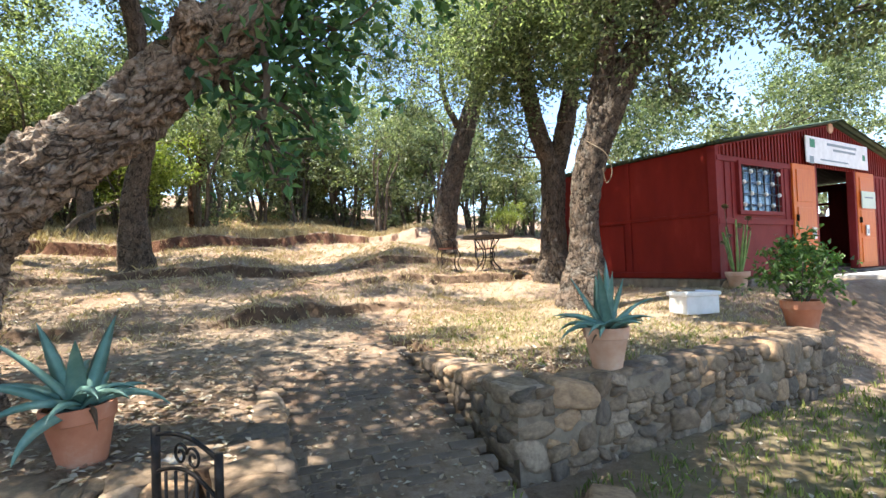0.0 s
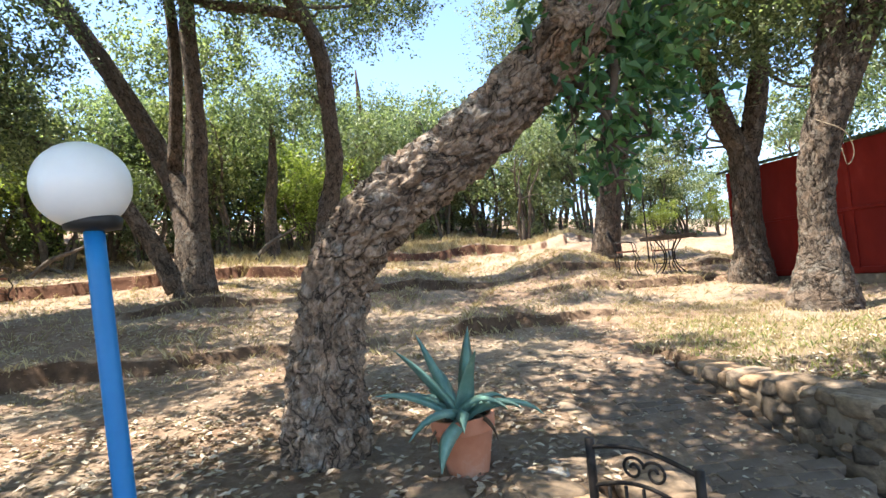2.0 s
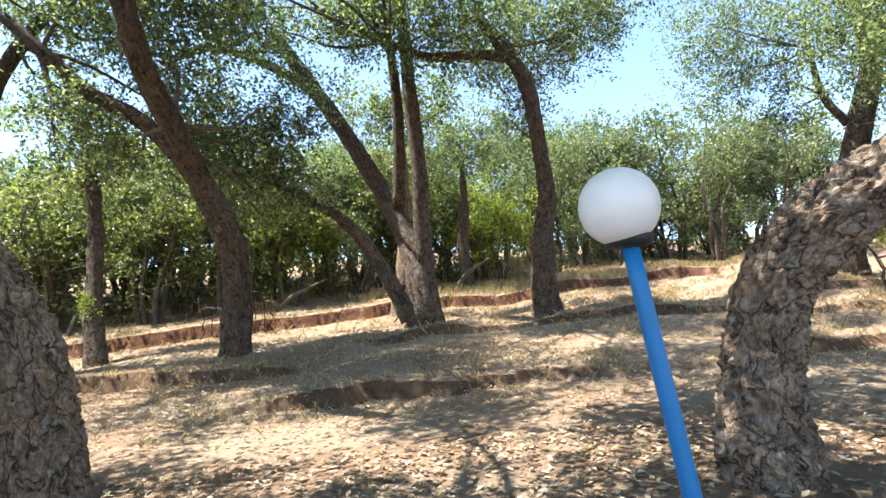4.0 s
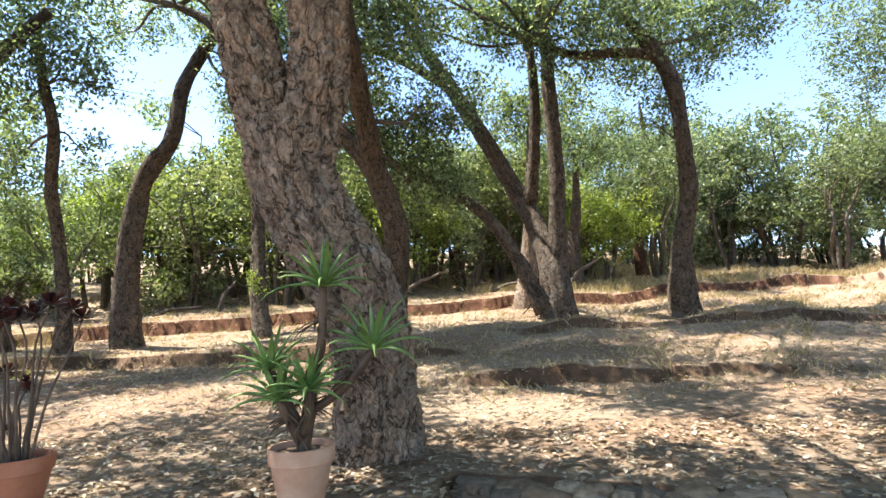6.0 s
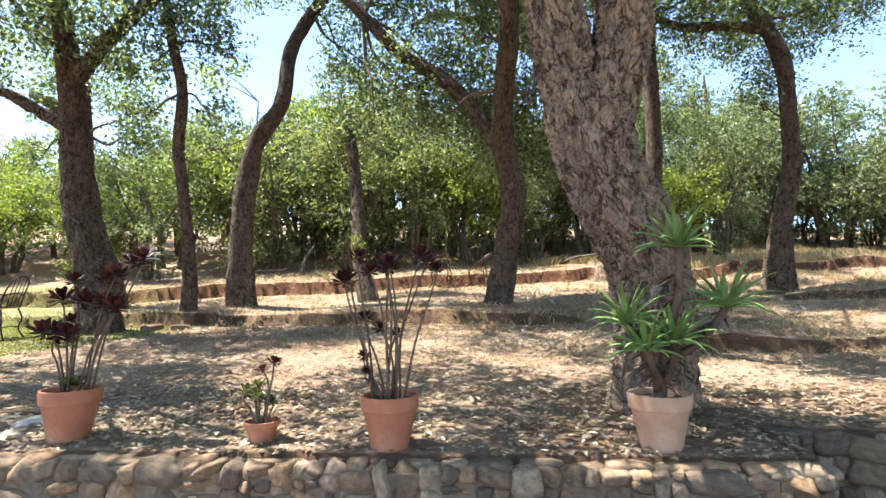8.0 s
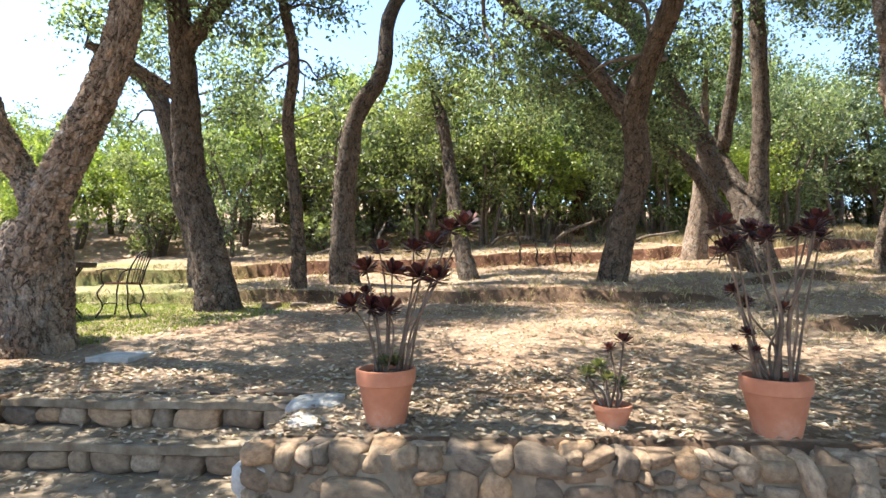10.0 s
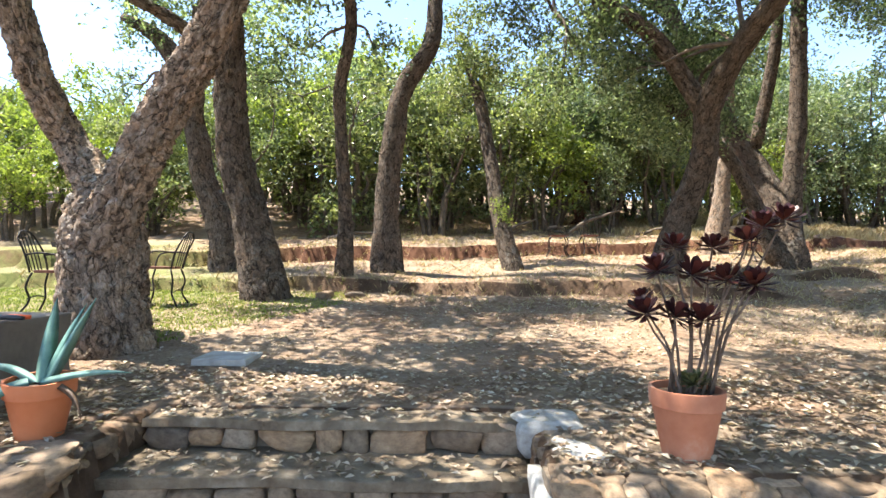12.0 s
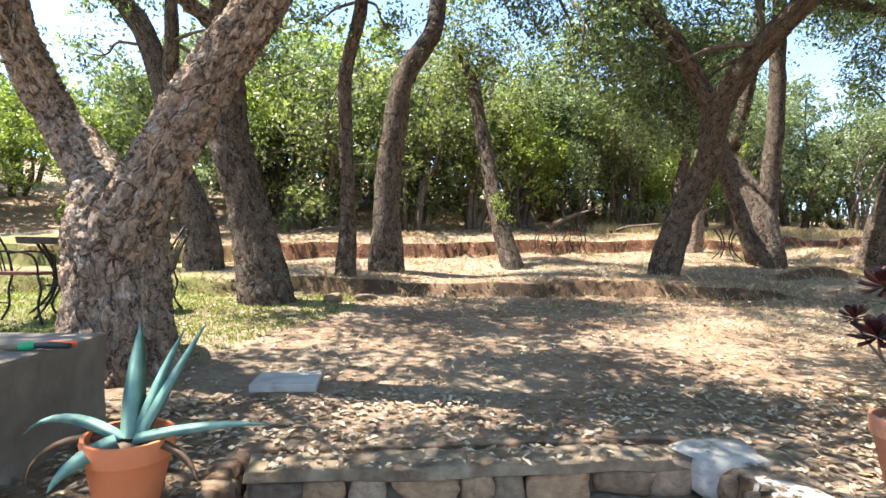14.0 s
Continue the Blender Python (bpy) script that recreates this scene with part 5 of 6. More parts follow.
    for j in range(4):
        z = wz0 + 0.1 + j * (wz1 - wz0 - 0.2) / 3
        board("grille_bar", (w1 - w0, 0.02, 0.018), ((w0 + w1) / 2, -0.035, z), M_IRON, win, 0.003)
        for i in range(j % 2, 6, 2):
            bm = bmesh.new()
            bmesh.ops.create_uvsphere(bm, u_segments=8, v_segments=6, radius=0.038)
            k = part("grille_boss", bm, M_WHITE, win, "white round boss", True)
            k.location = (w0 + 0.1 + i * (w1 - w0 - 0.2) / 5, -0.05, z)
    # door leaves folded open against the wall
    for x0, x1 in ((2.36, 3.22), (5.03, 5.9)):
        leaf = board("door_leaf", (x1 - x0, 0.035, dh - 0.03), ((x0 + x1) / 2, -0.03, dh / 2), M_DOOR, label="orange varnished panelled door leaf standing open")
        cx = (x0 + x1) / 2
        for z0, z1 in ((0.1, 0.62), (0.72, 1.2), (1.3, 1.9)):
            board("door_panel", (x1 - x0 - 0.24, 0.02, z1 - z0), (cx, -0.052, (z0 + z1) / 2), M_DOOR, leaf, 0.01)
        board("door_handle", (0.02, 0.05, 0.12), (x0 + 0.08, -0.07, 1.0), M_IRON, leaf)
    board("door_frame", (0.08, 0.14, dh), (d0 + 0.02, 0.03, dh / 2), M_RED_TRIM)
    board("door_frame", (0.08, 0.14, dh), (d1 - 0.02, 0.03, dh / 2), M_RED_TRIM)
    return hut, (W, L, H, R)


HUT, HUT_SIZE = build_hut()


# ---- hut dressing ----
def build_hut_things():
    turn = math.atan2(WALL_DIR.y, WALL_DIR.x)

    def flat(name, label, category, size, w, z, mat, bars=()):
        ob = empty(name, hut_point(w, -0.09, z), label, category)
        ob.rotation_euler.z = turn
        bm = bmesh.new()
        box(bm, (size[0], 0.02, size[1]), bevel=0.004)
        part("panel", bm, mat, ob)
        for x, zz, bw, bh, m in bars:
            bm = bmesh.new()
            box(bm, (bw, 0.004, bh), (x, -0.0125, zz))
            part("print", bm, m, ob)
        return ob

    ink = painted("grey_ink", [(0.3, (0.2, 0.25, 0.27)), (0.7, (0.3, 0.34, 0.35))], 10, 0.8, 40, 0.02, 0.001)
    green = painted("green_ink", [(0.3, (0.05, 0.2, 0.12)), (0.7, (0.09, 0.27, 0.17))], 10, 0.8, 40, 0.02, 0.001)
    flat("sign_board", "white sign board with grey lettering over the hut door", "sign", (2.7, 0.5), 4.15, 2.3, M_WHITE,
         [(0.15, 0.15, 1.3, 0.05, ink), (0.25, 0.05, 1.0, 0.045, ink), (-1.1, 0.12, 0.2, 0.16, green), (-1.15, -0.2, 0.16, 0.14, ink), (-0.2, -0.17, 1.2, 0.03, ink), (1.15, 0.0, 0.12, 0.12, green)])
    plaque = empty("round_plaque", hut_point(4.0, -0.03, 2.82), "small round tan plaque on the hut gable", "plaque")
    plaque.rotation_euler.z = turn
    bm = bmesh.new()
    bmesh.ops.create_cone(bm, cap_ends=True, segments=24, radius1=0.11, radius2=0.1, depth=0.03, matrix=Matrix.Rotation(math.pi / 2, 4, "X"))
    part("disc", bm, M_PALE_POT, plaque)
    flat("door_notice", "pale green notice pinned on the open door leaf", "notice", (0.66, 0.36), 5.46, 1.42, painted("notice_paper", [(0.3, (0.5, 0.58, 0.46)), (0.7, (0.62, 0.68, 0.56))], 6, 0.8, 40, 0.05, 0.001),
         [(0, 0.05, 0.4, 0.03, ink)])
    for w, z in ((3.0, 0.72), (5.35, 0.78)):
        flat("leaflet", "small white leaflet on the open door leaf", "leaflet", (0.13, 0.22), w, z, M_WHITE, [(0, -0.02, 0.08, 0.09, ink)])
    # dim counter and bright back window inside
    counter = empty("counter", hut_point(4.3, 2.6, 0.03), "pale counter inside the dark hut", "counter")
    counter.rotation_euler.z = turn
    bm = bmesh.new()
    box(bm, (1.2, 0.5, 0.9), (0, 0, 0.45), bevel=0.01)
    part("body", bm, M_CEMENT, counter)
    # plinth of rough stones and the step before the door
    x = -0.1
    plinth = empty("hut_plinth", hut_point(0, -0.1, -0.3), "low plinth of rough stones under the hut front", "plinth", kind="structure")
    while x < 8:
        w = srng.uniform(0.25, 0.5)
        p = hut_point(x + w / 2, -0.16, 0) - Vector(plinth.location)
        set_stone(plinth, (p.x, p.y, 0.12), (w, 0.3, 0.32), turn, srng.uniform(-0.08, 0.08))
        x += w
    step_ob = empty("door_step", hut_point(4.2, -0.75, -0.14), "pale cement step before the hut door", "step", kind="structure")
    step_ob.rotation_euler.z = turn
    bm = bmesh.new()
    box(bm, (2.6, 0.8, 0.16), bevel=0.02)
    part("slab", bm, M_PALE_CEMENT, step_ob)


build_hut_things()


# ---- pots and plants ----
def lathe(profile, seg=28):
    bm = bmesh.new()
    rings = []
    for r, z in profile:
        rings.append([bm.verts.new((r * math.cos(2 * math.pi * k / seg), r * math.sin(2 * math.pi * k / seg), z)) for k in range(seg)])
    for a, b in zip(rings[:-1], rings[1:]):
        for k in range(seg):
            bm.faces.new((a[k], a[(k + 1) % seg], b[(k + 1) % seg], b[k]))
    bm.faces.new(rings[0][::-1])
    bm.faces.new(rings[-1])
    return bm


def pot(label, x, y, r, h, mat, group="potted plants along the wall", z=None, tilt=(0, 0), name="plant_pot"):
    """A flower pot with a collar and its soil; returned as the thing that carries the plant."""
    ob = empty(name, (x, y, gz(x, y) - 0.01 if z is None else z), label, "potted plant", group)
    ob.rotation_euler = (tilt[0], tilt[1], 0)
    b = r * 0.66
    c = h * 0.27
    bm = lathe([(b * 0.95, 0), (b, 0.012), (r * 0.93, h - c), (r * 0.94, h - c + 0.002), (r * 1.0, h - c + 0.006), (r * 1.03, h - 0.012), (r * 1.02, h), (r * 0.93, h), (r * 0.9, h - 0.035)])
    part("pot", bm, mat, ob, smooth=False)
    me = ob.children[0].data
    me.polygons.foreach_set("use_smooth", np.ones(len(me.polygons), dtype=bool))
    edge = ob.children[0].modifiers.new("edge", "EDGE_SPLIT")
    edge.split_angle = radians(40)
    bm = bmesh.new()
    bmesh.ops.create_circle(bm, cap_ends=True, segments=24, radius=r * 0.92)
    bmesh.ops.subdivide_edges(bm, edges=bm.edges[:], cuts=2, use_grid_fill=True)
    for v in bm.verts:
        v.co.z = h - 0.03 + 0.014 * noise.noise(v.co * 20)
    part("soil", bm, M_SOIL, ob)
    return ob


def blade(at, az, length, width, rise, droop, mat, parent, name="leaf", thick=0.25, spine=False, twist=0.0, seg=9, label=""):
    """A fleshy tapering blade: rise is its starting angle in degrees, droop how far it bends over."""
    verts, p, ang = [], np.array(at, float), radians(rise)
    out = np.array([math.cos(az), math.sin(az), 0.0])
    sidev = np.array([-math.sin(az), math.cos(az), 0.0])
    for i in range(seg + 1):
        q = i / seg
        w = width * (0.75 + 0.9 * q - 1.65 * q * q) * (1 if q < 0.98 else 0.3) + 0.002 * (1 - q)
        w = max(w, 0.0015)
        d = out * math.cos(ang) + np.array([0, 0, math.sin(ang)])
        n = np.cross(d, sidev)
        tw = twist * q
        sv = sidev * math.cos(tw) + n * math.sin(tw)
        nn = np.cross(d, sv)
        t = width * thick * (1 - 0.8 * q)
        cup = w * 0.28
        verts += [p - sv * w * 0.5 - nn * cup, p - sv * w * 0.25 - nn * cup * 0.3, p, p + sv * w * 0.25 - nn * cup * 0.3, p + sv * w * 0.5 - nn * cup, p + nn * t]
        verts[-1] = p + nn * t * 0.8
        p = p + d * length / seg
        ang -= radians(droop) / seg * (0.5 + q)
    quads = []
    for i in range(seg):
        for k in range(6):
            a, b = i * 6 + k, i * 6 + (k + 1) % 6
            quads.append((a, b, b + 6, a + 6))
    me = poly_mesh(name, np.array(verts), np.array(quads), True)
    return mesh_part(name, me, mat, parent, label)


def agave(parent, h, size, uprights, sides, olds, seed):
    r = random.Random(seed)
    for i in range(uprights):
        blade((r.uniform(-0.02, 0.02), r.uniform(-0.02, 0.02), h - 0.02), i * 2.4 + seed, size * r.uniform(0.8, 1.1), 0.085 * size / 0.45, r.uniform(56, 84), r.uniform(-4, 30), M_AGAVE, parent, twist=r.uniform(-0.4, 0.4))
    for i in range(sides):
        blade((0.03 * math.cos(i * 2.0), 0.03 * math.sin(i * 2.0), h - 0.02), i * 6.28 / sides + r.uniform(-0.25, 0.25) + seed, size * r.uniform(0.6, 0.95), 0.075 * size / 0.45, r.uniform(20, 48), r.uniform(45, 105), M_AGAVE, parent, twist=r.uniform(-0.5, 0.5))
    for i in range(olds):
        blade((0.04, 0.0, h - 0.02), r.uniform(0, 6.28), size * r.uniform(0.45, 0.7), 0.035, r.uniform(5, 25), r.uniform(90, 130), M_AGAVE_OLD, parent, "withered_leaf", label="brown withered leaf")


p = pot("terracotta pot with a large blue-green agave beside the leaning oak", -1.56, 2.23, 0.138, 0.255, M_TERRACOTTA, tilt=(0.03, -0.05))
agave(p, 0.255, 0.45, 4, 13, 6, 3)
blade((0.0, -0.08, 0.245), -1.7, 0.3, 0.09, 5, 95, M_AGAVE, p)
p = pot("pale clay pot with a blue-green agave on the stone wall", 1.1, 3.56, 0.15, 0.29, M_PALE_POT, z=0.735)
agave(p, 0.29, 0.46, 6, 16, 6, 8)
p = pot("bright orange pot with a sparse agave beside the steps", -11.17, -3.14, 0.145, 0.29, M_ORANGE_POT, tilt=(0.04, 0.05))
blade((0, 0, 0.27), 2.35, 0.42, 0.085, 72, 10, M_AGAVE, p)
blade((0.02, 0.02, 0.27), 0.7, 0.46, 0.09, 66, 10, M_AGAVE, p)
blade((0.0, 0.02, 0.27), 1.3, 0.4, 0.08, 72, 18, M_AGAVE, p)
blade((0.03, 0, 0.28), 0.35, 0.5, 0.07, 18, 25, M_AGAVE, p)
blade((-0.03, 0, 0.27), 3.5, 0.42, 0.07, 28, 95, M_AGAVE, p)
blade((-0.01, -0.05, 0.28), 4.6, 0.24, 0.1, 0, 85, M_AGAVE, p)
blade((0.06, 0.02, 0.27), 0.1, 0.3, 0.05, 10, 110, M_AGAVE_OLD, p, "withered_leaf", label="brown withered leaf")
blade((-0.1, -0.03, 0.27), 3.9, 0.32, 0.05, 5, 120, M_AGAVE_OLD, p, "withered_leaf", label="brown withered leaf")


def aloe_head(parent, at, seed, size=0.26, n=17):
    r = random.Random(seed)
    for i in range(n):
        q = i / n
        blade(at, i * 2.4, size * r.uniform(0.8, 1.1), 0.034, 75 - 70 * q, 25 + 60 * q, M_ALOE, parent, "aloe_leaf", 0.3, twist=r.uniform(-0.3, 0.3), seg=6)


def stem(parent, rows, mat, name="stem", rough=0.0):
    return mesh_part(name, tubes_mesh(name, [tube(rows, 4, 9, rough, 20.0)]), mat, parent)


p = pot("weathered clay pot with a tall branching aloe against the cork oak", -5.57, 0.06, 0.158, 0.29, M_PALE_POT)
stem(p, [(0.0, 0.0, 0.22, 0.034), (0.02, 0.02, 0.42, 0.032), (0.06, 0.03, 0.62, 0.028)], M_AGAVE_OLD, "trunk", 0.35)
for head, foot, k in (((0.13, 0.03, 1.06), (0.06, 0.03, 0.6), 1), ((-0.12, -0.1, 0.66), (0.01, 0.0, 0.36), 2), ((0.1, -0.04, 0.56), (0.02, 0.0, 0.34), 3), ((0.32, 0.18, 0.74), (0.03, 0.02, 0.44), 4), ((-0.02, -0.12, 0.52), (0.0, 0.0, 0.3), 5)):
    stem(p, [(*foot, 0.024), ((foot[0] + head[0]) / 2 + 0.02, (foot[1] + head[1]) / 2, (foot[2] + head[2]) / 2 - 0.03, 0.022), (*head, 0.02)], M_AGAVE_OLD, rough=0.3)
    aloe_head(p, head, k, 0.3 if k in (1, 4) else 0.25, 22)
    for i in range(12):
        q = random.Random(k * 31 + i)
        t = q.uniform(0.25, 0.95)
        blade([foot[n] + (head[n] - foot[n]) * t for n in range(3)], q.uniform(0, 6.28), q.uniform(0.1, 0.18), 0.02, -15, 70, M_AGAVE_OLD, p, "withered_leaf", seg=4)


def rosette(parent, at, size, mat, seed, name="rosette", cup=0.5):
    """A flat succulent rosette of spatula leaves."""
    r = np.random.default_rng(seed)
    verts, quads = [], []
    turn = r.normal(0, 0.25, 2)
    rot = np.array(Euler((turn[0], turn[1], r.uniform(0, 6))).to_matrix())
    n = 30
    for i in range(n):
        q = i / n
        az, ln = i * 2.4, size * 1.25 * (0.45 + 0.55 * math.sin(2.2 * q + 0.5))
        el = radians(80 - 105 * q)
        d = np.array([math.cos(az) * math.cos(el), math.sin(az) * math.cos(el), math.sin(el)])
        s = np.array([-math.sin(az), math.cos(az), 0])
        nrm = np.cross(d, s)
        w = ln * 0.36
        base = len(verts)
        for c in (d * 0, d * ln * 0.55 + s * w * 0.4 - nrm * ln * 0.05, d * ln * 0.85 + s * w * 0.5, d * ln, d * ln * 0.85 - s * w * 0.5, d * ln * 0.55 - s * w * 0.4 - nrm * ln * 0.05):
            verts.append(np.array(at) + rot @ c)
        quads += [(base, base + 1, base + 2, base + 3), (base, base + 3, base + 4, base + 5)]
    return mesh_part(name, poly_mesh(name, np.array(verts), np.array(quads)), mat, parent)


def aeonium(parent, h, heads, seed, mat=M_AEONIUM, size=0.06):
    r = random.Random(seed)
    for i, (x, y, z, s) in enumerate(heads):
        x0, y0 = x * 0.28 + r.uniform(-0.03, 0.03), y * 0.28 + r.uniform(-0.03, 0.03)
        bend = r.uniform(-0.05, 0.05)
        stem(parent, [(x0, y0, h - 0.03, 0.0075), (x0 + (x - x0) * 0.25 + bend, y0 + (y - y0) * 0.3, h + (z - h) * 0.4, 0.0062), (x0 + (x - x0) * 0.7, y0 + (y - y0) * 0.7 + bend, h + (z - h) * 0.75, 0.005), (x, y, z, 0.0045)], M_STEM)
        rosette(parent, (x, y, z), s, mat, seed * 50 + i)


def fan(n, seed, spread, lo, hi, s0, s1):
    r = random.Random(seed)
    return [(spread * r.uniform(-1, 1), spread * r.uniform(-1, 1), r.uniform(lo, hi), r.uniform(s0, s1)) for _ in range(n)]


p = pot("terracotta pot of tall bare-stemmed dark red rosette succulents", -6.78, -0.73, 0.155, 0.29, M_TERRACOTTA)
aeonium(p, 0.29, fan(11, 4, 0.24, 0.86, 1.06, 0.045, 0.075) + [(-0.16, -0.03, 0.7, 0.05), (-0.12, 0.05, 0.64, 0.045), (-0.17, 0.0, 0.4, 0.035), (-0.1, -0.1, 0.5, 0.035), (-0.06, -0.12, 0.42, 0.03), (0.05, 0.0, 0.62, 0.035)], 4)
p = pot("terracotta pot of grey-stemmed dark red rosette succulents beside the steps", -8.5, -1.67, 0.158, 0.31, M_TERRACOTTA)
aeonium(p, 0.31, [(0.3, 0.2, 1.05, 0.08), (0.38, 0.22, 1.08, 0.08), (0.24, 0.12, 0.98, 0.075), (-0.05, 0.0, 0.95, 0.07), (-0.12, -0.03, 0.84, 0.085), (0.02, 0.03, 0.82, 0.09), (0.16, 0.1, 0.8, 0.085), (0.27, 0.12, 0.78, 0.09), (-0.16, -0.1, 0.64, 0.09), (-0.04, -0.08, 0.63, 0.085), (0.07, -0.06, 0.62, 0.09), (-0.2, 0.05, 0.7, 0.06), (0.1, 0.12, 0.95, 0.07)], 6)
for k in range(4):
    rosette(p, (0.03 + 0.03 * math.cos(k * 1.6), 0.03 * math.sin(k * 1.6), 0.34), 0.05, M_OLIVE, 900 + k, "sprout")
p = pot("small sunken terracotta pot with green and dark rosettes", -7.48, -1.05, 0.1, 0.12, M_TERRACOTTA)
aeonium(p, 0.12, [(-0.12, -0.03, 0.27, 0.05), (-0.07, 0.02, 0.3, 0.05), (-0.15, 0.03, 0.25, 0.045), (-0.02, -0.02, 0.25, 0.05), (0.03, 0.04, 0.22, 0.045)], 9, M_OLIVE)
aeonium(p, 0.12, [(0.06, 0.03, 0.44, 0.05), (0.0, 0.0, 0.4, 0.04)], 10)

p = pot("terracotta pot with a bushy green shrub on the wall's end", 3.52, 5.12, 0.18, 0.32, M_TERRACOTTA)
for i in range(9):
    a = i * 0.7
    stem(p, [(0.04 * math.cos(a), 0.04 * math.sin(a), 0.28, 0.01), (0.15 * math.cos(a), 0.15 * math.sin(a), 0.5, 0.008), (0.32 * math.cos(a), 0.32 * math.sin(a), 0.6 + 0.05 * (i % 4), 0.004)], M_TWIG)
mesh_part("foliage", crown_mesh("foliage", [(0, 0, 0.62, 0.3, 0.3, 0.24), (0.22, 0.05, 0.68, 0.2, 0.2, 0.16), (-0.25, 0, 0.6, 0.2, 0.2, 0.14), (0.05, 0.1, 0.84, 0.18, 0.18, 0.14), (0.3, 0.2, 0.8, 0.12, 0.12, 0.12)], 230, 0.07, 10, 0.08), leafy("shrub_leaves", (0.03, 0.07, 0.015), (0.07, 0.14, 0.03), (0.14, 0.2, 0.06)), p)
q = Vector((4.5, 7.93, gz(4.5, 7.93)))
p = pot("cream urn of tall spindly succulents at the hut corner", q.x, q.y, 0.17, 0.26, M_PALE_POT, z=q.z - 0.01, name="urn")
for i in range(11):
    a = i * 2.4
    c, d = math.cos(a), math.sin(a)
    stem(p, [(0.05 * c, 0.05 * d, 0.22, 0.016), (0.12 * c, 0.12 * d, 0.5 + 0.03 * (i % 5), 0.015), ((0.16 + 0.02 * (i % 3)) * c, 0.2 * d, 0.78 + 0.09 * (i % 4), 0.009)], M_ALOE)
aeonium(p, 0.26, [(-0.15, 0, 1.25, 0.05), (0.1, 0.05, 0.95, 0.05), (0.2, 0, 1.05, 0.06), (-0.05, 0.1, 0.8, 0.05), (0.25, 0.1, 0.9, 0.05), (-0.2, 0.0, 0.7, 0.04)], 21, M_OLIVE)


def build_box():
    x, y = 3.05, 6.35
    ob = empty("foam_box", (x, y, gz(x, y)), "white foam box with a lid on the dry grass", "box")
    ob.rotation_euler.z = 0.25
    bm = bmesh.new()
    box(bm, (0.46, 0.32, 0.22), (0, 0, 0.11), bevel=0.015)
    part("body", bm, M_WHITE, ob)
    bm = bmesh.new()
    box(bm, (0.5, 0.36, 0.05), (0, 0, 0.245), bevel=0.012)
    part("lid", bm, M_WHITE, ob)
    bm = bmesh.new()
    box(bm, (0.2, 0.12, 0.03), (-0.1, 0.02, 0.285), bevel=0.008)
    part("stone_weight", bm, M_CEMENT, ob)


build_box()


# ---- globe lamp ----
def build_lamp():
    x, y = -2.625, 1.42
    lamp = empty("globe_lamp", (x, y, LOW), "white globe lamp on a blue painted pole", "lamp")
    top = 1.83 - LOW
    me = tubes_mesh("pole", [tube([(0.15, 0, -0.1, 0.033), (0.087, 0, 0.65, 0.033), (0.0, 0, top, 0.032)], 6, 20)])
    mesh_part("pole", me, M_BLUE, lamp, "blue painted steel pole")
    part("collar", lathe([(0.04, top - 0.03), (0.085, top - 0.02), (0.09, top + 0.01), (0.075, top + 0.03)]), M_BLACK, lamp, "black plastic collar", True)
    bm = bmesh.new()
    bmesh.ops.create_uvsphere(bm, u_segments=48, v_segments=32, radius=0.148)
    g = part("globe", bm, M_GLOBE, lamp, "dusty white globe", True)
    g.location = (-0.015, -0.02, 1.958 - LOW)


build_lamp()


# ---- gate leaf ----
def bar(rows, sides=8, steps=4):
    return tube(rows, steps, sides)


def scroll(cx, cz, r0, turns, start, sgn=1, n=22, rad=0.005):
    return [(cx + sgn * r0 * (1 - 0.75 * k / n) * math.cos(start + turns * 6.28 * k / n), 0.0, cz + r0 * (1 - 0.75 * k / n) * math.sin(start + turns * 6.28 * k / n), rad) for k in range(n + 1)]


def build_gate():
    gate = empty("iron_gate", (-1.05, 1.87, LOW), "small black wrought-iron gate leaf with scrolls, standing open", "gate")
    gate.rotation_euler.z = math.atan2(-0.22, 0.36)
    W, H = 0.36, 0.95 - LOW

    def rod(name, rows, sides=8):
        mesh_part(name, tubes_mesh(name, [tube(rows, 3, sides)]), M_IRON, gate)

    rod("hinge_post", [(0, 0, -0.05, 0.016), (0, 0, 0.4, 0.016), (0, 0, H, 0.016)])
    rod("end_post", [(W, 0, 0.05, 0.015), (W, 0, 0.4, 0.015), (W, 0, H - 0.04, 0.015)])
    arch = [(W * k / 8, 0, H - 0.03 + 0.035 * math.sin(math.pi * k / 8) - 0.03 * k / 8, 0.008) for k in range(9)]
    rod("top_rail", arch)
    low = [(W * k / 8, 0, H - 0.16 + 0.05 * math.sin(math.pi * k / 8) - 0.03 * k / 8, 0.007) for k in range(9)]
    rod("second_rail", low)
    rod("bottom_rail", [(0, 0, 0.1, 0.008), (W / 2, 0, 0.1, 0.008), (W, 0, 0.1, 0.008)])
    for k in range(1, 6):
        x = W * k / 6
        rod("upright", [(x, 0, 0.1, 0.006), (x, 0, 0.3, 0.006), (x, 0, H - 0.17 + 0.05 * math.sin(math.pi * k / 6) - 0.03 * k / 6, 0.006)], 6)
    rod("scroll", scroll(W * 0.42, H - 0.075, 0.04, 1.4, 0.3, 1))
    rod("scroll", scroll(W * 0.62, H - 0.08, 0.04, 1.4, 0.3, -1))


build_gate()


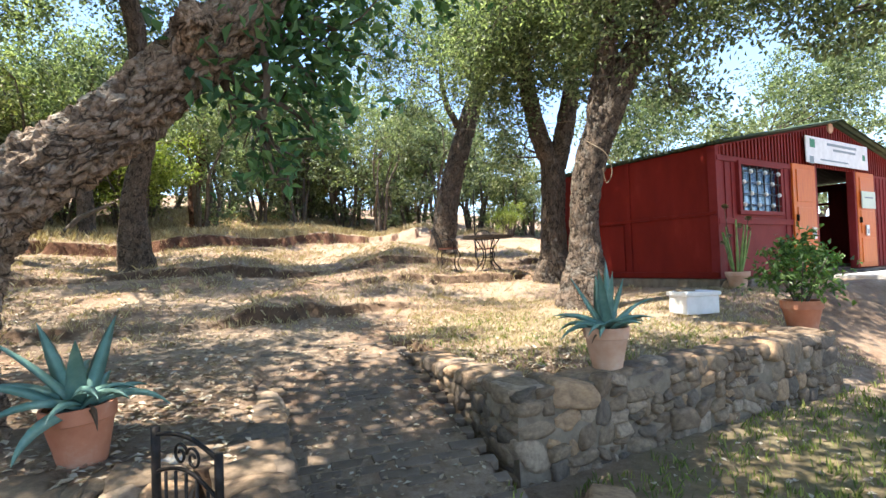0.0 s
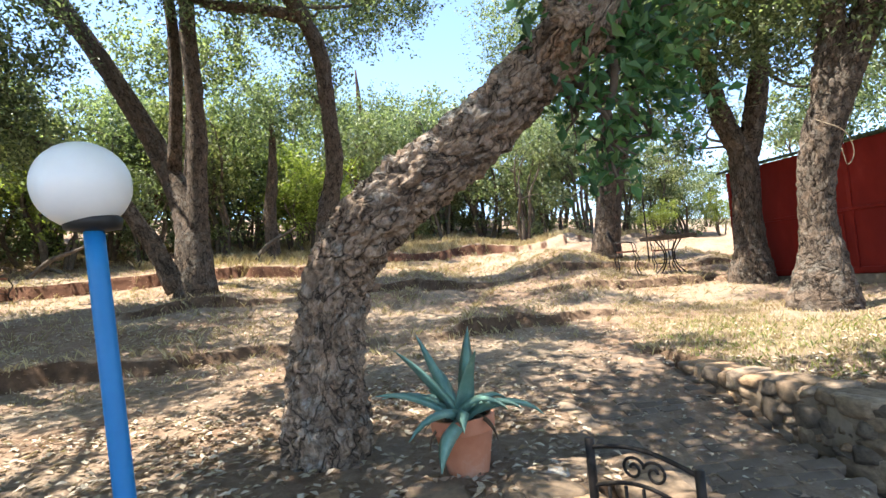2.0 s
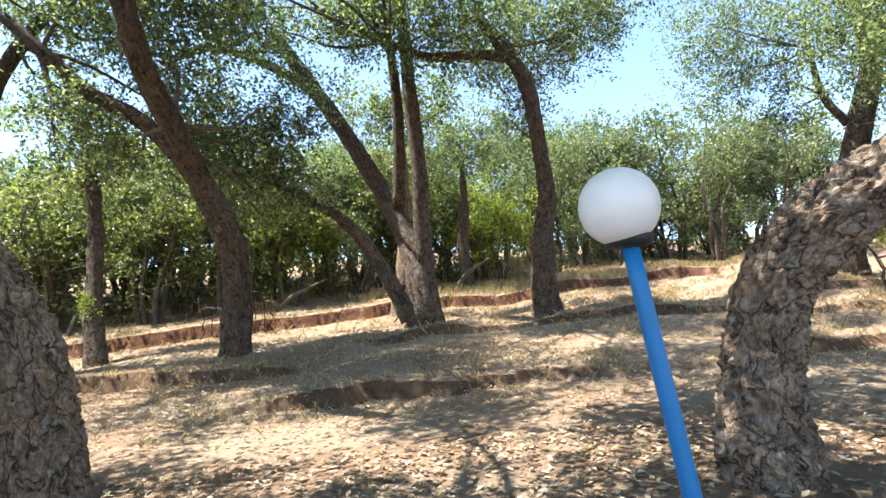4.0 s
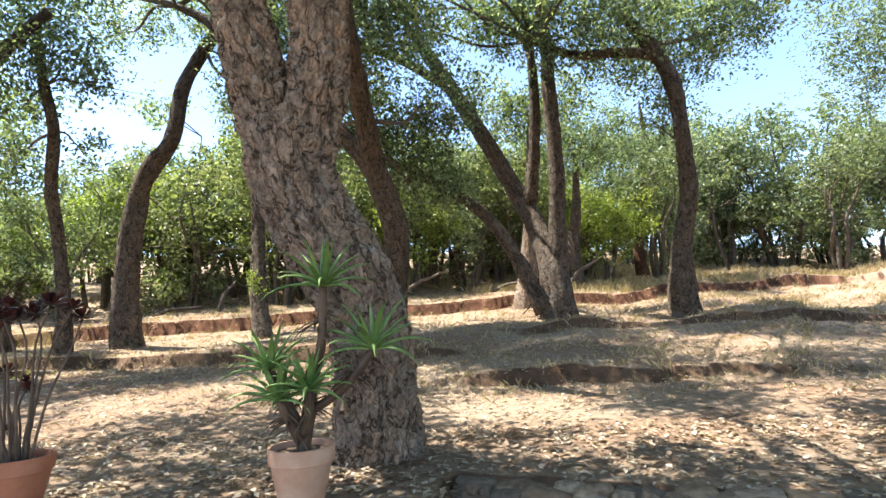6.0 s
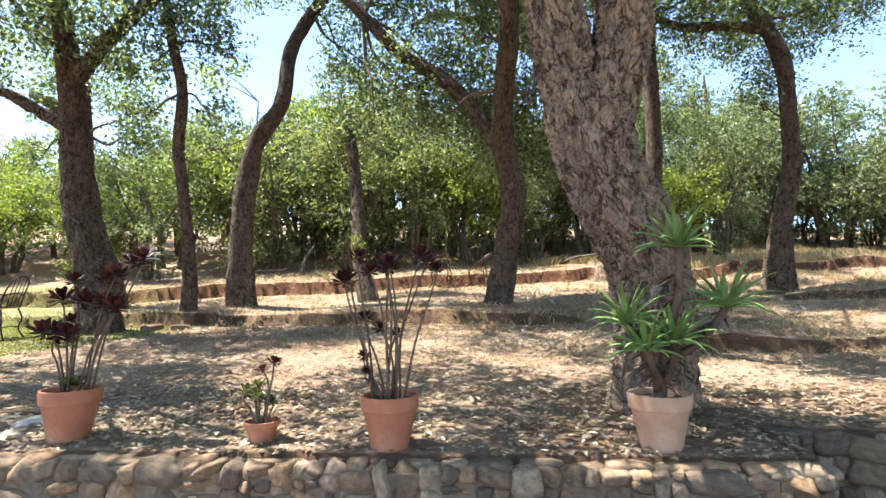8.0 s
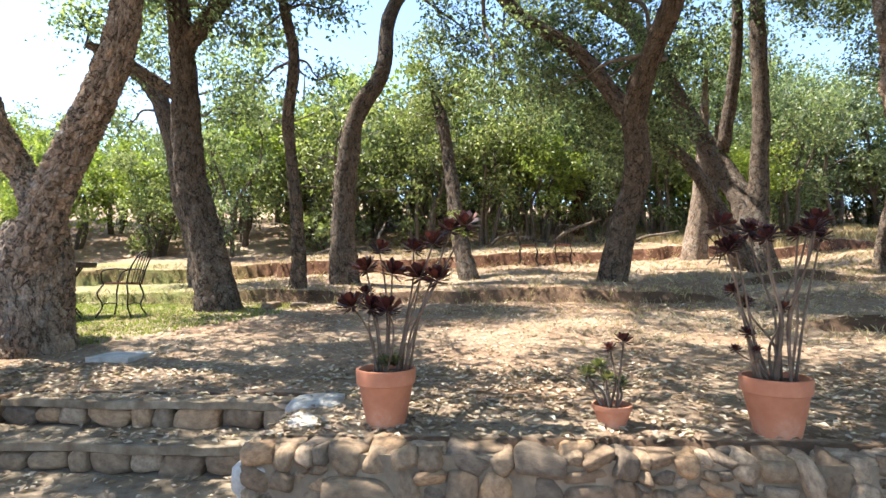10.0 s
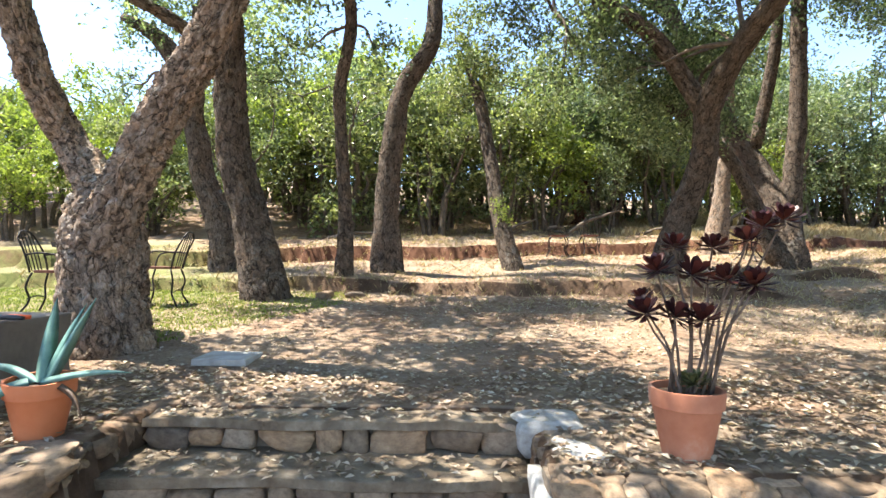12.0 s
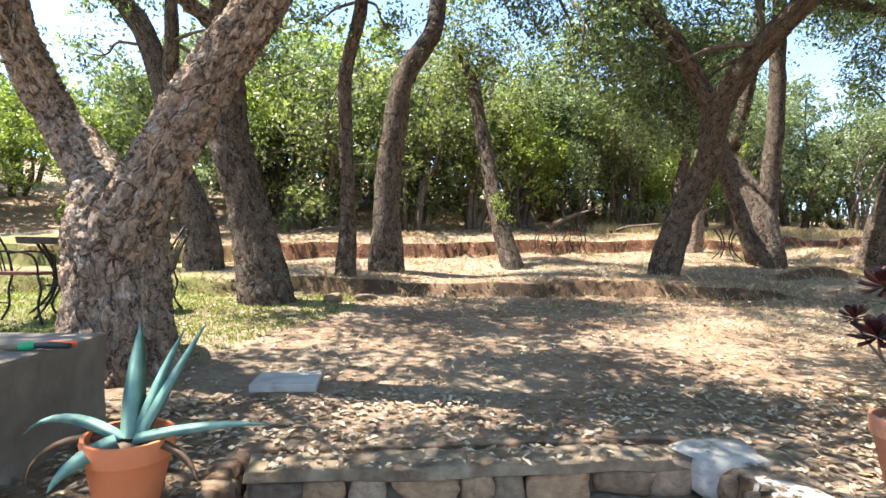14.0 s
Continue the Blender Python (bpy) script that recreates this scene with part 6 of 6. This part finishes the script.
# ---- garden furniture ----
def iron_chair(label, x, y, yaw, group="wrought-iron garden chairs", z=None):
    ob = empty("garden_chair", (x, y, gz(x, y) if z is None else z), label, "chair", group)
    ob.rotation_euler.z = yaw

    def rod(name, rows, sides=7):
        mesh_part(name, tubes_mesh(name, [tube(rows, 4, sides)]), M_IRON, ob)

    bm = bmesh.new()
    bmesh.ops.create_cone(bm, cap_ends=True, segments=20, radius1=0.2, radius2=0.205, depth=0.028, matrix=Matrix.Translation((0, 0, 0.46)))
    part("seat", bm, M_SEAT, ob, "brown round seat")
    for sx in (-1, 1):
        rod("front_leg", [(sx * 0.16, -0.15, 0.45, 0.011), (sx * 0.21, -0.2, 0.32, 0.011), (sx * 0.15, -0.16, 0.16, 0.011), (sx * 0.2, -0.22, 0.0, 0.012)])
        rod("back_leg", [(sx * 0.15, 0.16, 0.45, 0.011), (sx * 0.18, 0.2, 0.3, 0.011), (sx * 0.15, 0.18, 0.15, 0.011), (sx * 0.19, 0.26, 0.0, 0.012)])
        rod("back_post", [(sx * 0.17, 0.17, 0.45, 0.011), (sx * 0.18, 0.22, 0.65, 0.011), (sx * 0.16, 0.3, 0.82, 0.01)])
        rod("arm", [(sx * 0.18, 0.22, 0.64, 0.01), (sx * 0.22, 0.05, 0.66, 0.01), (sx * 0.23, -0.12, 0.63, 0.01), (sx * 0.19, -0.16, 0.52, 0.009), (sx * 0.16, -0.15, 0.45, 0.009)])
    rod("top_rail", [(-0.16, 0.3, 0.82, 0.01), (-0.08, 0.32, 0.89, 0.01), (0.08, 0.32, 0.89, 0.01), (0.16, 0.3, 0.82, 0.01)])
    for k in (-0.09, -0.03, 0.03, 0.09):
        rod("back_bar", [(k, 0.19, 0.46, 0.006), (k * 1.1, 0.25, 0.68, 0.006), (k, 0.315, 0.87, 0.006)], 6)
    for yy in (-0.17, 0.19):
        rod("stretcher", [(-0.16, yy, 0.17, 0.007), (0, yy, 0.19, 0.007), (0.16, yy, 0.17, 0.007)], 6)
    return ob


def iron_table(label, x, y, r=0.42, h=0.73, z=None):
    ob = empty("garden_table", (x, y, gz(x, y) if z is None else z), label, "table", "round garden tables")
    bm = bmesh.new()
    bmesh.ops.create_cone(bm, cap_ends=True, segments=32, radius1=r * 0.96, radius2=r, depth=0.06, matrix=Matrix.Translation((0, 0, h)))
    part("tabletop", bm, M_TABLE, ob, "dark mosaic round top")
    for k in range(4):
        a = k * math.pi / 2 + 0.4
        c, s = math.cos(a), math.sin(a)
        mesh_part("leg", tubes_mesh("leg", [tube([(0.3 * c, 0.3 * s, h - 0.02, 0.014), (0.12 * c, 0.12 * s, h * 0.62, 0.013), (0.14 * c, 0.14 * s, h * 0.3, 0.013), (0.32 * c, 0.32 * s, 0.02, 0.014), (0.36 * c, 0.36 * s, 0.0, 0.014)], 5, 8)]), M_IRON, ob)
    mesh_part("ring", tubes_mesh("ring", [tube([(0.15 * math.cos(k * 0.524), 0.15 * math.sin(k * 0.524), h * 0.4, 0.008) for k in range(13)], 2, 6)]), M_IRON, ob)
    return ob


iron_table("round dark-topped garden table under the oaks", 0.97, 11.1, 0.54)
iron_chair("black wrought-iron chair with a brown seat beside the round table", 0.12, 10.75, 1.3)
iron_chair("black wrought-iron chair drawn up behind the round table", 0.95, 11.75, 0.0)
iron_chair("black wrought-iron chair standing on the lawn", -14.42, -0.68, -0.93)
iron_table("round dark garden table on the lawn", -15.0, -1.2, 0.4)
iron_chair("black wrought-iron chair beside the lawn table", -14.85, -1.62, 2.3)
iron_chair("small far wrought-iron chair at the foot of the bank", -12.0, 6.75, 2.0)
iron_chair("small far wrought-iron chair at the foot of the bank", -11.5, 7.5, 3.6)
iron_table("small round table among the oaks", -8.4, 8.7, 0.36)
pole = empty("iron_pole", (0.8, 12.6, gz(0.8, 12.6)), "thin dark iron pole beside the oak", "pole")
mesh_part("shaft", tubes_mesh("shaft", [tube([(0, 0, -0.1, 0.018), (0, 0, 0.8, 0.018), (0, 0, 1.7, 0.016)], 3, 8)]), M_IRON, pole)


# ---- cement block, slab and small things ----
def build_block():
    base = Vector((-12.1, -2.62, 0.0)) - UP_DIR * 0.62 - WALL_DIR * 0.42
    ob = empty("cement_block", (base.x, base.y, gz(base.x, base.y) - 0.06), "grey rendered cement block beside the forked oak", "block")
    ob.rotation_euler.z = math.atan2(WALL_DIR.y, WALL_DIR.x)
    bm = bmesh.new()
    h = 1.19 - (gz(base.x, base.y) - 0.06)
    box(bm, (0.84, 1.24, h), (0, 0, h / 2), bevel=0.02)
    bmesh.ops.subdivide_edges(bm, edges=bm.edges[:], cuts=3, use_grid_fill=True)
    for v in bm.verts:
        v.co += Vector((noise.noise(v.co * 4), noise.noise(v.co * 4 + Vector((3, 0, 0))), noise.noise(v.co * 4 + Vector((0, 3, 0))))) * 0.012
    part("body", bm, painted("grey_render", [(0.3, (0.13, 0.105, 0.082)), (0.55, (0.2, 0.168, 0.135)), (0.8, (0.31, 0.27, 0.225))], 3, 0.9, 40, 0.4, 0.006), ob)
    t = empty("lopping_shears", (base.x + 0.22, base.y + 0.25, 1.205), "lopping shears with red and black handles lying on the block", "tool")
    t.rotation_euler.z = 0.65
    red = painted("red_grip", [(0.3, (0.6, 0.08, 0.02)), (0.7, (0.75, 0.13, 0.04))], 8, 0.5, 40, 0.05, 0.001)
    green = painted("green_grip", [(0.3, (0.02, 0.25, 0.1)), (0.7, (0.04, 0.35, 0.15))], 8, 0.5, 40, 0.05, 0.001)
    for k, s in ((0, 1), (1, -1)):
        mesh_part("arm", tubes_mesh("arm", [tube([(-0.35, 0.06 * s, 0.0, 0.012), (-0.1, 0.03 * s, 0.0, 0.01), (0.03, 0.0, 0.0, 0.008)], 4, 8)]), M_CEMENT, t, "grey metal arm")
        mesh_part("grip", tubes_mesh("grip", [tube([(0.03, 0, 0.004, 0.012), (0.12, -0.01 * s, 0.006, 0.016), (0.2, -0.03 * s, 0.004, 0.012)], 4, 8)]), red if k else M_BLACK, t, "red grip" if k else "black grip")
    mesh_part("joint", tubes_mesh("joint", [tube([(0.0, 0, 0.0, 0.018), (0.04, 0, 0.004, 0.02), (0.07, 0, 0.004, 0.012)], 3, 8)]), green, t, "green joint")


build_block()
sx, sy = -11.66, -1.75
slab = empty("cement_slab", (sx, sy, gz(sx, sy) + 0.012), "pale cement slab lying flat among fallen leaves", "slab")
slab.rotation_euler.z = 0.55
bm = bmesh.new()
box(bm, (0.4, 0.36, 0.05), bevel=0.008)
part("plate", bm, M_PALE_CEMENT, slab)
M_OCHRE = painted("ochre_stone", [(0.3, (0.33, 0.2, 0.08)), (0.6, (0.48, 0.36, 0.2)), (0.8, (0.5, 0.44, 0.34))], 6, 0.9, 30, 0.4, 0.01)
for label, x, y, z, size, mat in (("rounded ochre stone at the path's edge", -0.98, 2.36, 0.6, (0.16, 0.14, 0.17), M_OCHRE), ("pale flat stone beside the gate", -0.92, 2.12, 0.52, (0.26, 0.2, 0.14), M_PALE_CEMENT),
                                  ("pale rounded stone behind the gate", -1.22, 2.2, 0.62, (0.26, 0.18, 0.18), M_PALE_CEMENT), ("dark stone at the foot of the bank", -13.3, 0.95, gz(-13.3, 0.95) + 0.03, (0.36, 0.2, 0.14), M_STONE),
                                  ("flat grey stone beside the thin oak", -13.0, 1.25, gz(-13.0, 1.25) + 0.03, (0.3, 0.2, 0.1), M_STONE), ("flat pale stone at the foot of the wall", 0.85, 2.75, 0.22, (0.3, 0.2, 0.1), M_STONE)):
    me = STONES[srng.randrange(len(STONES))].copy()
    me.materials.clear()
    me.materials.append(mat)
    ob = tagged(new("loose_stone", me), label, "stone")
    ob.matrix_world = Matrix.Translation((x, y, z)) @ Matrix.Rotation(srng.uniform(0, 3), 4, "Z") @ Matrix.Diagonal((*size, 1))

# moss tuft on the broken oak
tuft = tagged(mesh_part("moss_tuft", crown_mesh("moss_tuft", [(-12.2, 4.3, 2.45, 0.16, 0.16, 0.2), (-12.3, 4.3, 2.7, 0.12, 0.12, 0.16)], 190, 0.05, 10, 0.07), M_LEAF_LIME), "tuft of yellow-green leaves growing from the broken oak", "shoots", kind="stuff")


# ---- fallen leaves, straw and grass ----
def scatter(n, region, seed, clump=0.0, keep=None):
    r = np.random.default_rng(seed)
    x0, x1, y0, y1 = region
    x, y = r.uniform(x0, x1, n), r.uniform(y0, y1, n)
    w = wave(x * 2.1 + 3, y * 2.1) * 0.6 + 0.4 * np.sin(3.7 * x + 1.3 * y) * np.sin(2.9 * y - 1.7 * x)
    m = r.uniform(-1, 1, n) < w + (1 - clump)
    if keep is not None:
        m &= keep(x, y)
    return x[m], y[m], r


def litter(name, label, n, region, seed, size, keep=None, clump=0.7, lift=0.012, floor=ground_height):
    x, y, r = scatter(n, region, seed, clump, keep)
    k = len(x)
    z = floor(x, y) + r.uniform(0.003, lift, k)
    az = r.uniform(0, 6.28, k)
    d = np.stack([np.cos(az), np.sin(az), r.normal(0, 0.18, k)], -1)
    s = np.stack([-np.sin(az), np.cos(az), r.normal(0, 0.13, k)], -1)
    ln = (size * r.uniform(0.6, 1.3, k))[:, None]
    c = np.stack([x, y, z], -1)
    lift_v = np.zeros((k, 3))
    lift_v[:, 2] = r.uniform(0.0, 0.012, k)
    v = np.stack([c - d * ln * 0.5, c + s * ln * 0.28 + lift_v, c + d * ln * 0.5, c - s * ln * 0.28 + lift_v], 1).reshape(-1, 3)
    ob = mesh_part(name, poly_mesh(name, v, np.arange(4 * k).reshape(-1, 4)), M_LITTER)
    tagged(ob, label, "leaf litter", kind="stuff")


def blades(name, label, n, region, seed, height, mat, keep=None, clump=0.7, width=0.006, tuft=5, lean=0.45):
    x, y, r = scatter(n, region, seed, clump, keep)
    x, y = np.repeat(x, tuft), np.repeat(y, tuft)
    k = len(x)
    x, y = x + r.normal(0, 0.035, k), y + r.normal(0, 0.035, k)
    z = ground_height(x, y) - 0.006
    az = r.uniform(0, 6.28, k)
    h = height * r.uniform(0.4, 1.2, k)
    d = np.stack([np.cos(az), np.sin(az), np.zeros(k)], -1)
    s = np.stack([-np.sin(az), np.cos(az), np.zeros(k)], -1) * (width * r.uniform(0.6, 1.3, k))[:, None]
    c = np.stack([x, y, z], -1)
    up = np.zeros((k, 3))
    up[:, 2] = h
    le = (h * lean * r.uniform(0.1, 1.6, k))[:, None]
    mid = c + up * 0.6 + d * le * 0.35
    tip = c + up + d * le
    v = np.stack([c - s, c + s, mid + s * 0.7, tip, mid - s * 0.7], 1).reshape(-1, 3)
    ob = mesh_part(name, poly_mesh(name, v, np.arange(5 * k).reshape(-1, 5)), mat)
    tagged(ob, label, "grass", kind="stuff")


def on_terrace(x, y):
    s, a = uphill(x, y), along(x, y)
    side, up = path_axis(x, y)
    return (s > 0.1 + wall_setback(a)) & ~((a > -5.95) & (a < -3.75) & (s < 1.0)) & ~((np.abs(side) < 0.66) & (up < 2.2))


def on_bank(x, y):
    e = 0.06
    g = np.hypot(ground_height(x + e, y) - ground_height(x - e, y), ground_height(x, y + e) - ground_height(x, y - e)) / (2 * e)
    return on_terrace(x, y) & (g > 0.22) & (uphill(x, y) > 1.5)


litter("leaf_litter", "fallen grey-brown oak leaves strewn over the terrace", 52000, (-14.5, 2.5, -3.4, 6.5), 1, 0.045, lambda x, y: on_terrace(x, y) & (uphill(x, y) < 5.3) & (along(x, y) > -8.8))
litter("leaf_litter_edge", "thick drift of fallen oak leaves behind the wall", 56000, (-12.5, 1.0, -3.4, 4.5), 2, 0.05, lambda x, y: on_terrace(x, y) & (uphill(x, y) < 1.7), 0.35, 0.022)
litter("leaf_litter_upper", "fallen oak leaves on the upper terraces", 26000, (-16.5, 4.0, 0.5, 14.0), 3, 0.055, lambda x, y: on_terrace(x, y) & (uphill(x, y) > 4.5))
litter("leaf_litter_bank", "fallen leaves caught on the earth banks", 90000, (-18, 3.0, -1.0, 14.0), 23, 0.05, on_bank, 0.3, 0.04)


def tread_height(x, y):
    s = uphill(x, y)
    return np.where(s > 0.72, 0.705, np.where(s > 0.38, 0.53, 0.36)) + 0.004


litter("leaf_litter_steps", "fallen leaves gathered on the stone steps", 4200, (-11.4, -8.6, -3.8, -1.0), 14, 0.045, lambda x, y: (along(x, y) > -5.8) & (along(x, y) < -3.85) & (uphill(x, y) > 0.06) & (uphill(x, y) < 0.98), 0.75, 0.012, tread_height)
litter("leaf_litter_path", "fallen leaves on the brick path", 2600, (-1.6, 0.8, 1.6, 4.8), 4, 0.04, lambda x, y: (np.abs(path_axis(x, y)[0]) < 0.55) & (path_axis(x, y)[1] < 2.2), 0.6)
litter("leaf_litter_low", "fallen leaves on the ground below the wall", 16000, (-12, 5.0, -5.0, 4.5), 5, 0.05, lambda x, y: uphill(x, y) < -0.45)
blades("straw", "dry straw-coloured grass over the terraces", 8000, (-16.5, 3.5, 1.0, 16.0), 6, 0.06, M_STRAW, lambda x, y: on_terrace(x, y) & (uphill(x, y) > 2.6), 0.75, 0.004, 5, 0.9)
blades("bank_grass", "dry grass fringing the earth banks", 20000, (-18, 3.0, -1.0, 17.5), 7, 0.1, M_STRAW, on_bank, 0.3, 0.004, 5, 0.7)
blades("lawn", "short green and yellow lawn grass round the garden chairs", 26000, (-21, -11.6, -5.0, 2.6), 8, 0.036, M_GRASS, lambda x, y: on_terrace(x, y) & (np.hypot(x + 17.0, y + 1.2) < 4.6 + 0.5 * wave(x, y)) & (uphill(x, y) < 5.6), 0.3, 0.006, 5)
blades("green_verge", "green and straw grass beside the path", 620, (-0.2, 3.2, 3.6, 7.2), 9, 0.055, M_GRASS, lambda x, y: on_terrace(x, y) & (np.hypot(x - 1.0, y - 5.0) < 1.6), 0.6, 0.005, 5, 0.7)
blades("dry_verge", "pale dry grass before the hut", 4500, (-0.4, 4.6, 3.6, 8.2), 10, 0.045, M_STRAW, on_terrace, 0.5, 0.005, 5, 0.7)
blades("low_grass", "patchy green grass below the stone wall", 5200, (0.3, 7.0, 0.2, 5.4), 11, 0.065, M_GRASS, lambda x, y: uphill(x, y) < -0.5, 0.8, 0.005, 5)
blades("far_straw", "tall pale dry grass above the red bank", 9000, (-12, 4.0, 11.0, 26.0), 12, 0.22, M_STRAW, lambda x, y: (x + 13.4) * -0.77 + (y - 5.9) * 0.64 > -0.2, 0.5, 0.008, 5, 0.5)


wire = empty("wire", (0.5, 14.1, 5.0), "thin slack wire strung between the oaks", "wire")
mesh_part("strand", tubes_mesh("strand", [tube([(0, 0, 0.15, 0.006), (0.7, -1.8, -0.35, 0.006), (1.6, -4.6, -1.0, 0.006), (1.9, -6.9, -1.55, 0.006)], 6, 5)]), M_CEMENT, wire)
vine = empty("wire_loop", (2.0, 6.98, 2.98), "thin loop of wire hanging on the oak trunk", "wire")
mesh_part("strand", tubes_mesh("strand", [tube([(0.0, 0.0, 0.1, 0.006), (0.2, -0.15, -0.1, 0.006), (0.28, -0.15, -0.35, 0.006), (0.2, -0.15, -0.5, 0.006), (0.16, -0.15, -0.3, 0.006)], 6, 5)]), M_CEMENT, vine)
